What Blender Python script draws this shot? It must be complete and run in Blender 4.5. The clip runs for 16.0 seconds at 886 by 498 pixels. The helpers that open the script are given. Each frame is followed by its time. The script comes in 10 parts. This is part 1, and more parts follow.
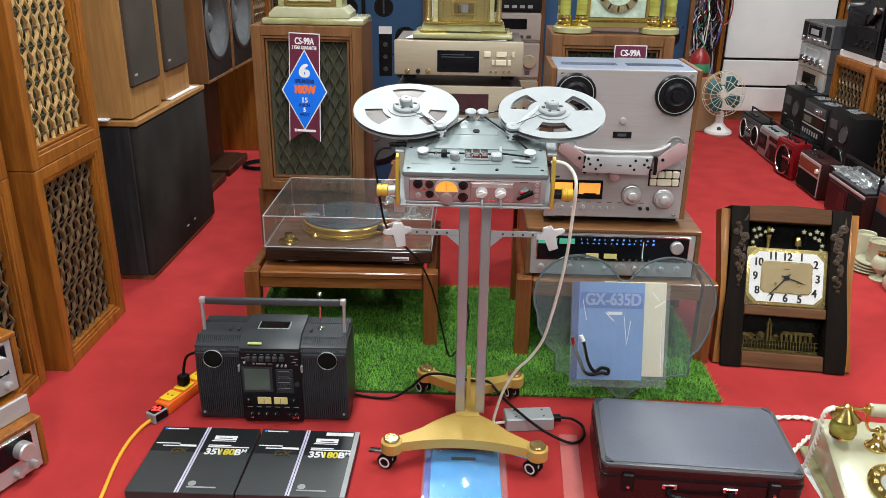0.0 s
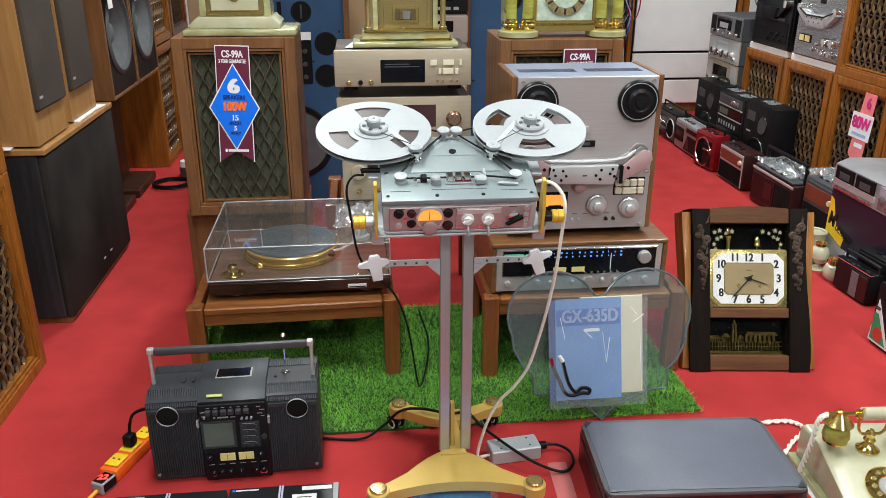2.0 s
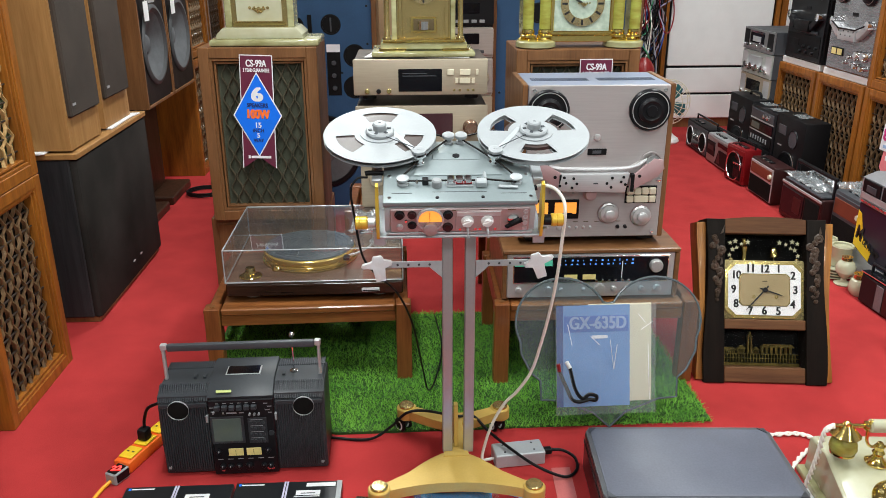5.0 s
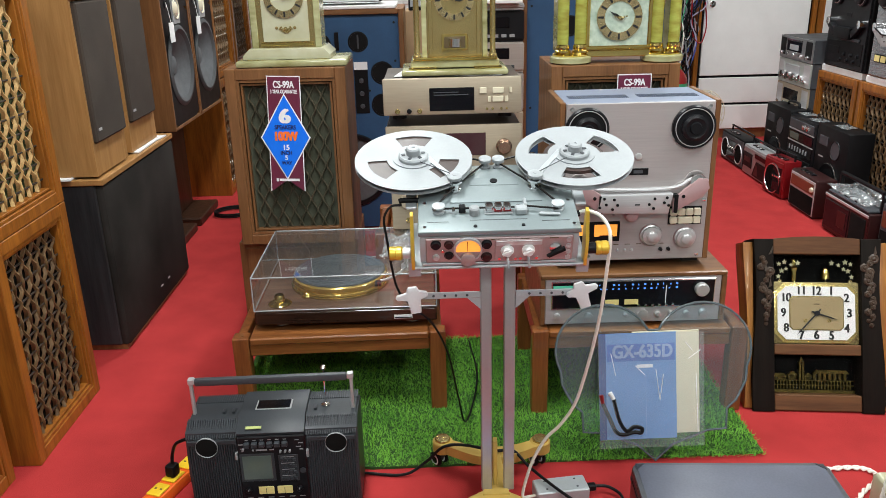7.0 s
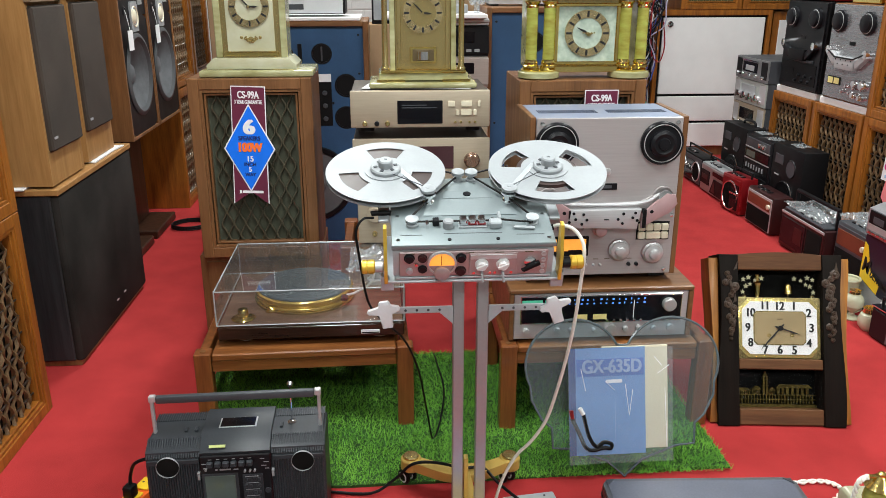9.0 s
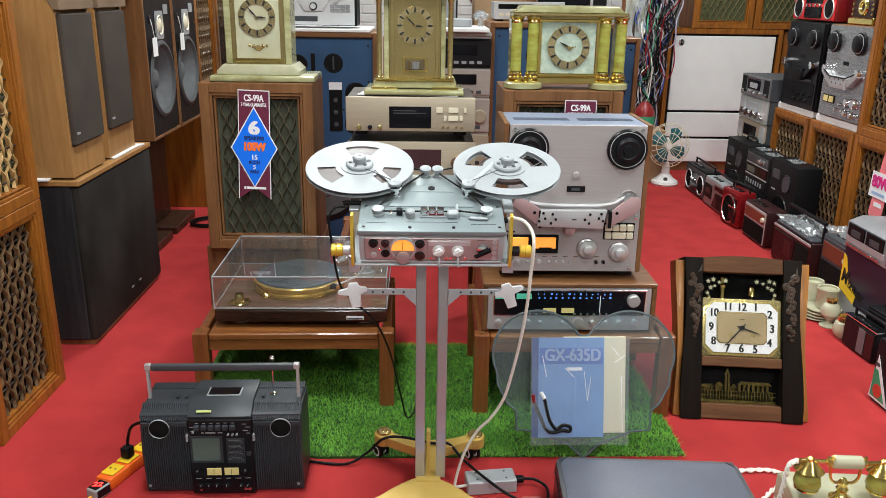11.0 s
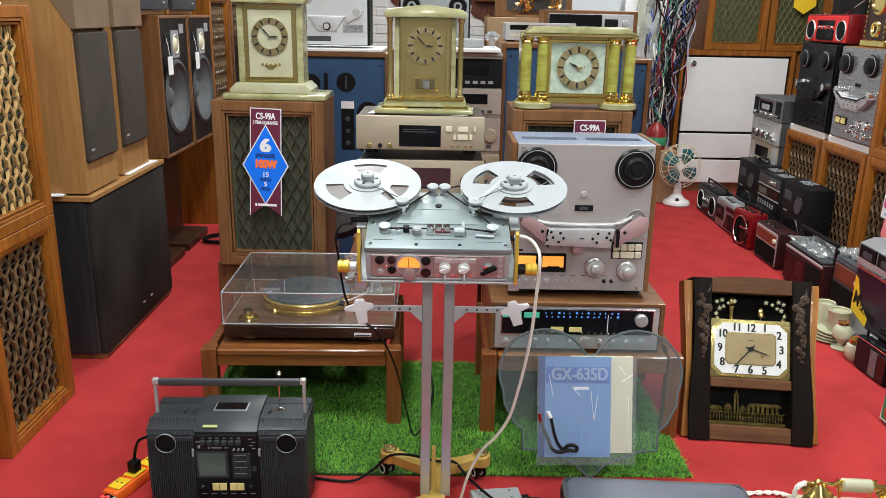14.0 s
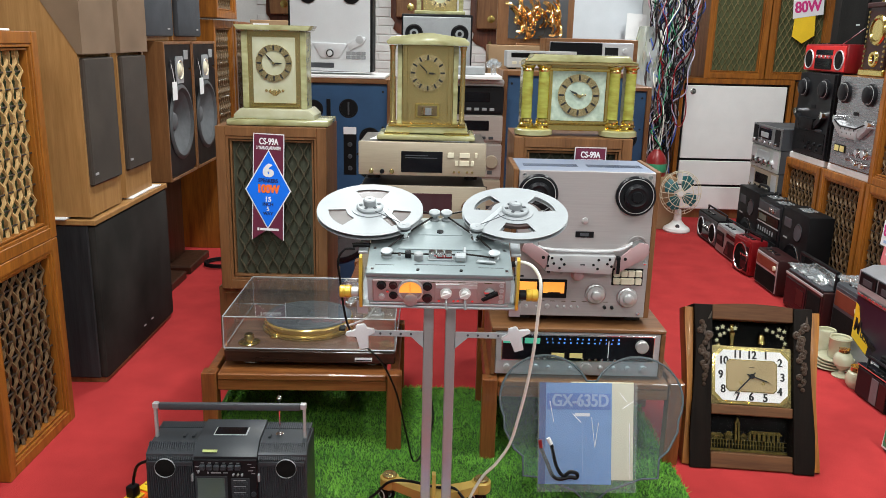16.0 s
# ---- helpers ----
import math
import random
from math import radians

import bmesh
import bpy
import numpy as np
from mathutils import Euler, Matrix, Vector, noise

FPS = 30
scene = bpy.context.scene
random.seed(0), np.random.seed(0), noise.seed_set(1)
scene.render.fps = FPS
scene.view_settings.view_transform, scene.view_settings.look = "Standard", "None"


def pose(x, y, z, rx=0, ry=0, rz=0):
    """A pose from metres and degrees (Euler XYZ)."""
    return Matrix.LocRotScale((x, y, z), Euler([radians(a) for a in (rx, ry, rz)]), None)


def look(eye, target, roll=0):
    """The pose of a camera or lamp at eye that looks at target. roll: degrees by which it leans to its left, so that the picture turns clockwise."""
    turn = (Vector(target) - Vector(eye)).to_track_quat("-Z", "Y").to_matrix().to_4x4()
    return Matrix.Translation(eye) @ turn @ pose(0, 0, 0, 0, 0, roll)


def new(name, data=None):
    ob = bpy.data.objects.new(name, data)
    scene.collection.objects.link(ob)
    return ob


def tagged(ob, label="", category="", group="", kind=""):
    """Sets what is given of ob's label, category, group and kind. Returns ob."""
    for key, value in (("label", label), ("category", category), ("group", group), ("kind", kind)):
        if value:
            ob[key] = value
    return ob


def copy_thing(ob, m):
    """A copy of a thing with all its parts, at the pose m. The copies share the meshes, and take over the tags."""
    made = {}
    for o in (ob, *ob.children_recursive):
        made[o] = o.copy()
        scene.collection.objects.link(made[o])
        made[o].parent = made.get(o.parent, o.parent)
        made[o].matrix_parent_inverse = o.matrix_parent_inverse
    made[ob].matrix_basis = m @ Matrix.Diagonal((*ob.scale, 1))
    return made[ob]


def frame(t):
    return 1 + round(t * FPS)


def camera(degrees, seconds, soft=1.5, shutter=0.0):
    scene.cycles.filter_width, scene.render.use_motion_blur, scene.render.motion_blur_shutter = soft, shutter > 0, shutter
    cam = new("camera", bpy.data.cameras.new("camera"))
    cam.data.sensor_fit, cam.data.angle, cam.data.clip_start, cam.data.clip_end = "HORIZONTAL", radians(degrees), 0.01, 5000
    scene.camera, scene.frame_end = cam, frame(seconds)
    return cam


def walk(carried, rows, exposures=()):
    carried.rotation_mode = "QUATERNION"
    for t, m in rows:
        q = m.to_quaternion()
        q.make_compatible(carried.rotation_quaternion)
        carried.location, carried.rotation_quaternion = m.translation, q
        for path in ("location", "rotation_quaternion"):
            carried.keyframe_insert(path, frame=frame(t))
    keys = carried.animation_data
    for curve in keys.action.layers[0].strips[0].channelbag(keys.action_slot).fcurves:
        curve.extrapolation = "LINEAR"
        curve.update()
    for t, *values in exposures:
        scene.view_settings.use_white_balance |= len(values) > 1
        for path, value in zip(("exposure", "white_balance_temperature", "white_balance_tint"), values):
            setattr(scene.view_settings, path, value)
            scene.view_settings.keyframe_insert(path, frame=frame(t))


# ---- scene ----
cam = camera(58.0, 16.0, soft=0.85)
PATH = [
    (0, (0.218, 0.077, 1.301), (0.148, 1.936, 0.567), 0.8),
    (0.5, (0.22, 0.083, 1.287), (0.178, 1.948, 0.564), 1.2),
    (1, (0.214, 0.139, 1.298), (0.222, 2.001, 0.57), 1.0),
    (1.5, (0.14, 0.201, 1.312), (0.226, 2.056, 0.57), 0.6),
    (2, (0.021, 0.252, 1.321), (0.209, 2.099, 0.578), 0.2),
    (2.5, (-0.03, 0.303, 1.325), (0.243, 2.135, 0.573), 0.0),
    (3, (-0.061, 0.298, 1.311), (0.268, 2.133, 0.586), 0.2),
    (3.5, (-0.054, 0.278, 1.319), (0.238, 2.124, 0.606), 0.3),
    (4, (-0.011, 0.259, 1.318), (0.216, 2.12, 0.623), 0.4),
    (6.3, (0.202, 0.153, 1.285), (0.183, 2.019, 0.566), -0.9),
    (6.5, (0.177, 0.191, 1.291), (0.163, 2.06, 0.579), -1.0),
    (7, (0.089, 0.301, 1.312), (0.108, 2.182, 0.633), -1.4),
    (7.5, (0.016, 0.375, 1.319), (0.089, 2.265, 0.669), -1.5),
    (8, (-0.009, 0.394, 1.308), (0.111, 2.288, 0.676), -1.2),
    (8.5, (-0.009, 0.379, 1.3), (0.129, 2.272, 0.668), -0.7),
    (9, (0.053, 0.326, 1.301), (0.183, 2.215, 0.656), -0.0),
    (9.2, (0.09, 0.296, 1.303), (0.209, 2.184, 0.655), 0.2),
    (11.5, (0.207, 0.114, 1.306), (0.25, 2.019, 0.698), 1.0),
    (12, (0.212, 0.115, 1.31), (0.256, 2.019, 0.701), 1.2),
    (12.5, (0.219, 0.105, 1.308), (0.26, 2.012, 0.707), 1.2),
    (13, (0.222, 0.107, 1.306), (0.254, 2.017, 0.714), 1.1),
    (13.5, (0.219, 0.109, 1.304), (0.243, 2.023, 0.723), 1.1),
    (14, (0.22, 0.113, 1.303), (0.236, 2.031, 0.736), 1.1),
    (14.5, (0.225, 0.115, 1.303), (0.236, 2.038, 0.752), 1.0),
    (15, (0.226, 0.11, 1.308), (0.236, 2.037, 0.771), 1.1),
    (15.5, (0.221, 0.103, 1.306), (0.232, 2.035, 0.788), 1.3),
    (16, (0.217, 0.104, 1.307), (0.231, 2.039, 0.8), 1.4),
]
walk(cam, [(t, look(eye, target, roll)) for t, eye, target, roll in PATH])

# ---- world and light ----
world = bpy.data.worlds.new("world")
world.use_nodes = True
world.node_tree.nodes["Background"].inputs[0].default_value = (0.8, 0.9, 1.0, 1)
world.node_tree.nodes["Background"].inputs[1].default_value = 0.05
scene.world = world
scene.view_settings.exposure = -0.52
LAMP_POWER = 76
LAMP_SPOTS = [(-0.25, -0.9), (1.75, -0.9), (-0.25, 1.9), (1.75, 1.9), (-0.25, 4.7), (1.75, 4.7)]
CEIL = 2.85


# ---- building helpers ----
def part(name, bm, material, parent=None, label="", sharp=35):
    me = bpy.data.meshes.new(name)
    bmesh.ops.recalc_face_normals(bm, faces=bm.faces)
    bm.to_mesh(me)
    bm.free()
    for p in me.polygons:
        p.use_smooth = True
    me.set_sharp_from_angle(angle=radians(sharp))
    me.materials.append(material)
    ob = new(name, me)
    ob.parent = parent
    if label:
        ob["label"] = label
    return ob


def again(ob, m, parent=None):
    """Another object on the same mesh, under the same parent."""
    o = new(ob.name.split(".")[0], ob.data)
    o.parent = parent or ob.parent
    o.matrix_local = m
    return o


def thing(name, m, label, category, group=""):
    ob = new(name)
    ob.empty_display_size = 0.05
    ob.matrix_world = m
    return tagged(ob, label, category, group)


def B():
    return bmesh.new()


def bx(bm, x0, x1, y0, y1, z0, z1, bev=0.0, seg=1):
    m = Matrix.LocRotScale(((x0 + x1) / 2, (y0 + y1) / 2, (z0 + z1) / 2), None, (abs(x1 - x0), abs(y1 - y0), abs(z1 - z0)))
    r = bmesh.ops.create_cube(bm, size=1, matrix=m)
    if bev:
        es = list({e for v in r["verts"] for e in v.link_edges})
        bmesh.ops.bevel(bm, geom=es, offset=bev, segments=seg, affect="EDGES", profile=0.5, clamp_overlap=True)
    return bm


AX = {"z": Matrix.Identity(4), "y": Matrix.Rotation(radians(90), 4, "X"), "x": Matrix.Rotation(radians(90), 4, "Y")}


def lathe(bm, prof, c=(0, 0, 0), axis="z", seg=28):
    """Turns a profile of (radius, height) about an axis; axis y runs towards -y."""
    m = Matrix.Translation(c) @ AX[axis]
    rings = []
    for r, h in prof:
        if r < 1e-5:
            rings.append([bm.verts.new(m @ Vector((0, 0, h)))])
        else:
            rings.append([bm.verts.new(m @ Vector((r * math.cos(2 * math.pi * i / seg), r * math.sin(2 * math.pi * i / seg), h))) for i in range(seg)])
    for a, b in zip(rings, rings[1:]):
        for i in range(seg):
            q = [a[i % len(a)], a[(i + 1) % len(a)], b[(i + 1) % len(b)], b[i % len(b)]]
            q = list(dict.fromkeys(q))
            if len(q) > 2:
                bm.faces.new(q)
    return bm


def cyl(bm, c, r, h, axis="z", seg=24, bev=0.0):
    """A cylinder standing on c along +z, +x, or towards -y."""
    b = min(bev, r * 0.5, h * 0.45)
    prof = [(0, 0), (r - b, 0), (r, b), (r, h - b), (r - b, h), (0, h)] if b else [(0, 0), (r, 0), (r, h), (0, h)]
    return lathe(bm, prof, c, axis, seg)


def prism(bm, pts, a0, a1, plane="xz", bev=0.0):
    """A polygon of 2D points, drawn out along the third axis from a0 to a1."""
    f3 = {"xz": lambda p, a: (p[0], a, p[1]), "xy": lambda p, a: (p[0], p[1], a), "yz": lambda p, a: (a, p[0], p[1])}[plane]
    va = [bm.verts.new(f3(p, a0)) for p in pts]
    vb = [bm.verts.new(f3(p, a1)) for p in pts]
    fa, fb = bm.faces.new(va), bm.faces.new(vb[::-1])
    n = len(pts)
    for i in range(n):
        bm.faces.new((va[i], vb[i], vb[(i + 1) % n], va[(i + 1) % n]))
    if bev:
        es = list({e for f in (fa, fb) for e in f.edges})
        bmesh.ops.bevel(bm, geom=es, offset=bev, segments=2, affect="EDGES", profile=0.5, clamp_overlap=True)
    return bm


def smooth_path(pts, n=8):
    """A Catmull-Rom line through the points."""
    P = [Vector(p) for p in pts]
    P = [P[0] * 2 - P[1]] + P + [P[-1] * 2 - P[-2]]
    out = []
    for i in range(1, len(P) - 2):
        a, b, c, d = P[i - 1:i + 3]
        for k in range(n):
            t = k / n
            out.append(0.5 * ((2 * b) + (c - a) * t + (2 * a - 5 * b + 4 * c - d) * t * t + (3 * b - a - 3 * c + d) * t ** 3))
    return out + [P[-2]]


def tube(bm, pts, r, seg=8, n=8, flat=None):
    line = smooth_path(pts, n) if n else [Vector(p) for p in pts]
    side, rings = None, []
    for i, p in enumerate(line):
        d = (line[min(i + 1, len(line) - 1)] - line[max(i - 1, 0)]).normalized()
        if side is None:
            side = d.orthogonal().normalized()
        side = (side - d * side.dot(d)).normalized()
        up = d.cross(side)
        rings.append([bm.verts.new(p + side * (r * math.cos(2 * math.pi * k / seg)) + up * ((flat or r) * math.sin(2 * math.pi * k / seg))) for k in range(seg)])
    for a, b in zip(rings, rings[1:]):
        for k in range(seg):
            bm.faces.new((a[k], a[(k + 1) % seg], b[(k + 1) % seg], b[k]))
    bm.faces.new(rings[0][::-1])
    bm.faces.new(rings[-1])
    return bm


def words(name, text, size, m, material, parent, depth=0.0006, squeeze=1.0, label="", bold=0.022):
    """Raised lettering, centred on m, read along its x with its top along y."""
    cu = bpy.data.curves.new(name, "FONT")
    cu.offset = size * 0.014
    cu.body, cu.size, cu.extrude, cu.align_x, cu.align_y = text, size, depth, "CENTER", "CENTER"
    tmp = bpy.data.objects.new(name, cu)
    me = bpy.data.meshes.new_from_object(tmp)
    bpy.data.objects.remove(tmp)
    bpy.data.curves.remove(cu)
    bm = B()
    for k in (-1, 0, 1):
        bm.from_mesh(me)
        bm.verts.ensure_lookup_table()
        for v in bm.verts[-len(me.vertices):]:
            v.co += Vector((k * bold * size / squeeze, 0, 0.0002 * (k + 1)))
    bm.to_mesh(me)
    bm.free()
    me.materials.clear()
    me.materials.append(material)
    ob = new(name, me)
    ob.parent = parent
    ob.matrix_local = m @ Matrix.Diagonal((squeeze, 1, 1, 1))
    if label:
        ob["label"] = label
    return ob


def front(x, y, z, tilt=0):
    """Pose of lettering on a face that looks to -y."""
    return pose(x, y, z, 90 + tilt, 0, 0)


# ---- materials ----
def M(name, col, rough=0.5, metal=0.0, var=0.12, scale=9.0, fine=180.0, bump=0.05, alpha_mix=None, coat=0.0, stretch=(1, 1, 1), emit=None, power=0.0, trans=0.0, ior=1.45, spec=0.5):
    mt = bpy.data.materials.new(name)
    mt.use_nodes = True
    nt = mt.node_tree
    b = nt.nodes["Principled BSDF"]
    b.inputs["Metallic"].default_value = metal
    b.inputs["Coat Weight"].default_value = coat
    b.inputs["Transmission Weight"].default_value = trans
    b.inputs["IOR"].default_value = ior
    b.inputs["Specular IOR Level"].default_value = spec
    tc = nt.nodes.new("ShaderNodeTexCoord")
    info = nt.nodes.new("ShaderNodeObjectInfo")
    off = nt.nodes.new("ShaderNodeVectorMath")
    off.operation = "MULTIPLY_ADD"
    off.inputs[1].default_value = stretch
    nt.links.new(tc.outputs["Object"], off.inputs[0])
    rnd = nt.nodes.new("ShaderNodeMath")
    rnd.operation = "MULTIPLY"
    rnd.inputs[1].default_value = 13.7
    nt.links.new(info.outputs["Random"], rnd.inputs[0])
    nt.links.new(rnd.outputs[0], off.inputs[2])
    n1, n2 = nt.nodes.new("ShaderNodeTexNoise"), nt.nodes.new("ShaderNodeTexNoise")
    for n, s, d in ((n1, scale, 4), (n2, fine, 2)):
        n.inputs["Scale"].default_value, n.inputs["Detail"].default_value = s, d
        nt.links.new(off.outputs[0], n.inputs["Vector"])
    add = nt.nodes.new("ShaderNodeMath")
    add.operation = "MULTIPLY_ADD"
    add.inputs[1].default_value = 0.45
    nt.links.new(n2.outputs["Fac"], add.inputs[0])
    nt.links.new(n1.outputs["Fac"], add.inputs[2])
    mp = nt.nodes.new("ShaderNodeMapRange")
    mp.inputs["From Min"].default_value, mp.inputs["From Max"].default_value = 0.45, 1.0
    nt.links.new(add.outputs[0], mp.inputs["Value"])
    mix = nt.nodes.new("ShaderNodeMix")
    mix.data_type = "RGBA"
    c2 = alpha_mix or tuple(c * (1 - var * 2) for c in col)
    c1 = col if alpha_mix else tuple(min(1, c * (1 + var * 0.5)) for c in col)
    mix.inputs["A"].default_value, mix.inputs["B"].default_value = (*c1, 1), (*c2, 1)
    nt.links.new(mp.outputs["Result"], mix.inputs["Factor"])
    nt.links.new(mix.outputs["Result"], b.inputs["Base Color"])
    rr = nt.nodes.new("ShaderNodeMapRange")
    rr.inputs["To Min"].default_value, rr.inputs["To Max"].default_value = max(0.02, rough * 0.85), min(1, rough * 1.2)
    nt.links.new(n1.outputs["Fac"], rr.inputs["Value"])
    nt.links.new(rr.outputs["Result"], b.inputs["Roughness"])
    if bump:
        bp = nt.nodes.new("ShaderNodeBump")
        bp.inputs["Strength"].default_value, bp.inputs["Distance"].default_value = bump, 0.002
        nt.links.new(n2.outputs["Fac"], bp.inputs["Height"])
        nt.links.new(bp.outputs["Normal"], b.inputs["Normal"])
    if emit:
        b.inputs["Emission Color"].default_value, b.inputs["Emission Strength"].default_value = (*emit, 1), power
    return mt


def wood(name, light, dark, rough=0.4, along="z", coat=0.15):
    st = {"z": (14, 14, 1.1), "x": (1.1, 14, 14), "y": (14, 1.1, 14)}[along]
    return M(name, light, rough, scale=2.6, fine=16, alpha_mix=dark, stretch=st, bump=0.08, coat=coat, spec=0.35)


def glass(name, tint, rough=0.02, weight=0.85, ior=1.45):
    """Thin clear sheet: mostly see-through, with mirror gloss by Fresnel."""
    mt = bpy.data.materials.new(name)
    mt.use_nodes = True
    nt = mt.node_tree
    nt.nodes.remove(nt.nodes["Principled BSDF"])
    tr, gl, df = nt.nodes.new("ShaderNodeBsdfTransparent"), nt.nodes.new("ShaderNodeBsdfGlossy"), nt.nodes.new("ShaderNodeBsdfDiffuse")
    tr.inputs[0].default_value = (*tint, 1)
    gl.inputs["Roughness"].default_value = rough
    df.inputs[0].default_value = (0.75, 0.8, 0.82, 1)
    lw, pw, fr = nt.nodes.new("ShaderNodeLayerWeight"), nt.nodes.new("ShaderNodeMath"), nt.nodes.new("ShaderNodeMapRange")
    lw.inputs["Blend"].default_value = 0.5
    pw.operation = "POWER"
    pw.inputs[1].default_value = 5.0
    fr.inputs["To Min"].default_value = ((ior - 1) / (ior + 1)) ** 2
    nt.links.new(lw.outputs["Facing"], pw.inputs[0])
    nt.links.new(pw.outputs[0], fr.inputs["Value"])
    a, c = nt.nodes.new("ShaderNodeMixShader"), nt.nodes.new("ShaderNodeMixShader")
    a.inputs[0].default_value = 1 - weight
    nt.links.new(tr.outputs[0], a.inputs[1])
    nt.links.new(df.outputs[0], a.inputs[2])
    nt.links.new(fr.outputs[0], c.inputs[0])
    nt.links.new(a.outputs[0], c.inputs[1])
    nt.links.new(gl.outputs[0], c.inputs[2])
    nt.links.new(c.outputs[0], nt.nodes["Material Output"].inputs[0])
    return mt


CARPET = M("red_carpet", (0.435, 0.035, 0.035), 0.95, var=0.12, scale=7.0, fine=420, bump=0.6, spec=0.2)
BASEFLOOR = M("grey_vinyl", (0.20, 0.20, 0.195), 0.5, var=0.06, scale=3)
WALLW = M("white_painted_brick", (0.78, 0.78, 0.76), 0.7, var=0.06, scale=5, fine=90, bump=0.3)
PLASTER = M("plaster", (0.24, 0.24, 0.235), 0.85, var=0.05, scale=2)
CEILM = M("ceiling_paint", (0.22, 0.225, 0.23), 0.9, var=0.03, scale=2)
WALNUT = wood("walnut_veneer", (0.235, 0.108, 0.043), (0.12, 0.050, 0.018))
WALNUT_H = wood("walnut_veneer_level", (0.235, 0.108, 0.043), (0.12, 0.050, 0.018), along="x")
TEAK = wood("teak_table", (0.27, 0.092, 0.027), (0.12, 0.036, 0.011), 0.3, "z", 0.3)
TEAK_H = wood("teak_table_level", (0.33, 0.125, 0.036), (0.13, 0.040, 0.012), 0.3, "x", 0.3)
HONEY = wood("honey_oak_veneer", (0.37, 0.130, 0.018), (0.15, 0.047, 0.008), 0.38)
OAK = wood("pale_oak_veneer", (0.43, 0.225, 0.080), (0.28, 0.138, 0.044), 0.45)
DECKW = wood("satin_walnut_deck", (0.17, 0.095, 0.062), (0.075, 0.038, 0.024), 0.45, "x", 0.0)
ROSE = wood("rosewood", (0.055, 0.024, 0.014), (0.011, 0.006, 0.005), 0.25, "x", 0.4)
BLACKASH = wood("black_ash_veneer", (0.030, 0.030, 0.033), (0.010, 0.010, 0.011), 0.5, coat=0.0)
# walnut darkened to hold the shadow below the raised loudspeakers
SHADEW = wood("dark_pedestal_wood", (0.050, 0.019, 0.009), (0.022, 0.009, 0.005), 0.45)
EBONY = wood("dark_stained_wood", (0.014, 0.010, 0.008), (0.007, 0.0055, 0.0045), 0.6, coat=0.0)
EBONY.node_tree.nodes["Principled BSDF"].inputs["Specular IOR Level"].default_value = 0.08
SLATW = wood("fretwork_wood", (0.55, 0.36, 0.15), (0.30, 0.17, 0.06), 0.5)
# same slats as above, with the shade of dim spots in the colour
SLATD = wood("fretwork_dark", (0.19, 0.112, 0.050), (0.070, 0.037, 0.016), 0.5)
SLATP = M("fretwork_peg", (0.035, 0.022, 0.014), 0.5)
SLATY = wood("fretwork_yellow_olive", (0.24, 0.20, 0.09), (0.14, 0.115, 0.05), 0.5)
SLATG = wood("fretwork_olive", (0.10, 0.085, 0.052), (0.055, 0.046, 0.028), 0.5)
CLOTHO = M("olive_grille_cloth", (0.066, 0.070, 0.046), 0.95, var=0.2, scale=30, fine=600, bump=0.4)
CLOTHY = M("green_olive_cloth", (0.085, 0.095, 0.04), 0.95, var=0.2, scale=30, fine=600, bump=0.4)
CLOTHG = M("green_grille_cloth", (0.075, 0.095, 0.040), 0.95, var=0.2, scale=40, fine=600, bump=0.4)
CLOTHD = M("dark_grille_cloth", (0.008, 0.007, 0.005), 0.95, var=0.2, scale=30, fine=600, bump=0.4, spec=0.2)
CLOTHB = M("black_grille_cloth", (0.013, 0.0125, 0.012), 0.95, var=0.2, scale=6, fine=700, bump=0.4, spec=0.08)
CLOTHT = M("brown_grille_cloth", (0.05, 0.037, 0.028), 0.95, var=0.15, scale=6, fine=700, bump=0.4)
BLACK = M("black_plastic", (0.007, 0.007, 0.008), 0.45, var=0.2, scale=12, spec=0.2)
CHARC = M("charcoal_plastic", (0.011, 0.012, 0.0135), 0.42, var=0.2, scale=12, spec=0.35)
BLACKS = M("satin_black_metal", (0.009, 0.009, 0.011), 0.32, var=0.15, spec=0.3)
GREYP = M("grey_plastic", (0.06, 0.065, 0.074), 0.45, var=0.12)
GREYL = M("light_grey_plastic", (0.32, 0.33, 0.34), 0.45, var=0.1)
RUBBER = M("rubber", (0.015, 0.015, 0.015), 0.8)
SILVER = M("brushed_silver", (0.56, 0.56, 0.57), 0.36, 0.45, var=0.05, stretch=(1, 30, 30), fine=60)
KNOBM = M("turned_aluminium", (0.58, 0.57, 0.57), 0.30, 0.55, var=0.06, bump=0)
CHROME = M("chrome", (0.85, 0.85, 0.86), 0.12, 1.0, var=0.03, bump=0)
ALU = M("cast_aluminium", (0.44, 0.47, 0.49), 0.40, 0.25, var=0.06, bump=0.03)
CHAMPP = M("pinkish_champagne_metal", (0.42, 0.36, 0.325), 0.38, 0.25, var=0.05, stretch=(1, 20, 20), fine=60)
CHAMP = M("champagne_metal", (0.44, 0.37, 0.275), 0.38, 0.25, var=0.05, stretch=(1, 20, 20), fine=60)
ROSEP = M("pinkish_anodised_panel", (0.44, 0.33, 0.325), 0.36, 0.3, var=0.06)
BRASS = M("polished_brass", (0.86, 0.66, 0.22), 0.16, 1.0, var=0.06, bump=0)
BRASSD = M("satin_brass", (0.54, 0.42, 0.18), 0.24, 0.85, var=0.08)
GOLDP = M("gold_anodised", (0.72, 0.47, 0.06), 0.33, 0.4, var=0.06)
YELLOWM = M("yellow_gold_paint", (0.58, 0.39, 0.10), 0.38, 0.2, var=0.06)
WHITEP = M("white_paint", (0.80, 0.79, 0.78), 0.4, var=0.03)
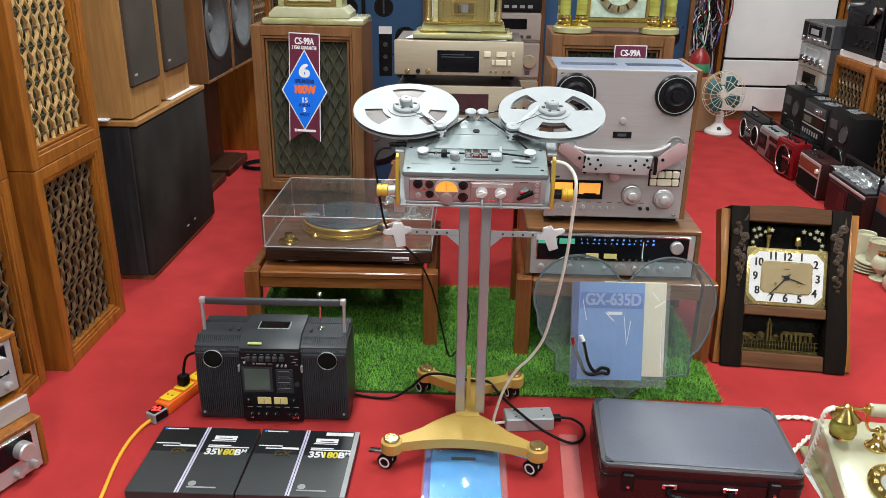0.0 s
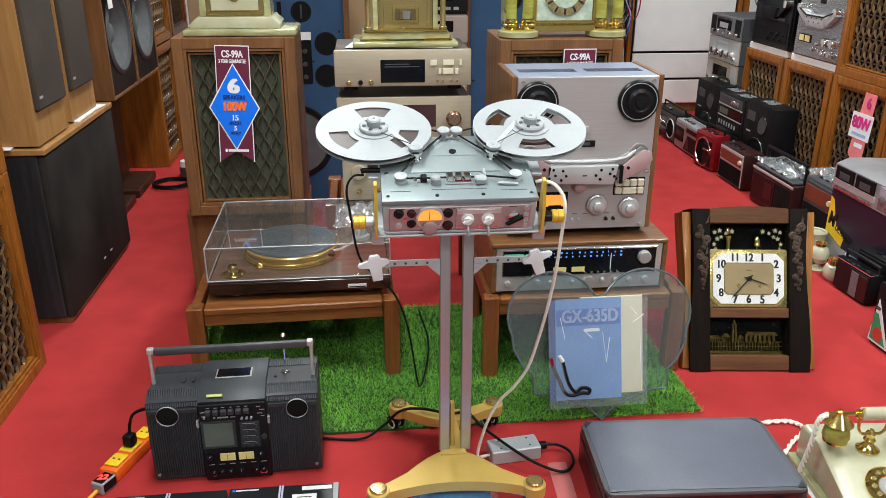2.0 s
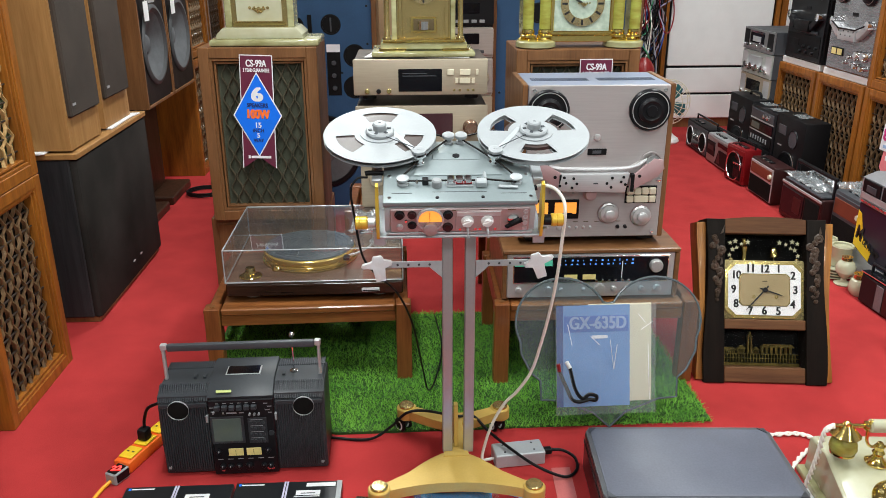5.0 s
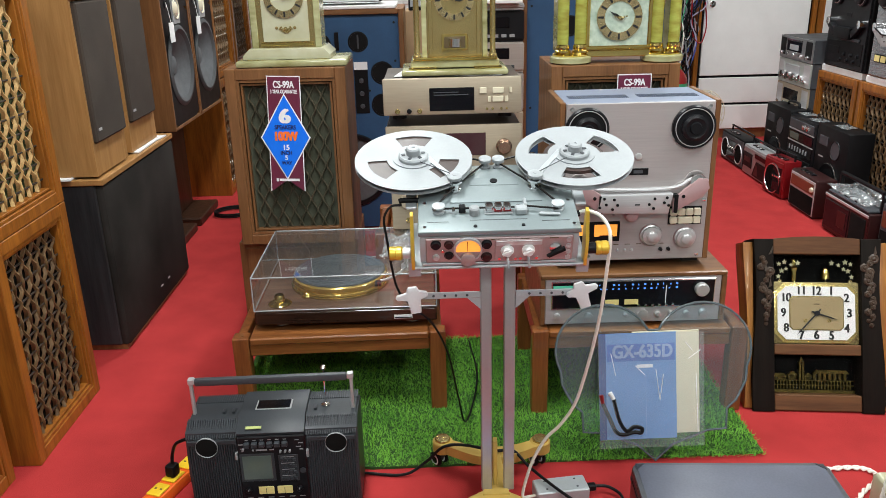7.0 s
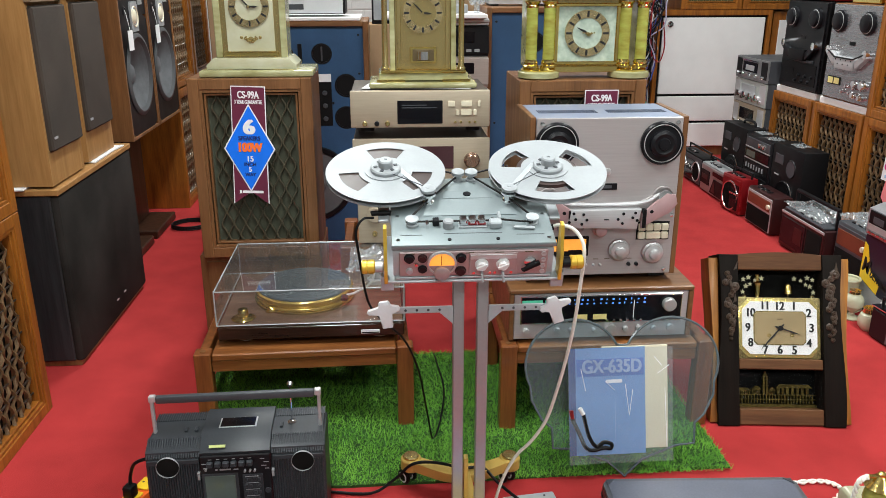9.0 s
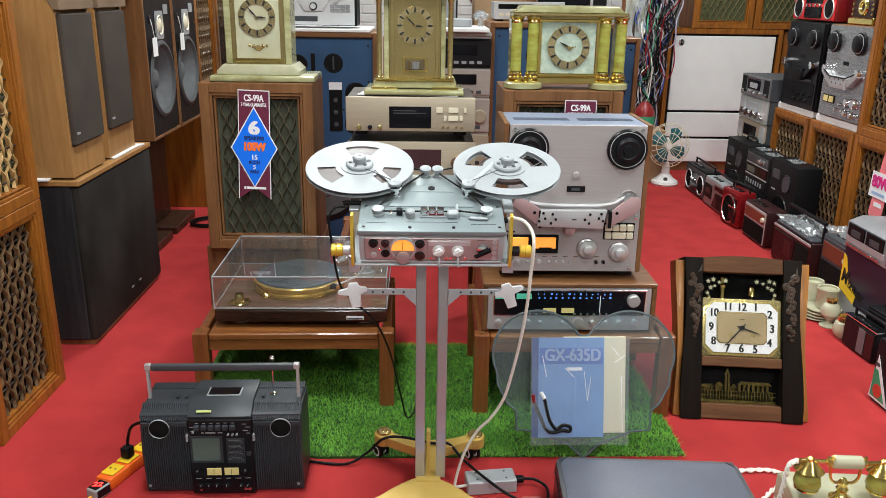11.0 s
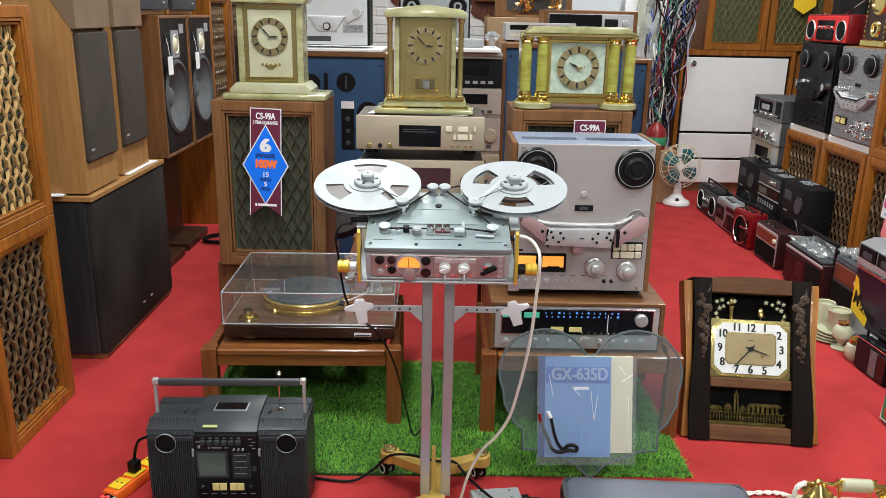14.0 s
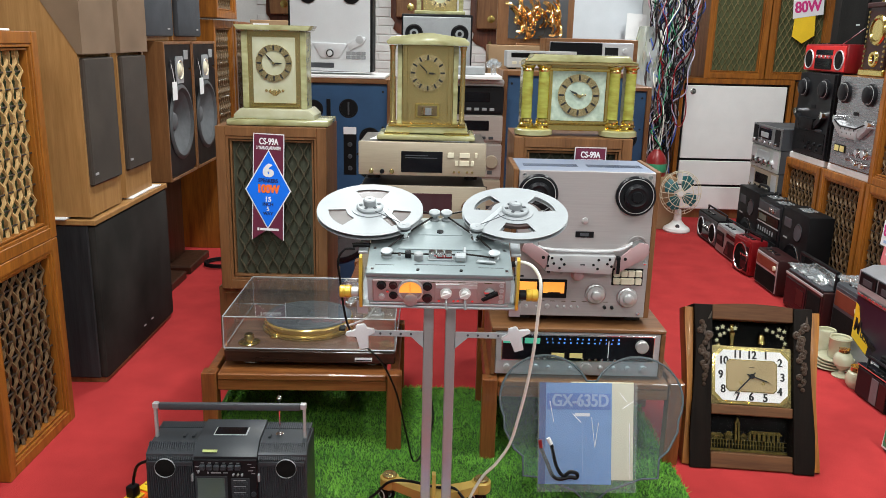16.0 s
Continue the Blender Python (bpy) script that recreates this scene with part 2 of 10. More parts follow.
REELW = M("white_reel", (0.335, 0.355, 0.37), 0.45, 0.05, var=0.05, bump=0, spec=0.35)
IVORY = M("ivory_plastic", (0.72, 0.66, 0.50), 0.4, var=0.05)
CABLEW = M("cream_cable", (0.82, 0.80, 0.72), 0.5, var=0.05)
PAPER = M("white_paper", (0.82, 0.82, 0.82), 0.7, var=0.04)
VENT = M("dark_blue_vent", (0.045, 0.06, 0.10), 0.6)
BLUEB = M("blue_baffle", (0.022, 0.075, 0.17), 0.6, var=0.12, scale=6)
RUBBERG = M("grey_rubber_surround", (0.075, 0.078, 0.082), 0.6)
CONE = M("grey_cone_paper", (0.115, 0.12, 0.128), 0.75, var=0.12, scale=25)
DIALG = M("dark_glass", (0.006, 0.006, 0.008), 0.12, var=0.05, bump=0, spec=0.3)
SCREENG = M("grey_green_screen", (0.10, 0.13, 0.115), 0.15, coat=0.3, var=0.05, bump=0)
AMBER = M("amber_lit_meter", (0.9, 0.45, 0.08), 0.4, emit=(1.0, 0.36, 0.05), power=1.1, var=0.1, scale=30)
METER_Y = M("cream_meter", (0.72, 0.62, 0.25), 0.4, emit=(0.9, 0.7, 0.25), power=0.15)
BLUELIT = M("blue_lit_marks", (0.1, 0.3, 0.9), 0.4, emit=(0.1, 0.32, 1.0), power=0.9)
GREENLIT = M("green_lit_dial", (0.1, 0.5, 0.35), 0.4, emit=(0.08, 0.55, 0.35), power=0.35)
REDLED = M("red_led", (0.9, 0.05, 0.05), 0.4, emit=(1, 0.05, 0.04), power=3.0)
ACRYL = glass("clear_acrylic", (0.975, 0.98, 0.985), 0.01, 0.985, 1.75)
ACRYL_G = glass("bluish_acrylic", (0.80, 0.89, 0.93), 0.05, 0.965, 1.6)
PANE = glass("clock_glass", (0.96, 0.96, 0.96), 0.01, 1.0, 1.12)
FILM = glass("clear_plastic_film", (0.93, 0.94, 0.96), 0.06, 0.86, 1.6)
EDGE = M("acrylic_edge", (0.55, 0.58, 0.60), 0.25, var=0.04, trans=0.4)
EDGED = M("dark_acrylic_edge", (0.10, 0.12, 0.13), 0.2, var=0.04)
MAROON = M("maroon_card", (0.13, 0.018, 0.045), 0.4, var=0.05)
BLUEC = M("blue_card", (0.0, 0.17, 0.90), 0.5, var=0.05)
NAVY = M("navy_ink", (0.01, 0.02, 0.12), 0.5)
ORANGE = M("orange_plastic", (0.95, 0.16, 0.02), 0.35, var=0.06)
YELLOWP = M("yellow_plastic", (0.95, 0.62, 0.03), 0.35, var=0.06)
YELLOWC = M("yellow_cable", (0.95, 0.42, 0.03), 0.45, var=0.06)
PINK = M("pink_card", (0.85, 0.22, 0.24), 0.45, var=0.05)
MAGENTA = M("magenta_ink", (0.65, 0.03, 0.22), 0.45)
REDP = M("red_plastic", (0.22, 0.008, 0.011), 0.28, var=0.1)
DKRED = M("dark_red_plastic", (0.030, 0.008, 0.008), 0.35, var=0.12)
TEALF = M("teal_fan_blade", (0.02, 0.13, 0.15), 0.3, var=0.06)
ONYX = M("pale_green_onyx", (0.47, 0.465, 0.27), 0.18, var=0.2, scale=9, fine=25, alpha_mix=(0.22, 0.20, 0.075), stretch=(1, 1, 2.5), bump=0, coat=0.3)
ONYXW = M("white_onyx", (0.50, 0.50, 0.37), 0.25, scale=9, fine=30, alpha_mix=(0.40, 0.38, 0.24), bump=0, coat=0.3)
ONYXG = M("green_onyx", (0.42, 0.46, 0.10), 0.15, scale=14, fine=30, alpha_mix=(0.25, 0.20, 0.03), stretch=(1, 1, 3), bump=0, coat=0.4)
MARBLE = M("pale_marble_dial", (0.55, 0.62, 0.52), 0.3, scale=30, fine=80, alpha_mix=(0.26, 0.34, 0.27), bump=0)
BOXK = M("black_printed_card", (0.012, 0.014, 0.017), 0.38, var=0.2, scale=5)
BOXG = M("grey_printed_card", (0.042, 0.046, 0.05), 0.4, var=0.12, scale=5)
INKW = M("white_ink", (0.8, 0.8, 0.82), 0.5, var=0.02)
INKY = M("yellow_ink", (0.75, 0.62, 0.05), 0.5)
INKO = M("orange_ink", (0.95, 0.18, 0.03), 0.5)
INKK = M("black_ink", (0.012, 0.012, 0.012), 0.5)
INKG = M("brown_ink", (0.10, 0.07, 0.03), 0.5)
# grey lid, its colour lifted bluish for the ceiling's reflection
CASEB = M("case_lid_laminate", (0.125, 0.135, 0.175), 0.42, var=0.14, scale=4, bump=0.12)
CASER = M("case_side_laminate", (0.022, 0.008, 0.010), 0.28, var=0.12, scale=5, coat=0.3)
BOOKB = M("blue_booklet_cover", (0.15, 0.30, 0.60), 0.4, var=0.1, scale=4)
BOOKD = M("dark_blue_print", (0.03, 0.07, 0.25), 0.4)
CREAMP = M("cream_paper", (0.68, 0.64, 0.48), 0.6, var=0.05)
SKYB = M("light_blue_folder", (0.03, 0.38, 0.85), 0.25, var=0.1, scale=6, coat=0.3)
CLEARTAPE = M("packing_tape", (0.52, 0.14, 0.13), 0.25, var=0.1)
CARDB = M("cardboard", (0.35, 0.22, 0.12), 0.8, var=0.08)
AMBW = wood("amber_sapwood", (0.46, 0.19, 0.032), (0.15, 0.050, 0.014), 0.4)
CARVED = M("carved_walnut", (0.060, 0.036, 0.022), 0.45, var=0.15, scale=30)
CLOTHS = M("charcoal_grille_cloth", (0.037, 0.033, 0.030), 0.95, var=0.3, scale=4, fine=700, bump=0.4, spec=0.08)
BRASSP = M("gold_platter", (0.72, 0.50, 0.15), 0.2, 0.7, var=0.06, bump=0)
FOIL = glass("crinkled_clear_wrap", (0.90, 0.91, 0.93), 0.10, 0.80, 2.2)
GREENTXT = M("green_label", (0.05, 0.33, 0.16), 0.5)
REDBTL = M("red_wrapper", (0.28, 0.02, 0.02), 0.35, var=0.15)
COPPER = M("copper_ornament", (0.95, 0.60, 0.25), 0.16, 0.95, var=0.15)
DKMET = M("dark_meter_glass", (0.06, 0.02, 0.025), 0.12, coat=0.4)
REELWIN = M("tape_pack_edge", (0.06, 0.042, 0.038), 0.35)
# ---- the room ----
X0, X1, Y0, Y1 = -2.15, 3.25, -2.2, 7.15
ob = part("floor", bx(B(), X0, X1, 1.05, Y1, -0.05, 0.0), CARPET)
tagged(ob, "red carpet laid across the shop floor", "carpet", kind="structure")
# added behind the camera, unseen: neutral floor that keeps red bounce down
ob = part("floor_entrance", bx(B(), X0, X1, Y0, 1.05, -0.05, -0.002), BASEFLOOR)
tagged(ob, "plain grey floor added out of view to limit red bounce", "floor", kind="structure")


def wall(name, x0, x1, y0, y1, mat, label):
    return tagged(part(name, bx(B(), x0, x1, y0, y1, -0.05, CEIL), mat), label, "wall", kind="structure")


wall_n = wall("wall_north", X0 - 0.12, X1 + 0.12, Y1, Y1 + 0.12, WALLW, "white painted brick wall at the back of the shop")
wall("wall_south", X0 - 0.12, X1 + 0.12, Y0 - 0.12, Y0, PLASTER, "plain grey plaster wall closing the shop")
wall("wall_west", X0 - 0.12, X0, Y0, Y1, PLASTER, "plain grey plaster wall behind the loudspeakers")
wall("wall_east", X1, X1 + 0.12, Y0, Y1, PLASTER, "plain grey plaster wall behind the stacked gear")
ob = part("ceiling", bx(B(), X0 - 0.12, X1 + 0.12, Y0 - 0.12, Y1 + 0.12, CEIL, CEIL + 0.12), CEILM)
tagged(ob, "plain grey painted ceiling", "ceiling", kind="structure")

# strip lights under the ceiling
for i, (lx, ly) in enumerate(LAMP_SPOTS):
    if i == 0:
        light0 = thing("ceiling_light", pose(lx, ly, CEIL - 0.06), "long white strip light with a lit diffuser under the ceiling", "ceiling light", "strip lights")
        part("housing", bx(B(), -0.16, 0.16, -0.64, 0.64, 0.015, 0.06, 0.006), WHITEP, light0)
        part("diffuser", bx(B(), -0.14, 0.14, -0.62, 0.62, 0.0, 0.014, 0.004), M("lit_diffuser", (0.9, 0.9, 0.9), 0.5, emit=(0.96, 1.0, 0.985), power=6.0), light0)
    else:
        copy_thing(light0, pose(lx, ly, CEIL - 0.06))
    la = bpy.data.lights.new("strip_lamp", "AREA")
    la.shape, la.size, la.size_y, la.energy, la.color = "RECTANGLE", 0.28, 1.24, LAMP_POWER, (0.95, 1.0, 0.985)
    lo = new("strip_lamp", la)
    lo.matrix_world = pose(lx, ly, CEIL - 0.065)


# ---- loudspeakers with fretwork fronts ----
def strip_mesh(length, amp, period, width, depth, sign, weave=0.0):
    """A wavy upright strip of wood, for fretwork; runs along z from 0."""
    bm = B()
    n = max(8, int(length / period * 8))
    rings = []
    for i in range(n + 1):
        z = length * i / n
        a = 2 * math.pi * z / period
        s = math.sin(a)
        dx = sign * amp * (0.75 * s + 0.25 * math.asin(s) * 2 / math.pi)
        dy = -weave * math.cos(2 * a + (0 if sign > 0 else math.pi)) * 0.5
        w = width * ((0.45 + 0.55 * abs(math.cos(a))) if weave else 1.0)
        rings.append([bm.verts.new((dx + sx * w / 2, dy + sy, z)) for sx, sy in ((-1, 0), (-0.45, -depth), (0.45, -depth), (1, 0))])
    for a, b in zip(rings, rings[1:]):
        for k in range(4):
            bm.faces.new((a[k], a[(k + 1) % 4], b[(k + 1) % 4], b[k]))
    bm.faces.new(rings[0])
    bm.faces.new(rings[-1][::-1])
    return bm


def fret_speaker(name, m, w, h, d, label, style, group="", stand=0.0):
    """Cabinet with moulded frame, cloth and wavy fretwork; the front is y=0 and looks to -y."""
    # dim repeats pale with shade put into slat and cloth colours
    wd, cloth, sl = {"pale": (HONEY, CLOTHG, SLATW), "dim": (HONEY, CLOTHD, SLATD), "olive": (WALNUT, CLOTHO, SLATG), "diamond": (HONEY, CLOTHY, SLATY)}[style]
    t = 0.036
    ob = thing(name, m, label, "loudspeaker", group)
    part("side_panel", bx(B(), -w / 2, -w / 2 + t, 0, d, 0, h, 0.002), wd, ob)
    part("side_panel", bx(B(), w / 2 - t, w / 2, 0, d, 0, h, 0.002), wd, ob)
    part("top_panel", bx(B(), -w / 2 + t, w / 2 - t, 0.001, d, h - t, h, 0.002), wd, ob)
    part("bottom_panel", bx(B(), -w / 2 + t, w / 2 - t, 0.001, d, 0, t, 0.002), wd, ob)
    part("back_box", bx(B(), -w / 2 + t, w / 2 - t, 0.045, d - 0.01, t, h - t), wd, ob)
    bm = B()
    for a, b in ((0.0, 0.010), (0.013, 0.020)):
        for s in (-1, 1):
            x = s * (w / 2 - t - a)
            bx(bm, min(x, x - s * (b - a)), max(x, x - s * (b - a)), 0.004 + a * 0.5, 0.044, t + a, h - t - a, 0.001)
            z = h / 2 + s * (h / 2 - t - a)
            bx(bm, -w / 2 + t + b, w / 2 - t - b, 0.004 + a * 0.5, 0.044, min(z, z - s * (b - a)), max(z, z - s * (b - a)), 0.001)
    part("moulding", bm, wd, ob, "stepped wooden moulding")
    part("grille_cloth", bx(B(), -w / 2 + t + 0.02, w / 2 - t - 0.02, 0.034, 0.044, t + 0.02, h - t - 0.02), cloth, ob, "woven grille cloth")
    iw, ih = w - 2 * t - 0.042, h - 2 * t - 0.042
    cell = {"pale": 0.0245, "dim": 0.0245, "olive": 0.0215, "diamond": 0.0225}[style]
    per = {"pale": 0.100, "dim": 0.104, "olive": 0.081, "diamond": 0.085}[style]
    wide = {"pale": 0.0118, "dim": 0.0118, "olive": 0.0055, "diamond": 0.0055}[style]
    weave = 0.009 if style in ("pale", "dim") else 0.0
    n = int(round(iw / cell))
    cell = iw / n
    made = {}
    for i in range(n + 1):
        s = 1 if i % 2 else -1
        x = -iw / 2 + cell * i
        x = max(-iw / 2 + 0.004, min(iw / 2 - 0.004, x))
        mm = Matrix.Translation((x, 0.030, t + 0.021))
        if i in (0, n):
            continue
        if s not in made:
            made[s] = part("fret_strip", strip_mesh(ih, cell * 0.5 - wide * 0.25, per, wide, 0.009, s, weave), sl, ob)
            made[s].matrix_local = mm
        else:
            again(made[s], mm)
    if weave:
        k = int(ih / (per / 2))
        rod = None
        for j in range(1, k + 1):
            mm = Matrix.Translation((0, 0.026, t + 0.021 + per / 2 * j - per / 4))
            if mm.translation.z > h - t - 0.03:
                continue
            if rod is None:
                rod = part("cross_rod", cyl(B(), (-iw / 2, 0, 0), 0.003, iw, "x", 8), SLATP, ob)
                rod.matrix_local = mm
            else:
                again(rod, mm)
    return ob


LF, RF = -1.035, 2.33
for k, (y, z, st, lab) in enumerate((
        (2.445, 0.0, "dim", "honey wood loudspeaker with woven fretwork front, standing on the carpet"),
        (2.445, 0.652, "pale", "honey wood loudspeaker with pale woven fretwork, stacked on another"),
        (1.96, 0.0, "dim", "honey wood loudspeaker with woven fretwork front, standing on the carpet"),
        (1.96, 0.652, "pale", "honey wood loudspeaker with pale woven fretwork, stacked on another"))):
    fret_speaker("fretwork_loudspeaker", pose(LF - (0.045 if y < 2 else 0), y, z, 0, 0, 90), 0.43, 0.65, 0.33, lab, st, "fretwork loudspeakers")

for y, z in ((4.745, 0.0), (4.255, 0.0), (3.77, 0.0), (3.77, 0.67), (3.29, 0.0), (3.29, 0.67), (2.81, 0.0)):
    lab = "honey wood loudspeaker with woven fretwork darkened for shade, " + ("stacked on another" if z else "standing on the carpet")
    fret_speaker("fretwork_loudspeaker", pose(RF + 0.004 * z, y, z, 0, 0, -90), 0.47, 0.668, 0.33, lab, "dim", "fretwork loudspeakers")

cs_l = fret_speaker("walnut_loudspeaker", pose(-0.40, 3.025, 0.365), 0.405, 0.62, 0.30, "walnut loudspeaker with olive diamond fretwork and a price banner", "olive", "banner loudspeakers")
cs_r = fret_speaker("walnut_loudspeaker", pose(0.685, 2.90, 0.365), 0.415, 0.62, 0.30, "walnut loudspeaker with fretwork, half hidden behind the tape deck", "olive", "banner loudspeakers")
# low cabinets under them
for x, y in ((-0.41, 3.06), (0.685, 2.95)):
    ob = thing("speaker_plinth", pose(x, y, 0), "plain walnut box that carries a loudspeaker", "plinth", "loudspeaker plinths")
    part("box", bx(B(), -0.215, 0.215, 0, 0.32, 0, 0.364, 0.003), WALNUT, ob)
    part("front_panel", bx(B(), -0.19, 0.19, -0.004, 0.002, 0.025, 0.34, 0.001), WALNUT, ob)


# price banner on the front of a loudspeaker
def banner(m, label):
    ob = thing("price_banner", m, label, "banner", "price banners")
    sh = [(-0.052, 0.0), (0.052, 0.0), (0.055, -0.36), (0.0, -0.322), (-0.055, -0.36)]
    part("white_edge", prism(B(), [(x * 1.06, z * 1.012 + 0.003) for x, z in sh], 0.0, 0.001), INKW, ob)
    part("ribbon", prism(B(), sh, -0.0015, -0.0002), MAROON, ob, "maroon paper ribbon")
    part("diamond_edge", prism(B(), [(0, -0.05), (0.083, -0.187), (0, -0.323), (-0.083, -0.187)], -0.0024, -0.0016), INKW, ob)
    part("diamond", prism(B(), [(0, -0.056), (0.078, -0.187), (0, -0.316), (-0.078, -0.187)], -0.0034, -0.0025), BLUEC, ob, "blue paper diamond")
    words("lettering", "CS-99A", 0.030, front(0, -0.0018, -0.024), INKW, ob, squeeze=0.72)
    words("lettering", "3 YEAR GUARANTEE", 0.016, front(0, -0.0018, -0.045), INKW, ob, squeeze=0.6)
    words("lettering", "6", 0.062, front(0, -0.0036, -0.122), INKW, ob, squeeze=1.15, bold=0.07)
    words("lettering", "SPEAKERS", 0.018, front(0, -0.0036, -0.155), NAVY, ob, squeeze=0.9)
    words("lettering", "100W", 0.040, front(0, -0.0036, -0.184), INKO, ob, squeeze=0.78, bold=0.05)
    words("lettering", "15", 0.024, front(0, -0.0036, -0.219), INKW, ob)
    words("lettering", "INCH", 0.016, front(0, -0.0036, -0.236), NAVY, ob)
    words("lettering", "5", 0.021, front(0, -0.0036, -0.252), INKW, ob)
    words("lettering", "WAY", 0.015, front(0, -0.0036, -0.268), NAVY, ob)
    part("maker_mark", bx(B(), -0.028, 0.040, -0.0022, -0.0014, -0.327, -0.319), INKW, ob)
    part("maker_mark", bx(B(), -0.038, -0.031, -0.0022, -0.0014, -0.328, -0.318), INKW, ob)
    return ob


banner(pose(-0.405, 3.020, 0.958, -1.5, 2.0, 0) @ Matrix.Diagonal((1.02, 1, 1.09, 1)), "maroon and blue paper banner hung on the walnut loudspeaker")
banner(pose(0.745, 2.895, 0.952, -1, 0, 0), "maroon and blue paper banner on the half-hidden loudspeaker")

ob = thing("paper_sheet", pose(-1.19, 2.35, 1.3025), "white paper sheet on top of the fretwork stack", "paper", "paper sheets")
part("sheet", prism(B(), [(-0.13, -0.2), (0.12, -0.19), (0.13, 0.20), (-0.12, 0.19)], 0.0, 0.006, "xy", 0.001), PAPER, ob)
ob = thing("amplifier", pose(-1.12, 2.27, 1.309, 0, 0, 90), "dark slate amplifier on the fretwork stack", "amplifier")
part("case", bx(B(), -0.2, 0.14, 0.012, 0.26, 0.008, 0.12, 0.003), GREYP, ob)
part("front_panel", bx(B(), -0.2, 0.14, 0.0, 0.012, 0.006, 0.122, 0.003), BLACKS, ob)
part("foot", bx(B(), -0.18, 0.12, 0.03, 0.24, 0.0, 0.008), RUBBER, ob)

# ---- left row beyond the fretwork stacks ----
ob = thing("black_floor_speaker", pose(LF + 0.005, 3.328, 0, 0, 0, 90), "large black cloth-covered floor loudspeaker with a wooden top", "loudspeaker")
part("cabinet", bx(B(), -0.388, 0.388, 0.03, 0.46, 0.022, 0.62, 0.004), BLACKASH, ob, "black ash cabinet")
part("grille", bx(B(), -0.386, 0.386, 0.0, 0.034, 0.02, 0.618, 0.012, 2), CLOTHS, ob, "black grille cloth")
part("top_board", bx(B(), -0.392, 0.392, -0.002, 0.47, 0.621, 0.642, 0.003), OAK, ob, "thin wooden top board")
part("base_rail", bx(B(), -0.378, 0.378, 0.014, 0.45, 0.0, 0.0215, 0.002), WALNUT, ob)
for x in (0.0, 0.09):
    part("badge", bx(B(), x, x + 0.022, -0.003, 0.001, 0.09, 0.094), SILVER, ob)


CLOTHH = M("tan_grille_cloth", (0.20, 0.128, 0.078), 0.95, var=0.12, scale=6, fine=700, bump=0.4)


def slant_speaker(m, label):
    """Tall oak body with a sloped shoulder; brown cloth in two fields on the front."""
    ob = thing("slant_top_loudspeaker", m, label, "loudspeaker", "oak tower loudspeakers")
    w, d = 0.29, 0.42
    side = [(0, 0), (d, 0), (d, 1.0), (0.26, 1.0), (0.0, 0.592)]
    bm = B()
    part("side_panel", prism(B(), side, -w / 2, -w / 2 + 0.02, "yz"), OAK, ob)
    part("side_panel", prism(B(), side, w / 2 - 0.02, w / 2, "yz"), OAK, ob)
    prism(bm, [(0.012, 0), (d - 0.005, 0), (d - 0.005, 0.99), (0.27, 0.99), (0.012, 0.585)], -w / 2 + 0.02, w / 2 - 0.02, "yz")
    part("cabinet", bm, OAK, ob)
    part("base_panel", bx(B(), -w / 2 + 0.02, w / 2 - 0.02, 0.0, 0.011, 0.0, 0.108, 0.001), OAK, ob)
    part("lower_grille", bx(B(), -w / 2 + 0.012, w / 2 - 0.012, -0.016, 0.011, 0.112, 0.565, 0.006), CLOTHT, ob, "brown grille cloth")
    part("upper_grille", prism(B(), [(-0.020, 0.578), (-0.002, 0.578), (0.258, 0.988), (0.258, 1.012), (-0.020, 1.012)], -w / 2 - 0.002, w / 2 + 0.002, "yz"), CLOTHH, ob, "lighter brown cloth hood")
    part("badge", bx(B(), -w / 2 + 0.03, -w / 2 + 0.055, -0.0185, -0.0155, 0.15, 0.158), SILVER, ob)
    return ob


slant_speaker(pose(-1.045, 3.095, 0.650, 0, 0, 90), "pale oak tower loudspeaker with brown cloth, on the black speaker")
slant_speaker(pose(-1.055, 3.46, 0.650, 0, 0, 90), "pale oak tower loudspeaker with brown cloth, on the black speaker")
for y, s in ((3.095, 0), (3.46, 1)):
    ob = thing("paper_sheet", pose(-1.13, y, 0.643), "white paper sheet under an oak loudspeaker", "paper", "paper sheets")
    bm = B()
    prism(bm, [(-0.10, -0.10), (0.092, -0.13), (0.088, 0.10), (0.10, 0.19), (-0.10, 0.15)] if s else [(-0.14, -0.18), (0.0, -0.172), (0.0, 0.1), (-0.14, 0.1)], 0.0, 0.006, "xy", 0.001)
    part("sheet", bm, PAPER, ob)


def woofer(bm_cone, bm_ring, bm_cap, c, r):
    lathe(bm_ring, [(r * 1.02, -0.004), (r * 1.10, -0.002), (r * 1.12, 0.004), (r * 1.08, 0.010), (r * 1.0, 0.012), (r * 0.94, 0.006), (r * 0.90, 0.0)], c, "y", 36)
    lathe(bm_cone, [(r * 0.92, 0.002), (r * 0.7, -0.02), (r * 0.45, -0.038), (r * 0.3, -0.046)], c, "y", 36)
    lathe(bm_cap, [(r * 0.31, -0.045), (r * 0.24, -0.03), (r * 0.12, -0.024), (0, -0.022)], c, "y", 28)


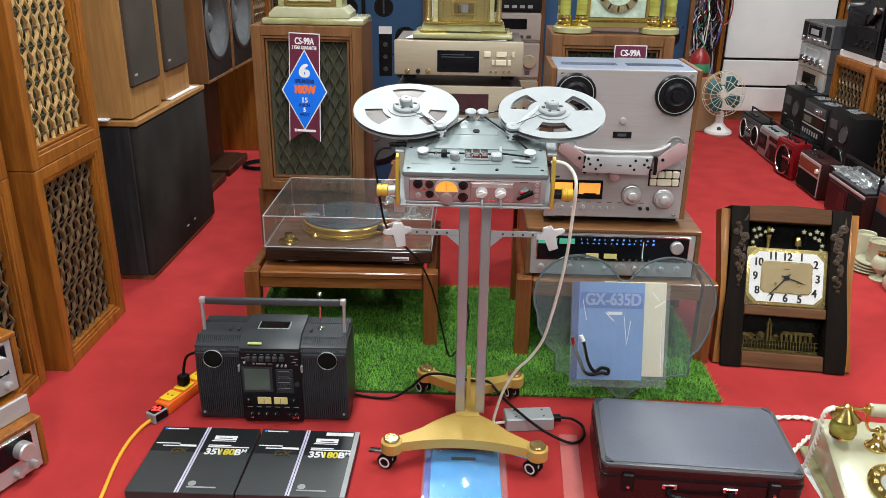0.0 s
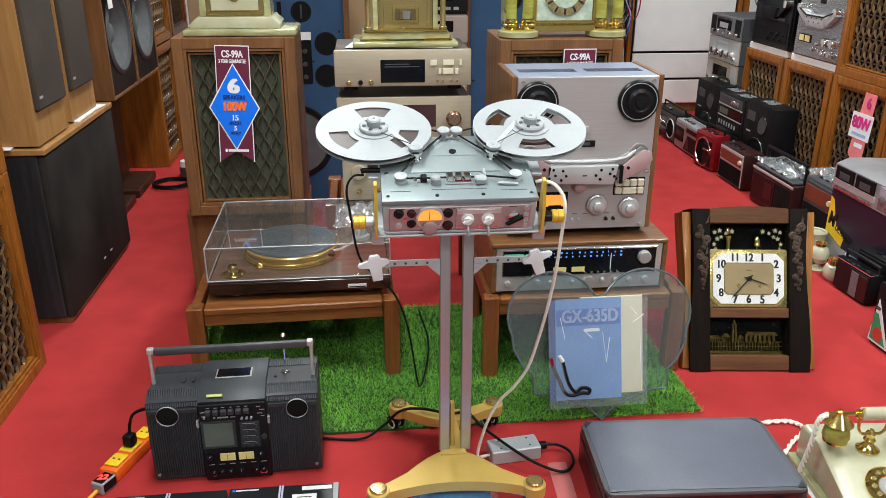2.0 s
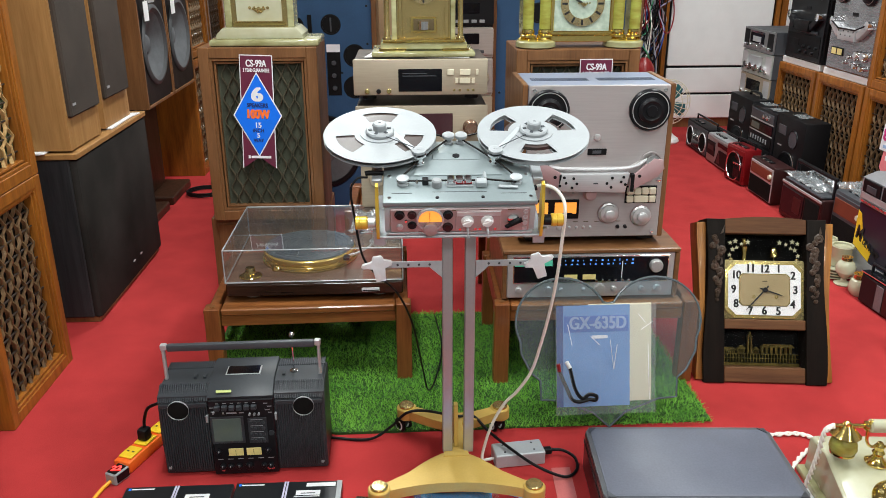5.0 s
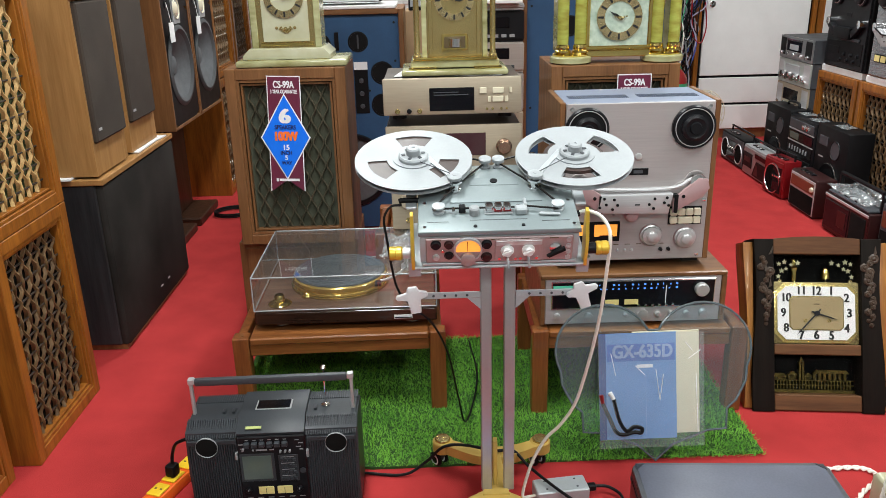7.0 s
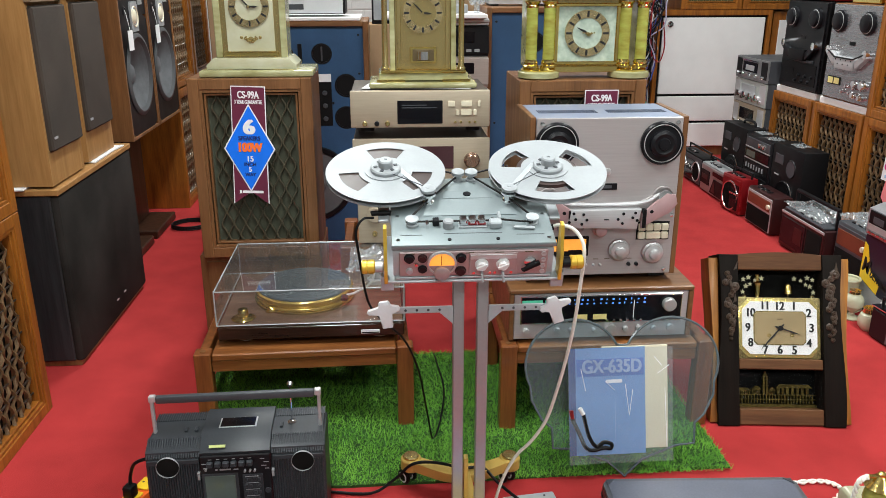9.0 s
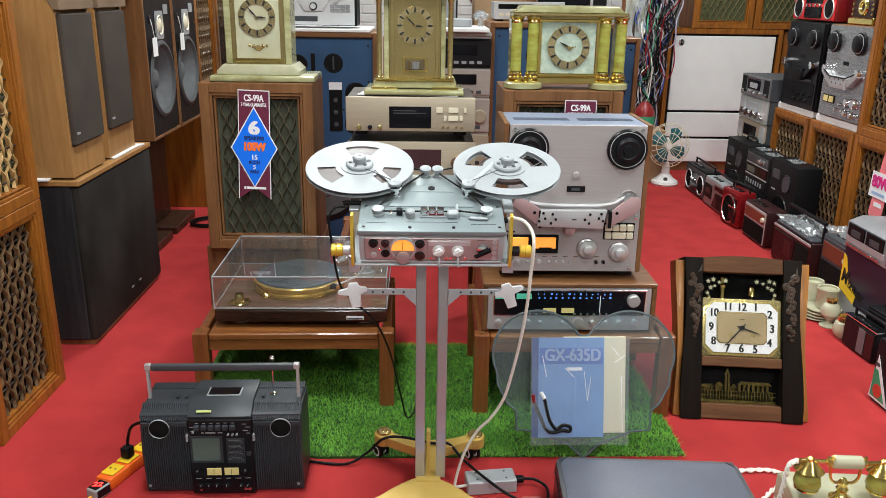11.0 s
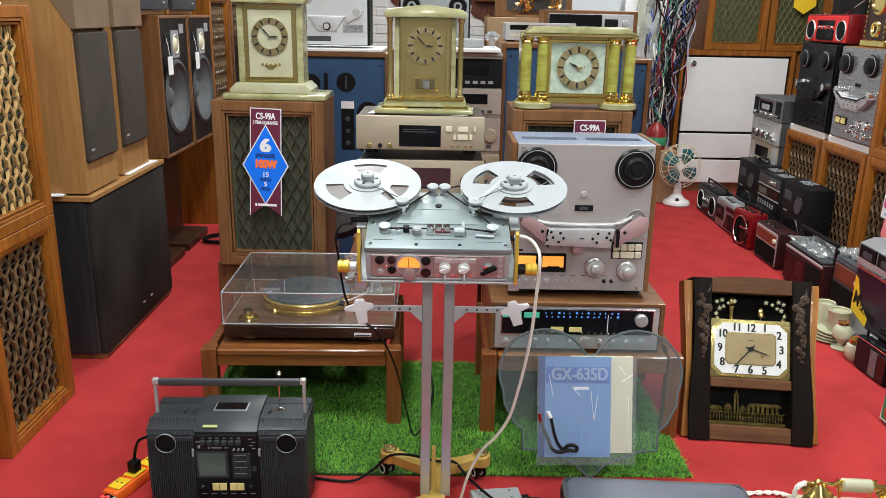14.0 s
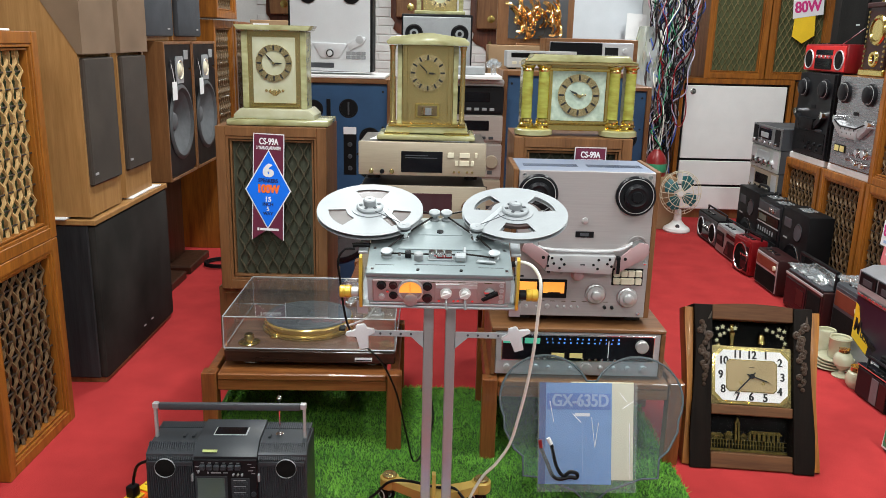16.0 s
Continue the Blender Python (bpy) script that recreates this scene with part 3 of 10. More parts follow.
def studio_speaker(m, label):
    """Walnut shell, black baffle, grey woofer cone, square-framed tweeter and a paper tag."""
    ob = thing("studio_loudspeaker", m, label, "loudspeaker", "three-way loudspeakers")
    w, h, d = 0.43, 0.662, 0.33
    t = 0.014
    part("side_panel", bx(B(), -w / 2, -w / 2 + t, 0, d, 0, h, 0.002), WALNUT, ob)
    part("side_panel", bx(B(), w / 2 - t, w / 2, 0, d, 0, h, 0.002), WALNUT, ob)
    part("top_panel", bx(B(), -w / 2 + t, w / 2 - t, 0, d, h - t, h, 0.002), WALNUT, ob)
    part("bottom_panel", bx(B(), -w / 2 + t, w / 2 - t, 0, d, 0, t, 0.002), WALNUT, ob)
    part("baffle", bx(B(), -w / 2 + t, w / 2 - t, 0.07, d - 0.004, t, h - t), BLACK, ob)
    c, r, k = B(), B(), B()
    # front board with a round hole for the woofer
    fb = B()
    hole = [(0.172 * math.cos(a), 0.272 + 0.172 * math.sin(a)) for a in np.linspace(0, 2 * math.pi, 37)[:-1]]
    rect = []
    for x, z in hole:
        s = 1 / max(abs(x) / (w / 2 - t), abs(z - 0.272) / 0.258)
        rect.append((x * s, 0.272 + (z - 0.272) * s))
    va = [fb.verts.new((x, 0.005, z)) for x, z in hole]
    vb = [fb.verts.new((x, 0.005, z)) for x, z in rect]
    vc = [fb.verts.new((x, 0.05, z)) for x, z in hole]
    for i in range(36):
        fb.faces.new((va[i], va[(i + 1) % 36], vb[(i + 1) % 36], vb[i]))
        fb.faces.new((va[i], va[(i + 1) % 36], vc[(i + 1) % 36], vc[i]))
    bx(fb, -w / 2 + t, w / 2 - t, 0.005, 0.06, 0.530, h - t)
    part("front_board", fb, BLACK, ob)
    woofer(c, r, k, (0, 0.006, 0.272), 0.166)
    part("woofer_cone", c, CONE, ob)
    part("woofer_ring", r, RUBBERG, ob)
    part("dust_cap", k, CONE, ob)
    part("tweeter_plate", prism(B(), [(-0.045, 0.462), (0.045, 0.462), (0.052, 0.477), (0.052, 0.577), (0.045, 0.592), (-0.045, 0.592), (-0.052, 0.577), (-0.052, 0.477)], -0.003, 0.0045), GREYL, ob)
    part("midrange_dome", lathe(B(), [(0.046, 0.0), (0.044, 0.004), (0.036, -0.002), (0.02, 0.006), (0, 0.009)], (0, -0.003, 0.527), "y"), IVORY, ob)
    part("tweeter", lathe(B(), [(0.024, 0.0), (t, 0.004), (0.012, 0.001), (0, 0.006)], (-0.125, 0.004, 0.555), "y", 20), BLACKS, ob)
    part("control_plate", bx(B(), 0.085, 0.150, 0.002, 0.0045, 0.575, 0.62), GREYL, ob)
    part("price_tag", bx(B(), -0.165, -0.10, -0.016, -0.014, 0.39, 0.475), PAPER, ob, "white paper tag on a string")
    part("tag_string", tube(B(), [(-0.132, -0.015, 0.475), (-0.132, -0.008, 0.53), (-0.125, 0.0, 0.56)], 0.0012, 5, 3), PAPER, ob)
    return ob


studio_speaker(pose(-1.075, 4.145, 0.605, 0, 0, 90), "walnut three-way loudspeaker with bare grey woofer, raised on a stand")
studio_speaker(pose(-1.075, 4.585, 0.605, 0, 0, 90), "walnut three-way loudspeaker with bare grey woofer, raised on a stand")
for y in (4.145, 4.585):
    ob = thing("speaker_stand", pose(-1.16, y, 0, 0, 0, 90), "walnut pedestal coloured dark for shade under a three-way loudspeaker", "speaker stand", "pedestals")
    part("base_board", bx(B(), -0.185, 0.185, 0.0, 0.36, 0.0, 0.045, 0.006), SHADEW, ob)
    part("column", bx(B(), -0.14, 0.14, 0.13, 0.34, 0.045, 0.588, 0.003), SHADEW, ob)
    part("top_board", bx(B(), -0.18, 0.18, 0.0, 0.36, 0.588, 0.604, 0.003), SHADEW, ob)


def black_shelf_speaker(m):
    ob = thing("bookshelf_loudspeaker", m, "slate-grey bookshelf loudspeaker with a pale base, on a larger speaker", "loudspeaker", "slate loudspeakers")
    part("cabinet", bx(B(), -0.2, 0.2, 0.03, 0.3, 0.0, 0.62, 0.004), OAK, ob)
    part("grille", bx(B(), -0.19, 0.19, 0.0, 0.031, 0.022, 0.61, 0.012, 2), M("slate_cloth", (0.05, 0.055, 0.065), 0.8, fine=500, bump=0.3), ob, "slate-grey grille")
    part("badge", bx(B(), 0.1, 0.13, -0.003, 0.001, 0.055, 0.061), SILVER, ob)
    return ob


sp = black_shelf_speaker(pose(-1.10, 3.98, 1.2675, 0, 0, 90))
copy_thing(sp, pose(-1.10, 4.44, 1.2675, 0, 0, 90))

# far fretwork pair, upright one on another
for z in (0.0, 0.70):
    for y in (5.22, 5.72):
        fret_speaker("fretwork_loudspeaker", pose(-1.13, y, z, 0, 0, 90), 0.46, 0.69, 0.33, "walnut loudspeaker with brown woven fretwork, stacked along the wall", "dim", "fretwork loudspeakers")
fret_speaker("fretwork_loudspeaker", pose(-1.10, 5.2, 1.40, 0, 0, 90), 0.46, 0.4, 0.33, "honey wood loudspeaker on top of the far stack", "dim", "fretwork loudspeakers")
# ---- green mat and low tables ----
def grass_mat():
    ob = thing("grass_mat", pose(0, 0, 0), "bright green artificial grass mat on the red carpet", "grass mat")
    bm = B()
    prism(bm, [(-0.545, 2.25), (-0.10, 2.165), (0.985, 2.185), (0.965, 2.96), (-0.56, 2.93)], 0.0, 0.008, "xy")
    part("backing", bm, M("grass_backing", (0.03, 0.10, 0.015), 0.9, var=0.3, scale=30), ob)
    rng = np.random.default_rng(3)
    n = 60000
    x = rng.uniform(-0.545, 0.985, n)
    y = rng.uniform(2.165, 2.955, n)
    keep = (y > 2.165 + np.where(x < -0.10, (-0.10 - x) * 0.19, 0.0))
    x, y = x[keep], y[keep]
    n = len(x)
    a = rng.uniform(0, 2 * math.pi, n)
    lean = rng.uniform(0.003, 0.016, n)
    hgt = rng.uniform(0.012, 0.020, n)
    w = rng.uniform(0.0011, 0.0019, n)
    ca, sa = np.cos(a), np.sin(a)
    v = np.zeros((n, 3, 3))
    v[:, 0] = np.stack([x - sa * w, y + ca * w, np.full(n, 0.007)], 1)
    v[:, 1] = np.stack([x + sa * w, y - ca * w, np.full(n, 0.007)], 1)
    v[:, 2] = np.stack([x + ca * lean, y + sa * lean, hgt], 1)
    me = bpy.data.meshes.new("grass")
    me.from_pydata(v.reshape(-1, 3).tolist(), [], np.arange(3 * n).reshape(n, 3).tolist())
    mt = M("grass_blade", (0.18, 0.43, 0.045), 0.55, scale=9, fine=120, alpha_mix=(0.075, 0.24, 0.025), bump=0, spec=0.25)
    me.materials.append(mt)
    g = new("grass", me)
    g.parent = ob
    tagged(g, "short green plastic blades", kind="stuff")


grass_mat()


def low_table(m, w, d, h, label):
    ob = thing("low_table", m, label, "table", "low teak tables")
    leg = None
    for sx in (-1, 1):
        for sy in (0, 1):
            bm = bx(B(), -0.024, 0.024, -0.024, 0.024, 0.0, h, 0.003)
            mm = Matrix.Translation((sx * (w / 2 - 0.024), 0.024 if sy == 0 else d - 0.024, 0))
            if leg is None:
                leg = part("leg", bm, TEAK, ob)
                leg.matrix_local = mm
                part("dowel_cap", cyl(B(), (0, 0, h), 0.009, 0.0015, "z", 14), WALNUT, leg)
            else:
                bm.free()
                o = again(leg, mm)
    part("tabletop", bx(B(), -w / 2 + 0.05, w / 2 - 0.05, 0.006, d - 0.006, h - 0.026, h - 0.004, 0.004), TEAK_H, ob)
    part("front_rail", bx(B(), -w / 2 + 0.049, w / 2 - 0.049, 0.012, 0.034, h - 0.062, h - 0.027, 0.002), TEAK_H, ob)
    part("back_rail", bx(B(), -w / 2 + 0.049, w / 2 - 0.049, d - 0.034, d - 0.012, h - 0.062, h - 0.027, 0.002), TEAK_H, ob)
    for s in (-1, 1):
        part("side_rail", bx(B(), s * (w / 2 - 0.024) - 0.014, s * (w / 2 - 0.024) + 0.014, 0.05, d - 0.05, h - 0.062, h - 0.003, 0.003), TEAK, ob)
    return ob


low_table(pose(-0.205, 2.455, 0.0, 0, 0, 1.5), 0.635, 0.52, 0.270, "low reddish teak table carrying the turntable, on the grass mat")
low_table(pose(0.685, 2.415, 0.0, 0, 0, -0.5), 0.635, 0.47, 0.282, "low reddish teak table carrying the receiver, on the grass mat")
low_table(pose(0.16, 2.93, 0.0), 0.56, 0.36, 0.425, "low teak table under the champagne amplifiers")


# ---- turntable under its cover ----
def turntable():
    ob = thing("turntable", pose(-0.186, 2.505, 0.269, 0, 0, 0.6), "rosewood turntable with brass platter under a clear dust cover", "turntable")
    w, d = 0.548, 0.44
    part("plinth", bx(B(), -w / 2, w / 2, 0, d, 0.018, 0.060, 0.004), ROSE, ob, "dark glossy rosewood plinth")
    part("deck", bx(B(), -w / 2 + 0.005, w / 2 - 0.005, 0.005, d - 0.005, 0.0605, 0.064, 0.001), DECKW, ob, "satin walnut deck")
    foot = None
    for x in (-0.2, 0.2):
        for y in (0.06, d - 0.06):
            bm = lathe(B(), [(0, 0), (0.026, 0), (0.03, 0.004), (0.03, 0.012), (0.024, 0.018), (0, 0.018)], (0, 0, 0))
            if foot is None:
                foot = part("foot", bm, SILVER, ob)
                foot.matrix_local = Matrix.Translation((x, y, 0))
            else:
                bm.free()
                again(foot, Matrix.Translation((x, y, 0)))
    pc = (-0.035, 0.225, 0.064)
    pl = part("platter", lathe(B(), [(0.02, 0.004), (0.148, 0.004), (0.152, 0.008), (0.152, 0.014), (0.148, 0.017), (0.150, 0.020), (0.1525, 0.024), (0.1525, 0.034), (0.149, 0.038), (0.147, 0.0385), (0.02, 0.038)], pc, seg=64), BRASSP, ob, "polished brass platter")
    prof = [(0.0, 0.0385)]
    for k in range(7):
        r = 0.03 + 0.0165 * k
        prof += [(r, 0.0435), (r + 0.012, 0.0435), (r + 0.0135, 0.0415), (r + 0.0155, 0.0415)]
    prof += [(0.146, 0.0425), (0.147, 0.0387)]
    part("mat", lathe(B(), prof, pc, seg=64), M("grey_rubber_mat", (0.075, 0.085, 0.095), 0.42), pl, "ribbed black rubber mat")
    part("spindle", cyl(B(), (pc[0], pc[1], pc[2] + 0.04), 0.0035, 0.016), CHROME, pl)
    part("sub_ring", lathe(B(), [(0.1, 0.0), (0.158, 0.0), (0.158, 0.006), (0.1, 0.006)], pc, seg=64), BRASSD, ob)
    part("speed_knob", lathe(B(), [(0, 0), (0.034, 0), (0.036, 0.003), (0.03, 0.008), (0.016, 0.011), (0.015, 0.028), (0.013, 0.031), (0, 0.031)], (-0.205, 0.055, 0.064)), BRASS, ob, "brass knob")
    part("adaptor", lathe(B(), [(0, 0), (0.016, 0), (0.017, 0.004), (0.012, 0.012), (0.008, 0.016), (0, 0.016)], (-0.13, 0.105, 0.064)), BRASS, ob)
    # tonearm, partly hidden behind the recorder
    arm = part("tonearm_base", lathe(B(), [(0, 0), (0.03, 0), (0.03, 0.012), (0.02, 0.016), (0.018, 0.045), (0, 0.045)], (0.19, 0.33, 0.064)), SILVER, ob)
    part("tonearm", tube(B(), [(0.20, 0.39, 0.11), (0.19, 0.33, 0.112), (0.175, 0.2, 0.112), (0.13, 0.13, 0.108), (0.10, 0.115, 0.106)], 0.004, 8, 6), SILVER, arm)
    part("headshell", bx(B(), 0.085, 0.105, 0.085, 0.118, 0.098, 0.108, 0.002), BLACK, arm)
    # cover of five clear sheets with pale edges
    cv = part("dust_cover", B(), ACRYL, ob, "clear acrylic dust cover")
    h0, h1 = 0.066, 0.172
    for nm, b in (("top_sheet", (-w / 2, w / 2, 0.0, d, h1 - 0.003, h1)), ("front_sheet", (-w / 2, w / 2, 0.0, 0.003, h0, h1 - 0.003)), ("back_sheet", (-w / 2, w / 2, d - 0.003, d, h0, h1 - 0.003)),
                  ("side_sheet", (-w / 2, -w / 2 + 0.003, 0.003, d - 0.003, h0, h1 - 0.003)), ("side_sheet", (w / 2 - 0.003, w / 2, 0.003, d - 0.003, h0, h1 - 0.003))):
        sh = part(nm, bx(B(), *b), ACRYL, cv)
        sh.visible_shadow = False
    bm = B()
    e = 0.0022
    for x in (-w / 2, w / 2):
        tube(bm, [(x, 0, h0), (x, 0, h1)], e, 6, 0)
        tube(bm, [(x, d, h0), (x, d, h1)], e, 6, 0)
        tube(bm, [(x, 0, h1), (x, d, h1)], e, 6, 0)
        tube(bm, [(x, 0, h0), (x, d, h0)], e, 6, 0)
    for y in (0, d):
        tube(bm, [(-w / 2, y, h1), (w / 2, y, h1)], e, 6, 0)
        tube(bm, [(-w / 2, y, h0), (w / 2, y, h0)], e, 6, 0)
    part("cover_edge", bm, EDGE, cv, "bright polished cover edges")
    part("maker_plate", bx(B(), 0.145, 0.20, -0.002, 0.001, 0.028, 0.040), INKW, ob)
    part("maker_plate_field", bx(B(), 0.147, 0.198, -0.003, -0.0019, 0.030, 0.033), BLACK, ob)
    return ob


turntable()
def crumple(bm, sx, sy, h, seed, nx=40, ny=32):
    """Shapes a sheet of thin film with sharp folds and raised pillows."""
    bmesh.ops.create_grid(bm, x_segments=nx, y_segments=ny, size=0.5)
    for v in bm.verts:
        x, y = v.co.x, v.co.y
        q = Vector((x * 3.2 + seed, y * 3.2, 1.3 + seed))
        fold = 1 - abs(noise.noise(q * 1.5)) * 2.2
        fine = 1 - abs(noise.noise(q * 4.1)) * 2.2
        edge = max(0.0, 1 - max(abs(x), abs(y)) * 1.7)
        z = h * (0.55 * edge + 0.42 * fold * (0.4 + edge) + 0.16 * fine)
        v.co = Vector((sx * (x + 0.05 * noise.noise(q * 0.9 + Vector((5, 0, 0)))), sy * (y + 0.05 * noise.noise(q * 0.9)), max(0.001, z)))
    return bm


# crumpled plastic bag on the turntable's cover
ob = thing("plastic_bag", pose(0.02, 2.72, 0.443), "crumpled clear plastic bag lying on the dust cover", "plastic bag")
fo = part("film", crumple(B(), 0.20, 0.20, 0.055, 2.4), FOIL, ob, sharp=50)
fo.visible_shadow = False
part("dark_strip", bx(B(), -0.02, 0.075, -0.02, -0.008, 0.006, 0.012, 0.002), BLACKS, ob)


# ---- portable reel recorder on its stand ----
TILT = 17.0
NAG = pose(0.223, 1.886, 0.705, TILT, 0, 0)


def reel_mesh(r, hub, wins=3, a0=0.0, t=0.0012):
    """A reel flange with three windows, in the plane z=0."""
    bm = B()
    n = 72
    r1, r2 = r * 0.45, r * 0.78

    def ring(rad, z):
        return [bm.verts.new((rad * math.cos(2 * math.pi * i / n), rad * math.sin(2 * math.pi * i / n), z)) for i in range(n)]
    lay = []
    for z in (0, t):
        lay.append([ring(hub, z), ring(r1, z), ring(r2, z), ring(r, z)])
    opened = set()
    per = n // wins
    for k in range(wins):
        for i in range(int(per * 0.42)):
            opened.add((int(a0) + k * per + i) % n)
    for L in lay:
        for j in range(3):
            for i in range(n):
                if j == 1 and i in opened:
                    continue
                bm.faces.new((L[j][i], L[j][(i + 1) % n], L[j + 1][(i + 1) % n], L[j + 1][i]))
    lo, hi = lay
    for i in range(n):
        k = (i + 1) % n
        bm.faces.new((lo[3][i], lo[3][k], hi[3][k], hi[3][i]))
        bm.faces.new((lo[0][i], lo[0][k], hi[0][k], hi[0][i]))
        if i in opened:
            for j in (1, 2):
                bm.faces.new((lo[j][i], lo[j][k], hi[j][k], hi[j][i]))
            if (i - 1) % n not in opened:
                bm.faces.new((lo[1][i], lo[2][i], hi[2][i], hi[1][i]))
            if k not in opened:
                bm.faces.new((lo[1][k], lo[2][k], hi[2][k], hi[1][k]))
    return bm


M_DECK2 = M("deck_inset", (0.27, 0.315, 0.325), 0.36, 0.25, var=0.05)
M_TAPE = M("dark_tape", (0.010, 0.007, 0.006), 0.45, spec=0.3)


def recorder():
    ob = thing("reel_recorder", NAG, "silver portable reel-to-reel recorder with large white reels, on a stand", "tape recorder")
    w, d, h = 0.332, 0.238, 0.088
    bm = prism(B(), [(-w / 2, 0.0), (w / 2, 0.0), (w / 2, d * 0.80), (w / 2 - 0.06, d), (-w / 2 + 0.06, d), (-w / 2, d * 0.80)], 0.004, h - 0.014, "xy", 0.006)
    part("body", bm, ALU, ob, "cast aluminium body")
    part("deck_plate", prism(B(), [(-w / 2 - 0.003, -0.004), (w / 2 + 0.003, -0.004), (w / 2 + 0.003, d * 0.70), (0.085, d + 0.02), (-0.085, d + 0.02), (-w / 2 - 0.003, d * 0.70)], h - 0.013, h, "xy", 0.004), M("pale_grey_deck", (0.24, 0.285, 0.295), 0.36, 0.25, var=0.05), ob, "pale grey deck plate")
    part("deck_panel", prism(B(), [(-0.10, 0.10), (0.10, 0.10), (0.075, 0.235), (-0.075, 0.235)], h, h + 0.0025, "xy", 0.001), M_DECK2, ob)
    part("deck_panel", bx(B(), -0.055, 0.055, 0.165, 0.195, h + 0.0026, h + 0.004, 0.001), M_DECK2, ob)
    part("centre_port", cyl(B(), (0.0, 0.18, h + 0.004), 0.0085, 0.002), BLACKS, ob)
    for x, y in ((-0.155, 0.012), (0.155, 0.012), (-0.155, 0.10), (0.155, 0.10), (-0.05, 0.012), (0.05, 0.012), (-0.062, 0.225), (0.062, 0.225), (-0.088, 0.112), (0.088, 0.112), (0.0, 0.225)):
        part("deck_screw", lathe(B(), [(0, 0), (0.0042, 0), (0.0038, 0.0022), (0, 0.0024)], (x, y, h), "z", 12), CHROME if abs(x) > 0.1 else BLACKS, ob)
    for x0, x1, y in ((-0.150, -0.105, 0.030), (-0.06, 0.06, 0.034), (0.09, 0.148, 0.026)):
        part("deck_line", bx(B(), x0, x1, y, y + 0.0014, h, h + 0.0006), GREYP, ob)
    # front panel
    fp = part("front_panel", bx(B(), -w / 2 + 0.012, w / 2 - 0.012, -0.005, 0.002, 0.008, h - 0.018, 0.002), ROSEP, ob, "pinkish silver control panel")
    part("screw_rail", bx(B(), -w / 2 + 0.004, w / 2 - 0.004, -0.006, 0.002, 0.001, 0.007, 0.001), ALU, ob)
    z0 = 0.038
    part("meter_rim", lathe(B(), [(0.030, 0), (0.030, 0.006), (0.026, 0.007), (0.026, 0.002)], (-0.066, -0.005, z0 + 0.006), "y", 36), SILVER, fp)
    part("meter_face", cyl(B(), (-0.066, -0.0055, z0 + 0.006), 0.0265, 0.003, "y", 32), AMBER, fp, "amber lit level meter")
    part("meter_mask", prism(B(), [(-0.092, z0 - 0.022), (-0.040, z0 - 0.022), (-0.040, z0 + 0.0), (-0.092, z0 + 0.0)], -0.0098, -0.0086), ROSEP, fp)
    part("meter_needle", bx(B(), -0.0675, -0.0665, -0.0096, -0.0088, z0 + 0.002, z0 + 0.026), BLACK, fp)
    part("meter_knob", lathe(B(), [(0, 0), (0.016, 0), (0.016, 0.008), (0.013, 0.010), (0, 0.010)], (-0.066, -0.0098, z0 - 0.016), "y"), ROSEP, fp)
    kn = lambda x, z, r, mt, dep=0.008: part("knob", lathe(B(), [(0, 0), (r * 1.25, 0), (r * 1.25, 0.002), (r, 0.003), (r * 0.92, dep), (0, dep)], (x, -0.005, z), "y", 20), mt, fp)
    kn(-0.133, z0 + 0.018, 0.009, BLACKS)
    kn(-0.106, z0 + 0.018, 0.008, DKRED)
    kn(-0.133, z0 - 0.014, 0.006, SILVER, 0.006)
    kn(-0.106, z0 - 0.010, 0.008, BLACKS, 0.006)
    kn(-0.119, z0 + 0.002, 0.0035, CHROME, 0.004)
    kn(-0.027, z0 + 0.017, 0.009, BLACKS)
    kn(-0.027, z0 - 0.016, 0.0095, DKRED)
    part("plate", bx(B(), -0.010, 0.090, -0.008, -0.0045, 0.010, h - 0.022, 0.001), ROSEP, fp)
    part("plate_top", bx(B(), -0.008, 0.088, -0.0095, -0.0078, h - 0.036, h - 0.024, 0.001), SILVER, fp)
    for x in (0.016, 0.060):
        part("pointer_knob", lathe(B(), [(0, 0), (0.014, 0), (0.014, 0.002), (0.009, 0.004), (0.009, 0.012), (0, 0.012)], (x, -0.008, z0 + 0.001), "y", 20), WHITEP, fp)
        bb = part("pointer", bx(B(), -0.012, 0.012, -0.022, -0.018, -0.0035, 0.0035, 0.001), WHITEP, fp)
        bb.matrix_local = Matrix.Translation((x, 0, z0 + 0.002)) @ Matrix.Rotation(radians(-25), 4, "Y")
        part("lever", tube(B(), [(x + 0.001, -0.009, z0 - 0.018), (x + 0.001, -0.020, z0 - 0.024), (x + 0.002, -0.024, z0 - 0.034)], 0.003, 8, 3), ALU, fp)
        for s in (-0.016, 0.018):
            kn(x + s, z0 - 0.02, 0.0035, CHROME, 0.005)
    sel = part("selector", lathe(B(), [(0, 0), (0.013, 0), (0.013, 0.004), (0.010, 0.006), (0, 0.006)], (0.117, -0.005, z0 + 0.004), "y"), CHROME, fp)
    part("selector_lever", prism(B(), [(0.098, z0 - 0.010), (0.104, z0 - 0.014), (0.137, z0 + 0.004), (0.134, z0 + 0.012)], -0.020, -0.010, "xz", 0.002), BLACK, fp)
    for k in range(4):
        part("jack", lathe(B(), [(0, 0.001), (0.003, 0.001), (0.003, 0.003), (0.0055, 0.003), (0.0055, 0)], (0.144, -0.005, z0 - 0.022 + 0.015 * k), "y", 12), SILVER, fp)
    for k in range(5):
        part("legend", bx(B(), -0.14 + 0.061 * k, -0.122 + 0.061 * k, -0.0056, -0.0048, h - 0.0225, h - 0.0205), INKG, fp)
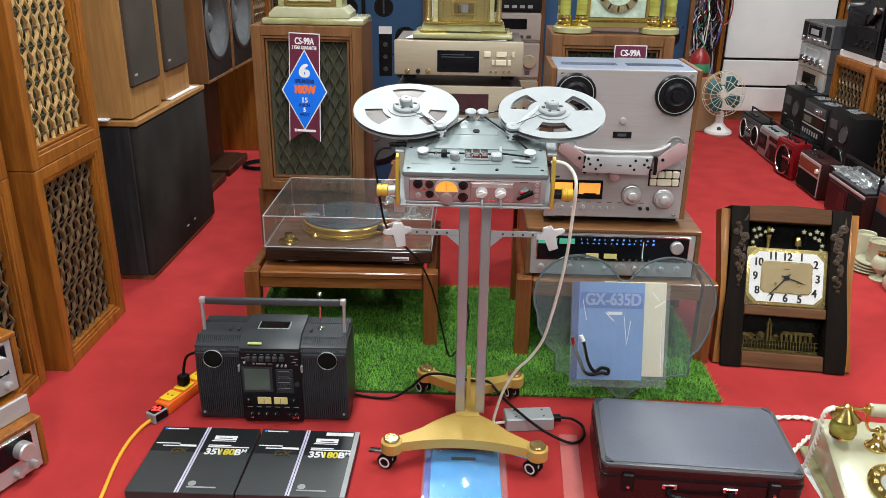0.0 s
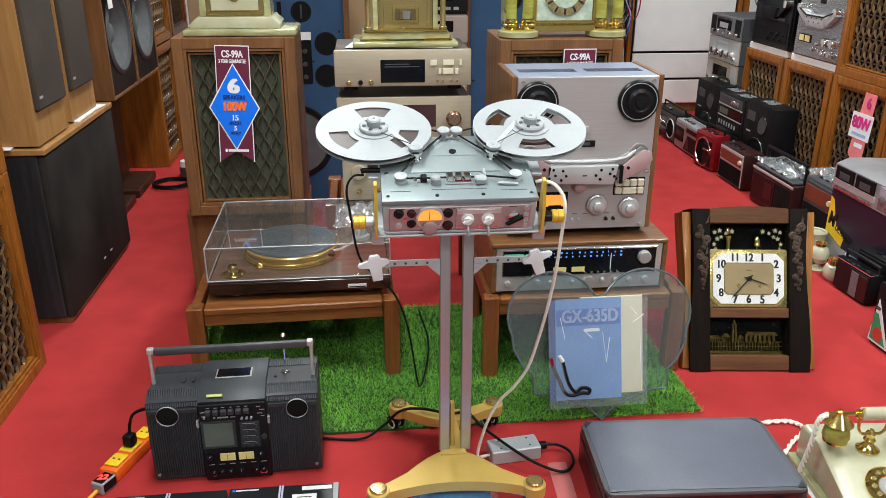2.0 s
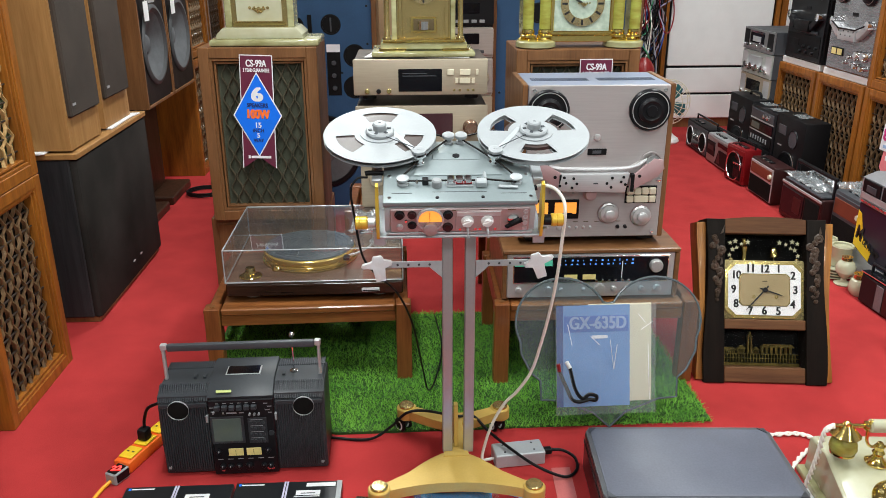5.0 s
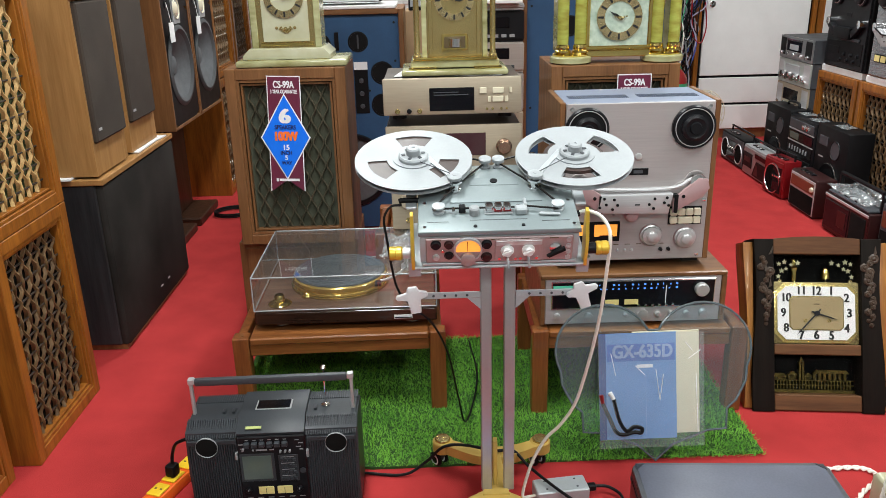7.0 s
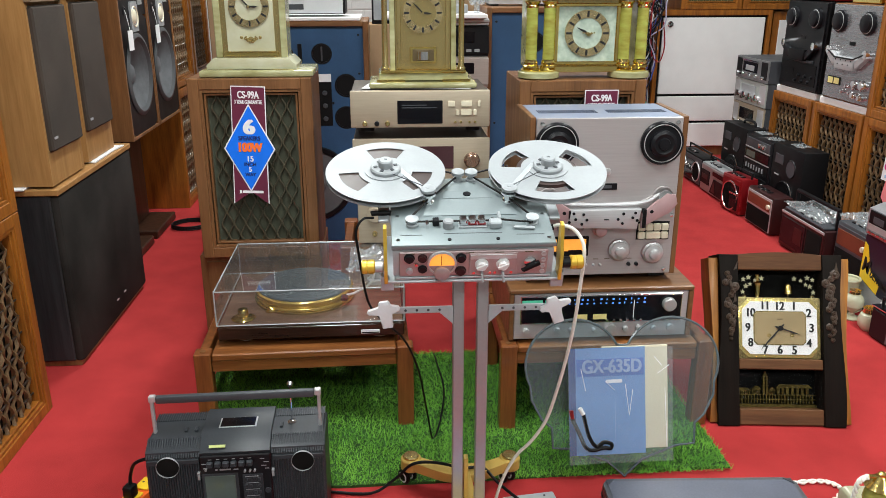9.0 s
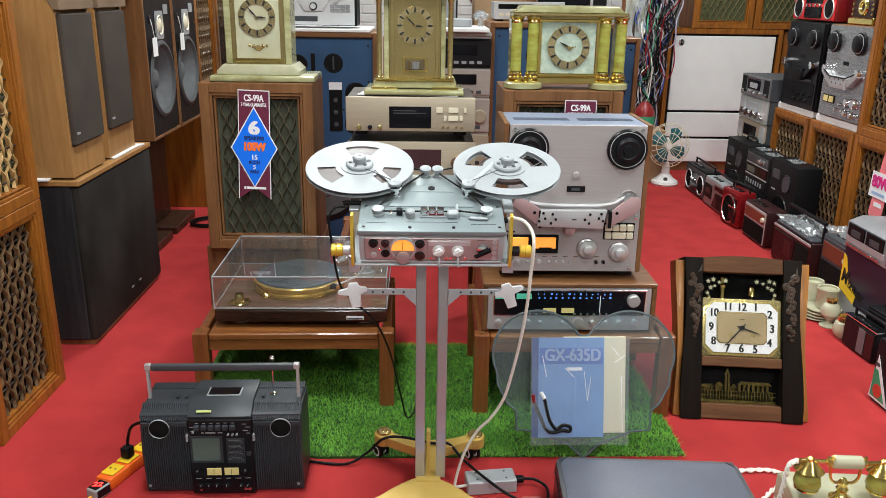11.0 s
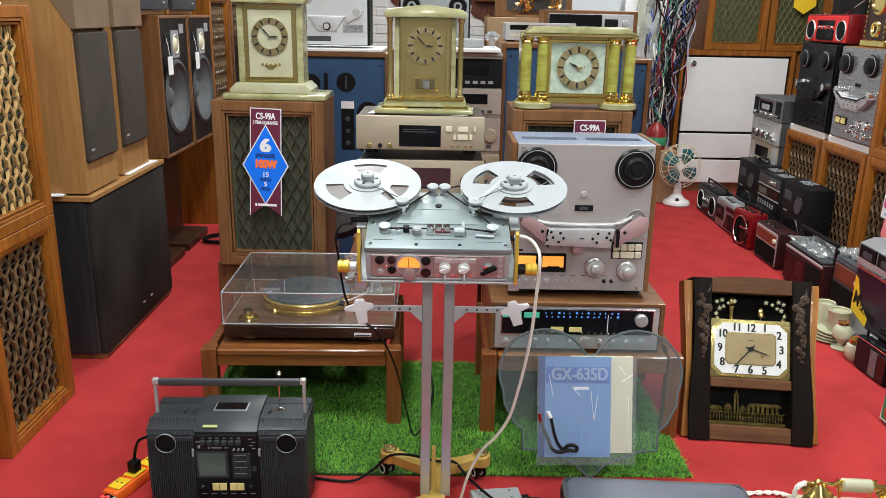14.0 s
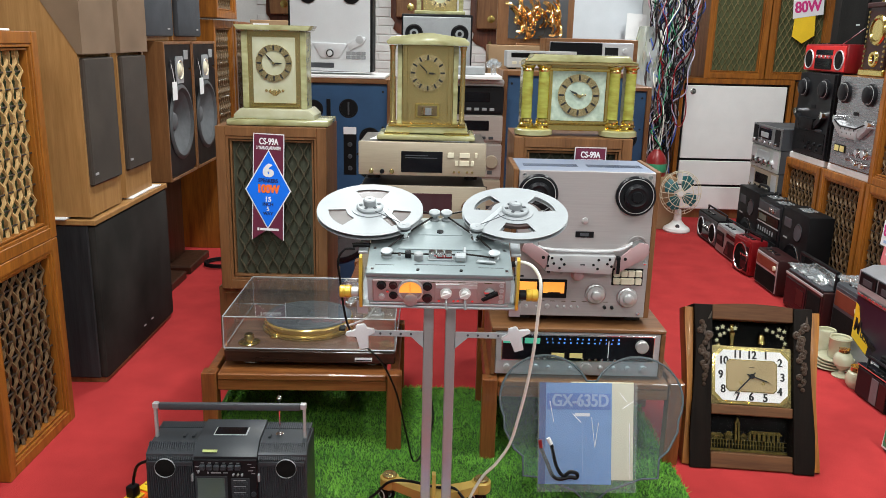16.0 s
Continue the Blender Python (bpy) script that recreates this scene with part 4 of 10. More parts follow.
    # heads, rollers and tape path on the deck
    H = h
    hb = part("head_block", bx(B(), -0.028, 0.032, 0.052, 0.078, H, H + 0.004, 0.001), ALU, ob)
    for x, mt in ((-0.018, CHROME), (0.001, COPPER), (0.020, COPPER)):
        part("tape_head", bx(B(), x - 0.008, x + 0.008, 0.056, 0.074, H + 0.004, H + 0.020, 0.003), CHROME, hb)
        part("head_coil", bx(B(), x - 0.0085, x + 0.0085, 0.0552, 0.066, H + 0.006, H + 0.009), REDP if mt is COPPER else CHROME, hb)
    part("pinch_roller", lathe(B(), [(0, 0), (0.011, 0), (0.011, 0.015), (0.008, 0.018), (0, 0.018)], (-0.050, 0.058, H)), GREYL, ob)
    part("erase_head", bx(B(), -0.082, -0.068, 0.06, 0.074, H, H + 0.016, 0.002), BLACKS, ob)
    part("tape_guide", bx(B(), -0.097, -0.091, 0.05, 0.066, H, H + 0.014, 0.001), CHROME, ob)
    part("head_cover", bx(B(), 0.036, 0.062, 0.048, 0.068, H, H + 0.016, 0.003), ALU, ob)
    part("cover_arm", bx(B(), 0.055, 0.062, 0.064, 0.09, H + 0.006, H + 0.018, 0.002), ALU, ob)
    part("lever_plate", prism(B(), [(0.085, 0.045), (0.130, 0.040), (0.130, 0.048), (0.09, 0.053)], H + 0.002, H + 0.006, "xy", 0.001), ALU, ob)
    tr = None
    for x, y in ((-0.125, 0.068), (0.128, 0.068)):
        g = part("guide_roller", lathe(B(), [(0, 0), (0.013, 0), (0.013, 0.004), (0.006, 0.006), (0.006, 0.012), (0.014, 0.013), (0.014, 0.017), (0.004, 0.020), (0, 0.020)], (x, y, H)), ALU, ob)
    for x in (-0.015, 0.015):
        part("corner_roller", lathe(B(), [(0, 0), (0.012, 0), (0.012, 0.004), (0.007, 0.006), (0.007, 0.016), (0.0145, 0.017), (0.0145, 0.024), (0.012, 0.026), (0, 0.027)], (x, 0.246, H)), REELW, ob)
    for s in (-1, 1):
        hr = part("tension_roller", lathe(B(), [(0, 0), (0.013, 0), (0.013, 0.004), (0.009, 0.006), (0.009, 0.02), (0.017, 0.021), (0.017, 0.026), (0, 0.027)], (s * 0.088, 0.148, H + 0.004)), CHROME, ob)
        part("swing_arm", prism(B(), [(s * 0.078, 0.140), (s * 0.098, 0.150), (s * 0.165, 0.258), (s * 0.152, 0.262)], H + 0.031, H + 0.035, "xy", 0.001), ALU, hr)
        part("swing_cap", lathe(B(), [(0, 0), (0.0165, 0), (0.0165, 0.006), (0.012, 0.008), (0.005, 0.008), (0.004, 0.009), (0, 0.009)], (s * 0.088, 0.148, H + 0.035)), REELW, hr)
    # tape runs
    tp = lambda pts: part("tape", tube(B(), pts, 0.0022, 4, 0, flat=0.0022), M_TAPE, ob, "dark brown tape")
    tp([(-0.138, 0.066, H + 0.010), (-0.088, 0.066, H + 0.010), (0.036, 0.066, H + 0.010)])
    tp([(0.04, 0.07, H + 0.012), (0.128, 0.056, H + 0.010)])
    tp([(0.128, 0.078, H + 0.012), (0.092, 0.135, H + 0.016), (0.020, 0.240, H + 0.012)])
    tp([(-0.128, 0.078, H + 0.012), (-0.092, 0.135, H + 0.016), (-0.020, 0.240, H + 0.012)])
    tp([(-0.020, 0.256, H + 0.012), (-0.06, 0.26, H + 0.02), (-0.10, 0.26, H + 0.028)])
    tp([(0.020, 0.256, H + 0.012), (0.06, 0.26, H + 0.02), (0.10, 0.26, H + 0.028)])
    # reel carriers and reels
    R = 0.1335
    for s, a0 in ((-1, 13), (1, 1)):
        cr = part("reel_carrier", prism(B(), [(s * 0.135, 0.205), (s * 0.165, 0.205), (s * 0.195, 0.26), (s * 0.165, 0.285), (s * 0.115, 0.25)], H + 0.005, H + 0.016, "xy", 0.003), ALU, ob)
        part("reel_spindle", cyl(B(), (s * 0.183, 0.240, H + 0.012), 0.012, 0.02), ALU, cr)
        rl = part("reel", B(), REELW, ob, "white ten-inch metal reel")
        rl.matrix_local = Matrix.Translation((-0.178 if s < 0 else 0.188, 0.240, H + 0.020))
        part("lower_flange", reel_mesh(R, 0.02, 3, a0), REELW, rl)
        up = part("upper_flange", reel_mesh(R, 0.02, 3, a0), REELW, rl)
        up.matrix_local = Matrix.Translation((0, 0, 0.011))
        part("tape_pack", lathe(B(), [(0.03, 0.002), ((0.115 if s < 0 else 0.07), 0.002), ((0.115 if s < 0 else 0.07), 0.0098), (0.03, 0.0098)], seg=48), REELWIN, rl, "dark brown wound tape")
        part("hub_disc", lathe(B(), [(0, 0.012), (0.046, 0.012), (0.046, 0.0145), (0.034, 0.0145), (0.034, 0.021), (0.031, 0.024), (0.016, 0.024), (0.016, 0.038), (0.013, 0.041), (0.004, 0.041), (0.003, 0.039), (0, 0.039)], seg=36), REELW, rl, "pale three-pointed reel lock")
        for k in range(6):
            o = part("hub_slot", bx(B(), 0.018, 0.027, -0.004, 0.004, 0.0242, 0.0262, 0.001), GREYP, rl)
            o.matrix_local = Matrix.Rotation(radians(60 * k + 10), 4, "Z")
    for s in (-1, 1):
        part("thread_tape", tube(B(), [(s * 0.205, 0.245, H + 0.040), (s * 0.15, 0.20, H + 0.041), (s * 0.098, 0.15, H + 0.046)], 0.0012, 5, 4), GREYP, ob)
    # gold side cheeks and end knobs
    for s in (-1, 1):
        part("side_cheek", prism(B(), [(-0.012, -0.004), (0.018, -0.004), (0.018, 0.02), (0.028, 0.055), (0.028, 0.118), (0.012, 0.118), (0.002, 0.085), (-0.012, 0.06)], s * (w / 2 + 0.012), s * (w / 2 + 0.019), "yz", 0.001), GOLDP, ob, "gold anodised side cheek")
        x0 = s * (w / 2 + 0.019)
        part("knob_neck", cyl(B(), (min(x0, x0 + s * 0.022), 0.004, 0.030), 0.012, 0.022, "x", 20, 0.003), BLACKS if s > 0 else SILVER, ob)
        xk = x0 + s * 0.018
        part("gold_knob", lathe(B(), [(0, 0), (0.013, 0), (0.015, 0.002), (0.015, 0.010), (0.0138, 0.011), (0.0138, 0.013), (0.015, 0.014), (0.015, 0.025), (0.012, 0.028), (0, 0.028)], (xk if s > 0 else xk - 0.028, 0.004, 0.030), "x", 28), GOLDP, ob, "gold end knob")
        part("corner_bracket", prism(B(), [(s * (w / 2 + 0.026), 0.012), (s * (w / 2 + 0.026), -0.028), (s * (w / 2 - 0.0), -0.028), (s * (w / 2 + 0.0), -0.008)], -0.004, 0.006, "xz", 0.001), ALU, ob)
    part("rest_plate", bx(B(), -w / 2 - 0.02, w / 2 + 0.02, -0.008, 0.16, -0.008, -0.001, 0.002), ALU, ob)
    part("power_plug", tube(B(), [(-w / 2 - 0.002, 0.125, 0.082), (-w / 2 - 0.035, 0.12, 0.086), (-w / 2 - 0.045, 0.118, 0.085)], 0.006, 10, 3), BLACK, ob)
    part("side_wing", bx(B(), -w / 2 - 0.03, -w / 2 - 0.006, 0.10, 0.17, 0.072, 0.080, 0.002), ALU, ob)
    part("side_wing", bx(B(), w / 2 + 0.006, w / 2 + 0.03, 0.10, 0.17, 0.072, 0.080, 0.002), ALU, ob)
    return ob


recorder()


def recorder_stand():
    ob = thing("recorder_stand", pose(0, 0, 0), "twin grey pole stand on a gold four-armed wheeled base", "stand")
    ca, cb = Vector((0.22, 1.965)), Vector((0.226, 2.075))
    ends = [(0.027, 1.808), (0.402, 1.800), (0.094, 2.172), (0.358, 2.158)]
    z0, z1 = 0.055, 0.082

    def arc_arm(p, q, c, half, back):
        """One gently waisted bar from p to q by way of the hub c, as a flat plate."""
        p, q, c = Vector(p), Vector(q), Vector(c)
        top, bot = [], []
        n = 14
        for i in range(n + 1):
            t = i / n
            b = p * (1 - t) ** 2 + c * 2 * t * (1 - t) + q * t * t
            dd = ((c - p) * (1 - t) + (q - c) * t).normalized()
            nn = Vector((-dd.y, dd.x))
            wd = 0.017 + (half - 0.017) * math.sin(math.pi * t) ** 3
            top.append(b + nn * (wd if back else 0.016))
            bot.append(b - nn * (0.016 if back else wd))
        return [tuple(v) for v in top] + [tuple(v) for v in bot[::-1]]
    part("front_arm", prism(B(), arc_arm(ends[0], ends[1], (0.215, 1.875), 0.115, True), z0, z1, "xy", 0.003), YELLOWM, ob, "gold painted front arm")
    part("rear_arm", prism(B(), arc_arm(ends[2], ends[3], (0.226, 2.075), 0.035, False), z0, z1, "xy", 0.003), YELLOWM, ob, "gold painted rear arm")
    part("spine", prism(B(), [(0.188, 1.93), (0.254, 1.93), (0.243, 2.12), (0.209, 2.12)], z0 + 0.002, z1 + 0.004, "xy", 0.003), YELLOWM, ob)
    part("pole_web", prism(B(), [(1.965, z1), (2.08, z1), (1.985, 0.21), (1.965, 0.21)], 0.2165, 0.2265, "yz", 0.001), YELLOWM, ob)
    for i, (x, y) in enumerate(ends):
        part("end_boss", cyl(B(), (x, y, z0 - 0.004), 0.0275, 0.034, "z", 28, 0.003), YELLOWM, ob)
        part("cap", lathe(B(), [(0, 0.0), (0.021, 0), (0.021, 0.005), (0.018, 0.008), (0, 0.009)], (x, y, z1 + 0.003)), BRASSD, ob, "brass cap")
        dx, dy = ((-0.012, -0.012), (-0.008, -0.014), (-0.014, 0.0), (-0.012, 0.004))[i]
        cs = part("caster_fork", prism(B(), [(-0.012, 0.051), (0.014, 0.051), (0.010 + dx, 0.022), (dx, 0.012), (dx - 0.014, 0.02)], -0.013, 0.013, "xz", 0.002), BLACK, ob)
        cs.matrix_local = Matrix.Translation((x, y, 0)) @ Matrix.Rotation(radians(-20 - 15 * i), 4, "Z")
        for s in (-1, 1):
            wh = part("wheel", lathe(B(), [(0, 0), (0.02, 0), (0.0215, 0.002), (0.0215, 0.007), (0.018, 0.009), (0, 0.009)], (dx - 0.002, s * 0.012 + (0.0045), 0.0215), "y", 24), BLACK, cs)
            part("wheel_ring", lathe(B(), [(0.011, 0), (0.015, 0), (0.015, 0.0015), (0.011, 0.0015)], (dx - 0.002, s * 0.012 - 0.0045, 0.0215), "y", 24), INKW, cs)
        if i < 2:
            br = part("brake_lever", prism(B(), [(-0.062, 0.032), (-0.018, 0.040), (-0.018, 0.046), (-0.064, 0.040)], -0.010, 0.010, "xz", 0.002), CHROME, cs, "chrome brake lever")
    POLE = M("satin_grey_pole", (0.40, 0.40, 0.405), 0.34, 0.55, var=0.05)
    for x0, x1 in ((0.187, 0.212), (0.241, 0.266)):
        part("pole", bx(B(), x0, x1, 1.949, 1.975, z1 - 0.001, 0.716, 0.002), POLE, ob, "square aluminium pole")
    part("top_bracket", bx(B(), 0.16, 0.292, 1.90, 2.03, 0.706, 0.718, 0.002), POLE, ob)
    for s, xa, xb in ((-1, 0.187, 0.05), (1, 0.266, 0.40)):
        part("side_strap", bx(B(), min(xa, xb), max(xa, xb), 1.945, 1.950, 0.600, 0.615, 0.001), ALU, ob)
        part("gusset", prism(B(), [(xa, 0.600), (xa + s * 0.03, 0.600), (xa, 0.572)], 1.946, 1.952, "xz"), ALU, ob)
        pad = part("side_pad", prism(B(), [(-0.011, -0.036), (0.011, -0.036), (0.0125, -0.030), (0.0125, -0.002), (0.030, 0.0), (0.033, 0.006), (0.030, 0.012), (0.0125, 0.014), (0.0125, 0.022), (0.009, 0.027), (-0.009, 0.027), (-0.0125, 0.022), (-0.0125, 0.013), (-0.036, 0.012), (-0.040, 0.006), (-0.036, 0.0), (-0.0125, -0.001), (-0.0125, -0.030)], -0.006, 0.004, "xz", 0.002), M("frosted_plastic", (0.75, 0.76, 0.78), 0.35, var=0.05), ob, "frosted plastic side pad")
        pad.matrix_local = Matrix.Translation((xb + s * 0.012, 1.940, 0.606)) @ Matrix.Rotation(radians(180 if s > 0 else 0), 4, "Z") @ Matrix.Rotation(radians(18 if s > 0 else -8), 4, "Y")
        for k in range(4):
            part("strap_hole", cyl(B(), (xa + s * (0.03 + 0.025 * k), 1.9449, 0.6075), 0.003, 0.001, "y", 10), GREYP, ob)


recorder_stand()
# ---- large tape deck on the receiver ----
def tape_deck():
    ob = thing("tape_deck", pose(0.665, 2.485, 0.458, 0, 0, 0.0), "large silver reel-to-reel tape deck with wooden sides, on the receiver", "tape deck")
    w, d, h = 0.445, 0.255, 0.478
    for s in (-1, 1):
        part("side_panel", bx(B(), min(s * w / 2, s * (w / 2 - 0.016)), max(s * w / 2, s * (w / 2 - 0.016)), 0.006, d, 0.012, h, 0.002), WALNUT, ob, "walnut side panel")
    part("case", bx(B(), -w / 2 + 0.0165, w / 2 - 0.0165, 0.008, d - 0.004, 0.014, h - 0.002, 0.002), M("blue_grey_lacquer", (0.20, 0.24, 0.34), 0.35, var=0.06), ob, "blue-grey lacquered case")
    for s in (-1, 1):
        for k in range(33):
            part("vent_slot", bx(B(), s * 0.1 - 0.085 + 0.0052 * k, s * 0.1 - 0.0822 + 0.0052 * k, 0.085, 0.135, h - 0.0018, h - 0.0008), VENT, ob)
    part("foot", bx(B(), -0.2, -0.15, 0.02, 0.08, 0, 0.014, 0.003), RUBBER, ob)
    part("foot", bx(B(), 0.15, 0.2, 0.02, 0.08, 0, 0.014, 0.003), RUBBER, ob)
    part("foot", bx(B(), -0.2, -0.15, 0.17, 0.23, 0, 0.014, 0.003), RUBBER, ob)
    part("foot", bx(B(), 0.15, 0.2, 0.17, 0.23, 0, 0.014, 0.003), RUBBER, ob)
    F = M("pinkish_silver_front", (0.43, 0.395, 0.39), 0.36, 0.25, var=0.04, stretch=(1, 25, 25), fine=70)
    fp = part("front_panel", bx(B(), -w / 2 + 0.017, w / 2 - 0.017, 0.0, 0.008, 0.016, h - 0.002, 0.002), F, ob, "brushed silver front panel")
    for s in (-1, 1):
        hub = part("reel_hub", lathe(B(), [(0.061, 0.0), (0.061, 0.008), (0.057, 0.012), (0.052, 0.012), (0.050, 0.009), (0.037, 0.010), (0.037, 0.022), (0.028, 0.026), (0.024, 0.024), (0.017, 0.024), (0.015, 0.03), (0, 0.03)], (s * 0.148, 0.0, 0.405), "y", 40), BLACKS, ob, "black rubber reel hub")
        part("hub_ring", lathe(B(), [(0.0535, 0.0118), (0.0535, 0.0135), (0.0515, 0.0135), (0.0515, 0.0105)], (s * 0.148, 0.0, 0.405), "y", 40), SILVER, hub)
    part("panel_screw", lathe(B(), [(0, 0), (0.006, 0), (0.006, 0.003), (0, 0.004)], (0.19, 0, 0.462), "y", 14), CHROME, fp)
    part("panel_screw", lathe(B(), [(0, 0), (0.006, 0), (0.006, 0.003), (0, 0.004)], (-0.19, 0, 0.462), "y", 14), CHROME, fp)
    part("panel_screw", lathe(B(), [(0, 0), (0.006, 0), (0.006, 0.003), (0, 0.004)], (0.186, 0, 0.03), "y", 14), CHROME, fp)
    part("panel_screw", lathe(B(), [(0, 0), (0.006, 0), (0.006, 0.003), (0, 0.004)], (0.195, 0, 0.195), "y", 14), CHROME, fp)
    part("centre_stud", lathe(B(), [(0, 0), (0.010, 0), (0.009, 0.007), (0.005, 0.008), (0, 0.008)], (0.0, 0, 0.325), "y"), KNOBM, fp)
    part("counter_window", bx(B(), -0.026, 0.030, -0.003, 0.001, 0.272, 0.291, 0.001), BLACK, fp)
    part("counter", bx(B(), -0.012, 0.014, -0.0036, -0.0028, 0.277, 0.286), GREYP, fp)
    # head cover and pink tension arms
    PK = M("pink_anodised_arm", (0.50, 0.33, 0.335), 0.35, 0.25, var=0.05)
    part("head_shelf", prism(B(), [(-0.13, 0.205), (-0.15, 0.245), (-0.10, 0.236), (0.10, 0.236), (0.14, 0.258), (0.17, 0.245), (0.13, 0.19), (0.06, 0.165), (-0.06, 0.165)], -0.008, 0.001, "xz", 0.002), F, ob)
    hc = part("head_cover", prism(B(), [(-0.107, 0.224), (0.095, 0.224), (0.085, 0.166), (-0.117, 0.172)], -0.040, -0.008, "xz", 0.004), SILVER, ob, "silver head cover with dark studs")
    for k, (x, z) in enumerate(((-0.094, 0.215), (-0.088, 0.198), (-0.066, 0.212), (-0.056, 0.196), (0.048, 0.212), (0.075, 0.200), (0.082, 0.214), (0.033, 0.196), (0.046, 0.184), (-0.070, 0.184), (0.088, 0.192), (-0.106, 0.190))):
        part("stud", cyl(B(), (x - 0.005, -0.040, z), 0.0042, 0.002, "y", 10), BLACK, hc)
    part("maker_mark", bx(B(), -0.012, 0.002, -0.0412, -0.0398, 0.194, 0.198), GREYP, hc)
    for s, pts in ((-1, [(-0.118, 0.176), (-0.100, 0.220), (-0.165, 0.262), (-0.185, 0.255), (-0.192, 0.236)]), (1, [(0.098, 0.166), (0.098, 0.208), (0.165, 0.268), (0.192, 0.262), (0.198, 0.236), (0.180, 0.212)])):
        part("tension_arm", prism(B(), pts, -0.034, -0.022, "xz", 0.003), PK, ob, "pink anodised tension arm")
        part("arm_end_plate", bx(B(), s * 0.108 - 0.008 + (0 if s > 0 else 0.004), s * 0.108 + 0.002 + (0 if s > 0 else 0.004), -0.039, -0.02, 0.168, 0.222, 0.001), BLACK, ob)
        part("arm_roller", lathe(B(), [(0, 0), (0.016, 0), (0.016, 0.02), (0.020, 0.022), (0.020, 0.028), (0, 0.029)], (s * 0.163, -0.004, 0.255), "y"), CHROME, ob)
        part("guide_ring", lathe(B(), [(0.031, 0), (0.031, 0.006), (0.028, 0.006), (0.028, 0)], (s * 0.165, -0.001, 0.250), "y", 32), F, ob)
        part("arm_screw", cyl(B(), (s * 0.125, -0.034, 0.215), 0.005, 0.002, "y", 12), BLACK, ob)
    part("threading_bar", tube(B(), [(-0.155, -0.02, 0.252), (-0.10, -0.02, 0.237), (0.09, -0.02, 0.237), (0.15, -0.02, 0.262)], 0.005, 8, 6), SILVER, ob)
    part("capstan_knob", lathe(B(), [(0, 0), (0.021, 0), (0.021, 0.006), (0.017, 0.008), (0.016, 0.022), (0.013, 0.024), (0, 0.024)], (-0.012, 0, 0.155), "y"), PK, fp)
    # meters, keys and knobs
    part("meter_frame", bx(B(), -0.208, -0.042, -0.004, 0.001, 0.076, 0.136, 0.001), BLACK, fp)
    for x0, x1 in ((-0.196, -0.136), (-0.116, -0.050)):
        mt = part("level_meter", bx(B(), x0, x1, -0.006, -0.0035, 0.092, 0.128, 0.001), AMBER, fp, "amber lit level meter")
        part("meter_mask", bx(B(), x0 + 0.015, x1 - 0.012, -0.0072, -0.0058, 0.086, 0.096, 0.001), BLACK, mt)
    for i in range(4):
        for j in range(2):
            if j == 0 and i == 2:
                continue
            x = 0.100 + 0.0225 * i
            wide = 0.0425 if (j == 0 and i == 1) else 0.020
            part("key", bx(B(), x, x + wide, -0.011, 0.0, 0.126 + 0.0245 * j, 0.148 + 0.0245 * j - 0.0015, 0.002), IVORY, fp, "cream push key")
    part("key_surround", bx(B(), 0.096, 0.192, -0.0015, 0.001, 0.122, 0.176), BLACK, fp)
    part("key_strip", bx(B(), 0.135, 0.188, -0.001, 0.001, 0.208, 0.213), INKW, fp)
    for x in (0.048, 0.148):
        kb = part("level_knob", lathe(B(), [(0, 0), (0.031, 0), (0.031, 0.008), (0.027, 0.010), (0.026, 0.018), (0.016, 0.020), (0.015, 0.030), (0.012, 0.032), (0, 0.032)], (x, 0, 0.083 + 0.01 * (x < 0.1)), "y", 36), KNOBM, fp, "stepped silver level knob")
        part("knob_edge", lathe(B(), [(0.0318, 0.001), (0.0325, 0.004), (0.0318, 0.007)], (x, 0, 0.083 + 0.01 * (x < 0.1)), "y", 36), PK, kb)
    for x, mt, r in ((-0.165, KNOBM, 0.006), (-0.135, SILVER, 0.003), (-0.100, KNOBM, 0.008), (-0.068, SILVER, 0.004), (-0.046, SILVER, 0.004), (-0.024, SILVER, 0.004), (-0.004, SILVER, 0.004), (0.080, BLACKS, 0.006), (0.103, BLACKS, 0.006), (-0.204, BLACKS, 0.006)):
        part("small_switch", lathe(B(), [(0, 0), (r, 0), (r * 0.8, 0.008), (0, 0.009)], (x, 0, 0.048), "y", 14), mt, fp)
    for x, z in ((-0.20, 0.160), (-0.135, 0.160), (-0.105, 0.160), (-0.065, 0.160)):
        part("slide_switch", bx(B(), x, x + 0.006, -0.005, 0.0, z - 0.006, z + 0.006, 0.001), GREYL, fp)
    part("maker_mark", bx(B(), -0.206, -0.178, -0.0008, 0.0008, 0.142, 0.148), INKK, fp)
    for k in range(9):
        part("legend", bx(B(), -0.19 + 0.033 * k, -0.175 + 0.033 * k, -0.0006, 0.0008, 0.064, 0.066), INKG, fp)


tape_deck()


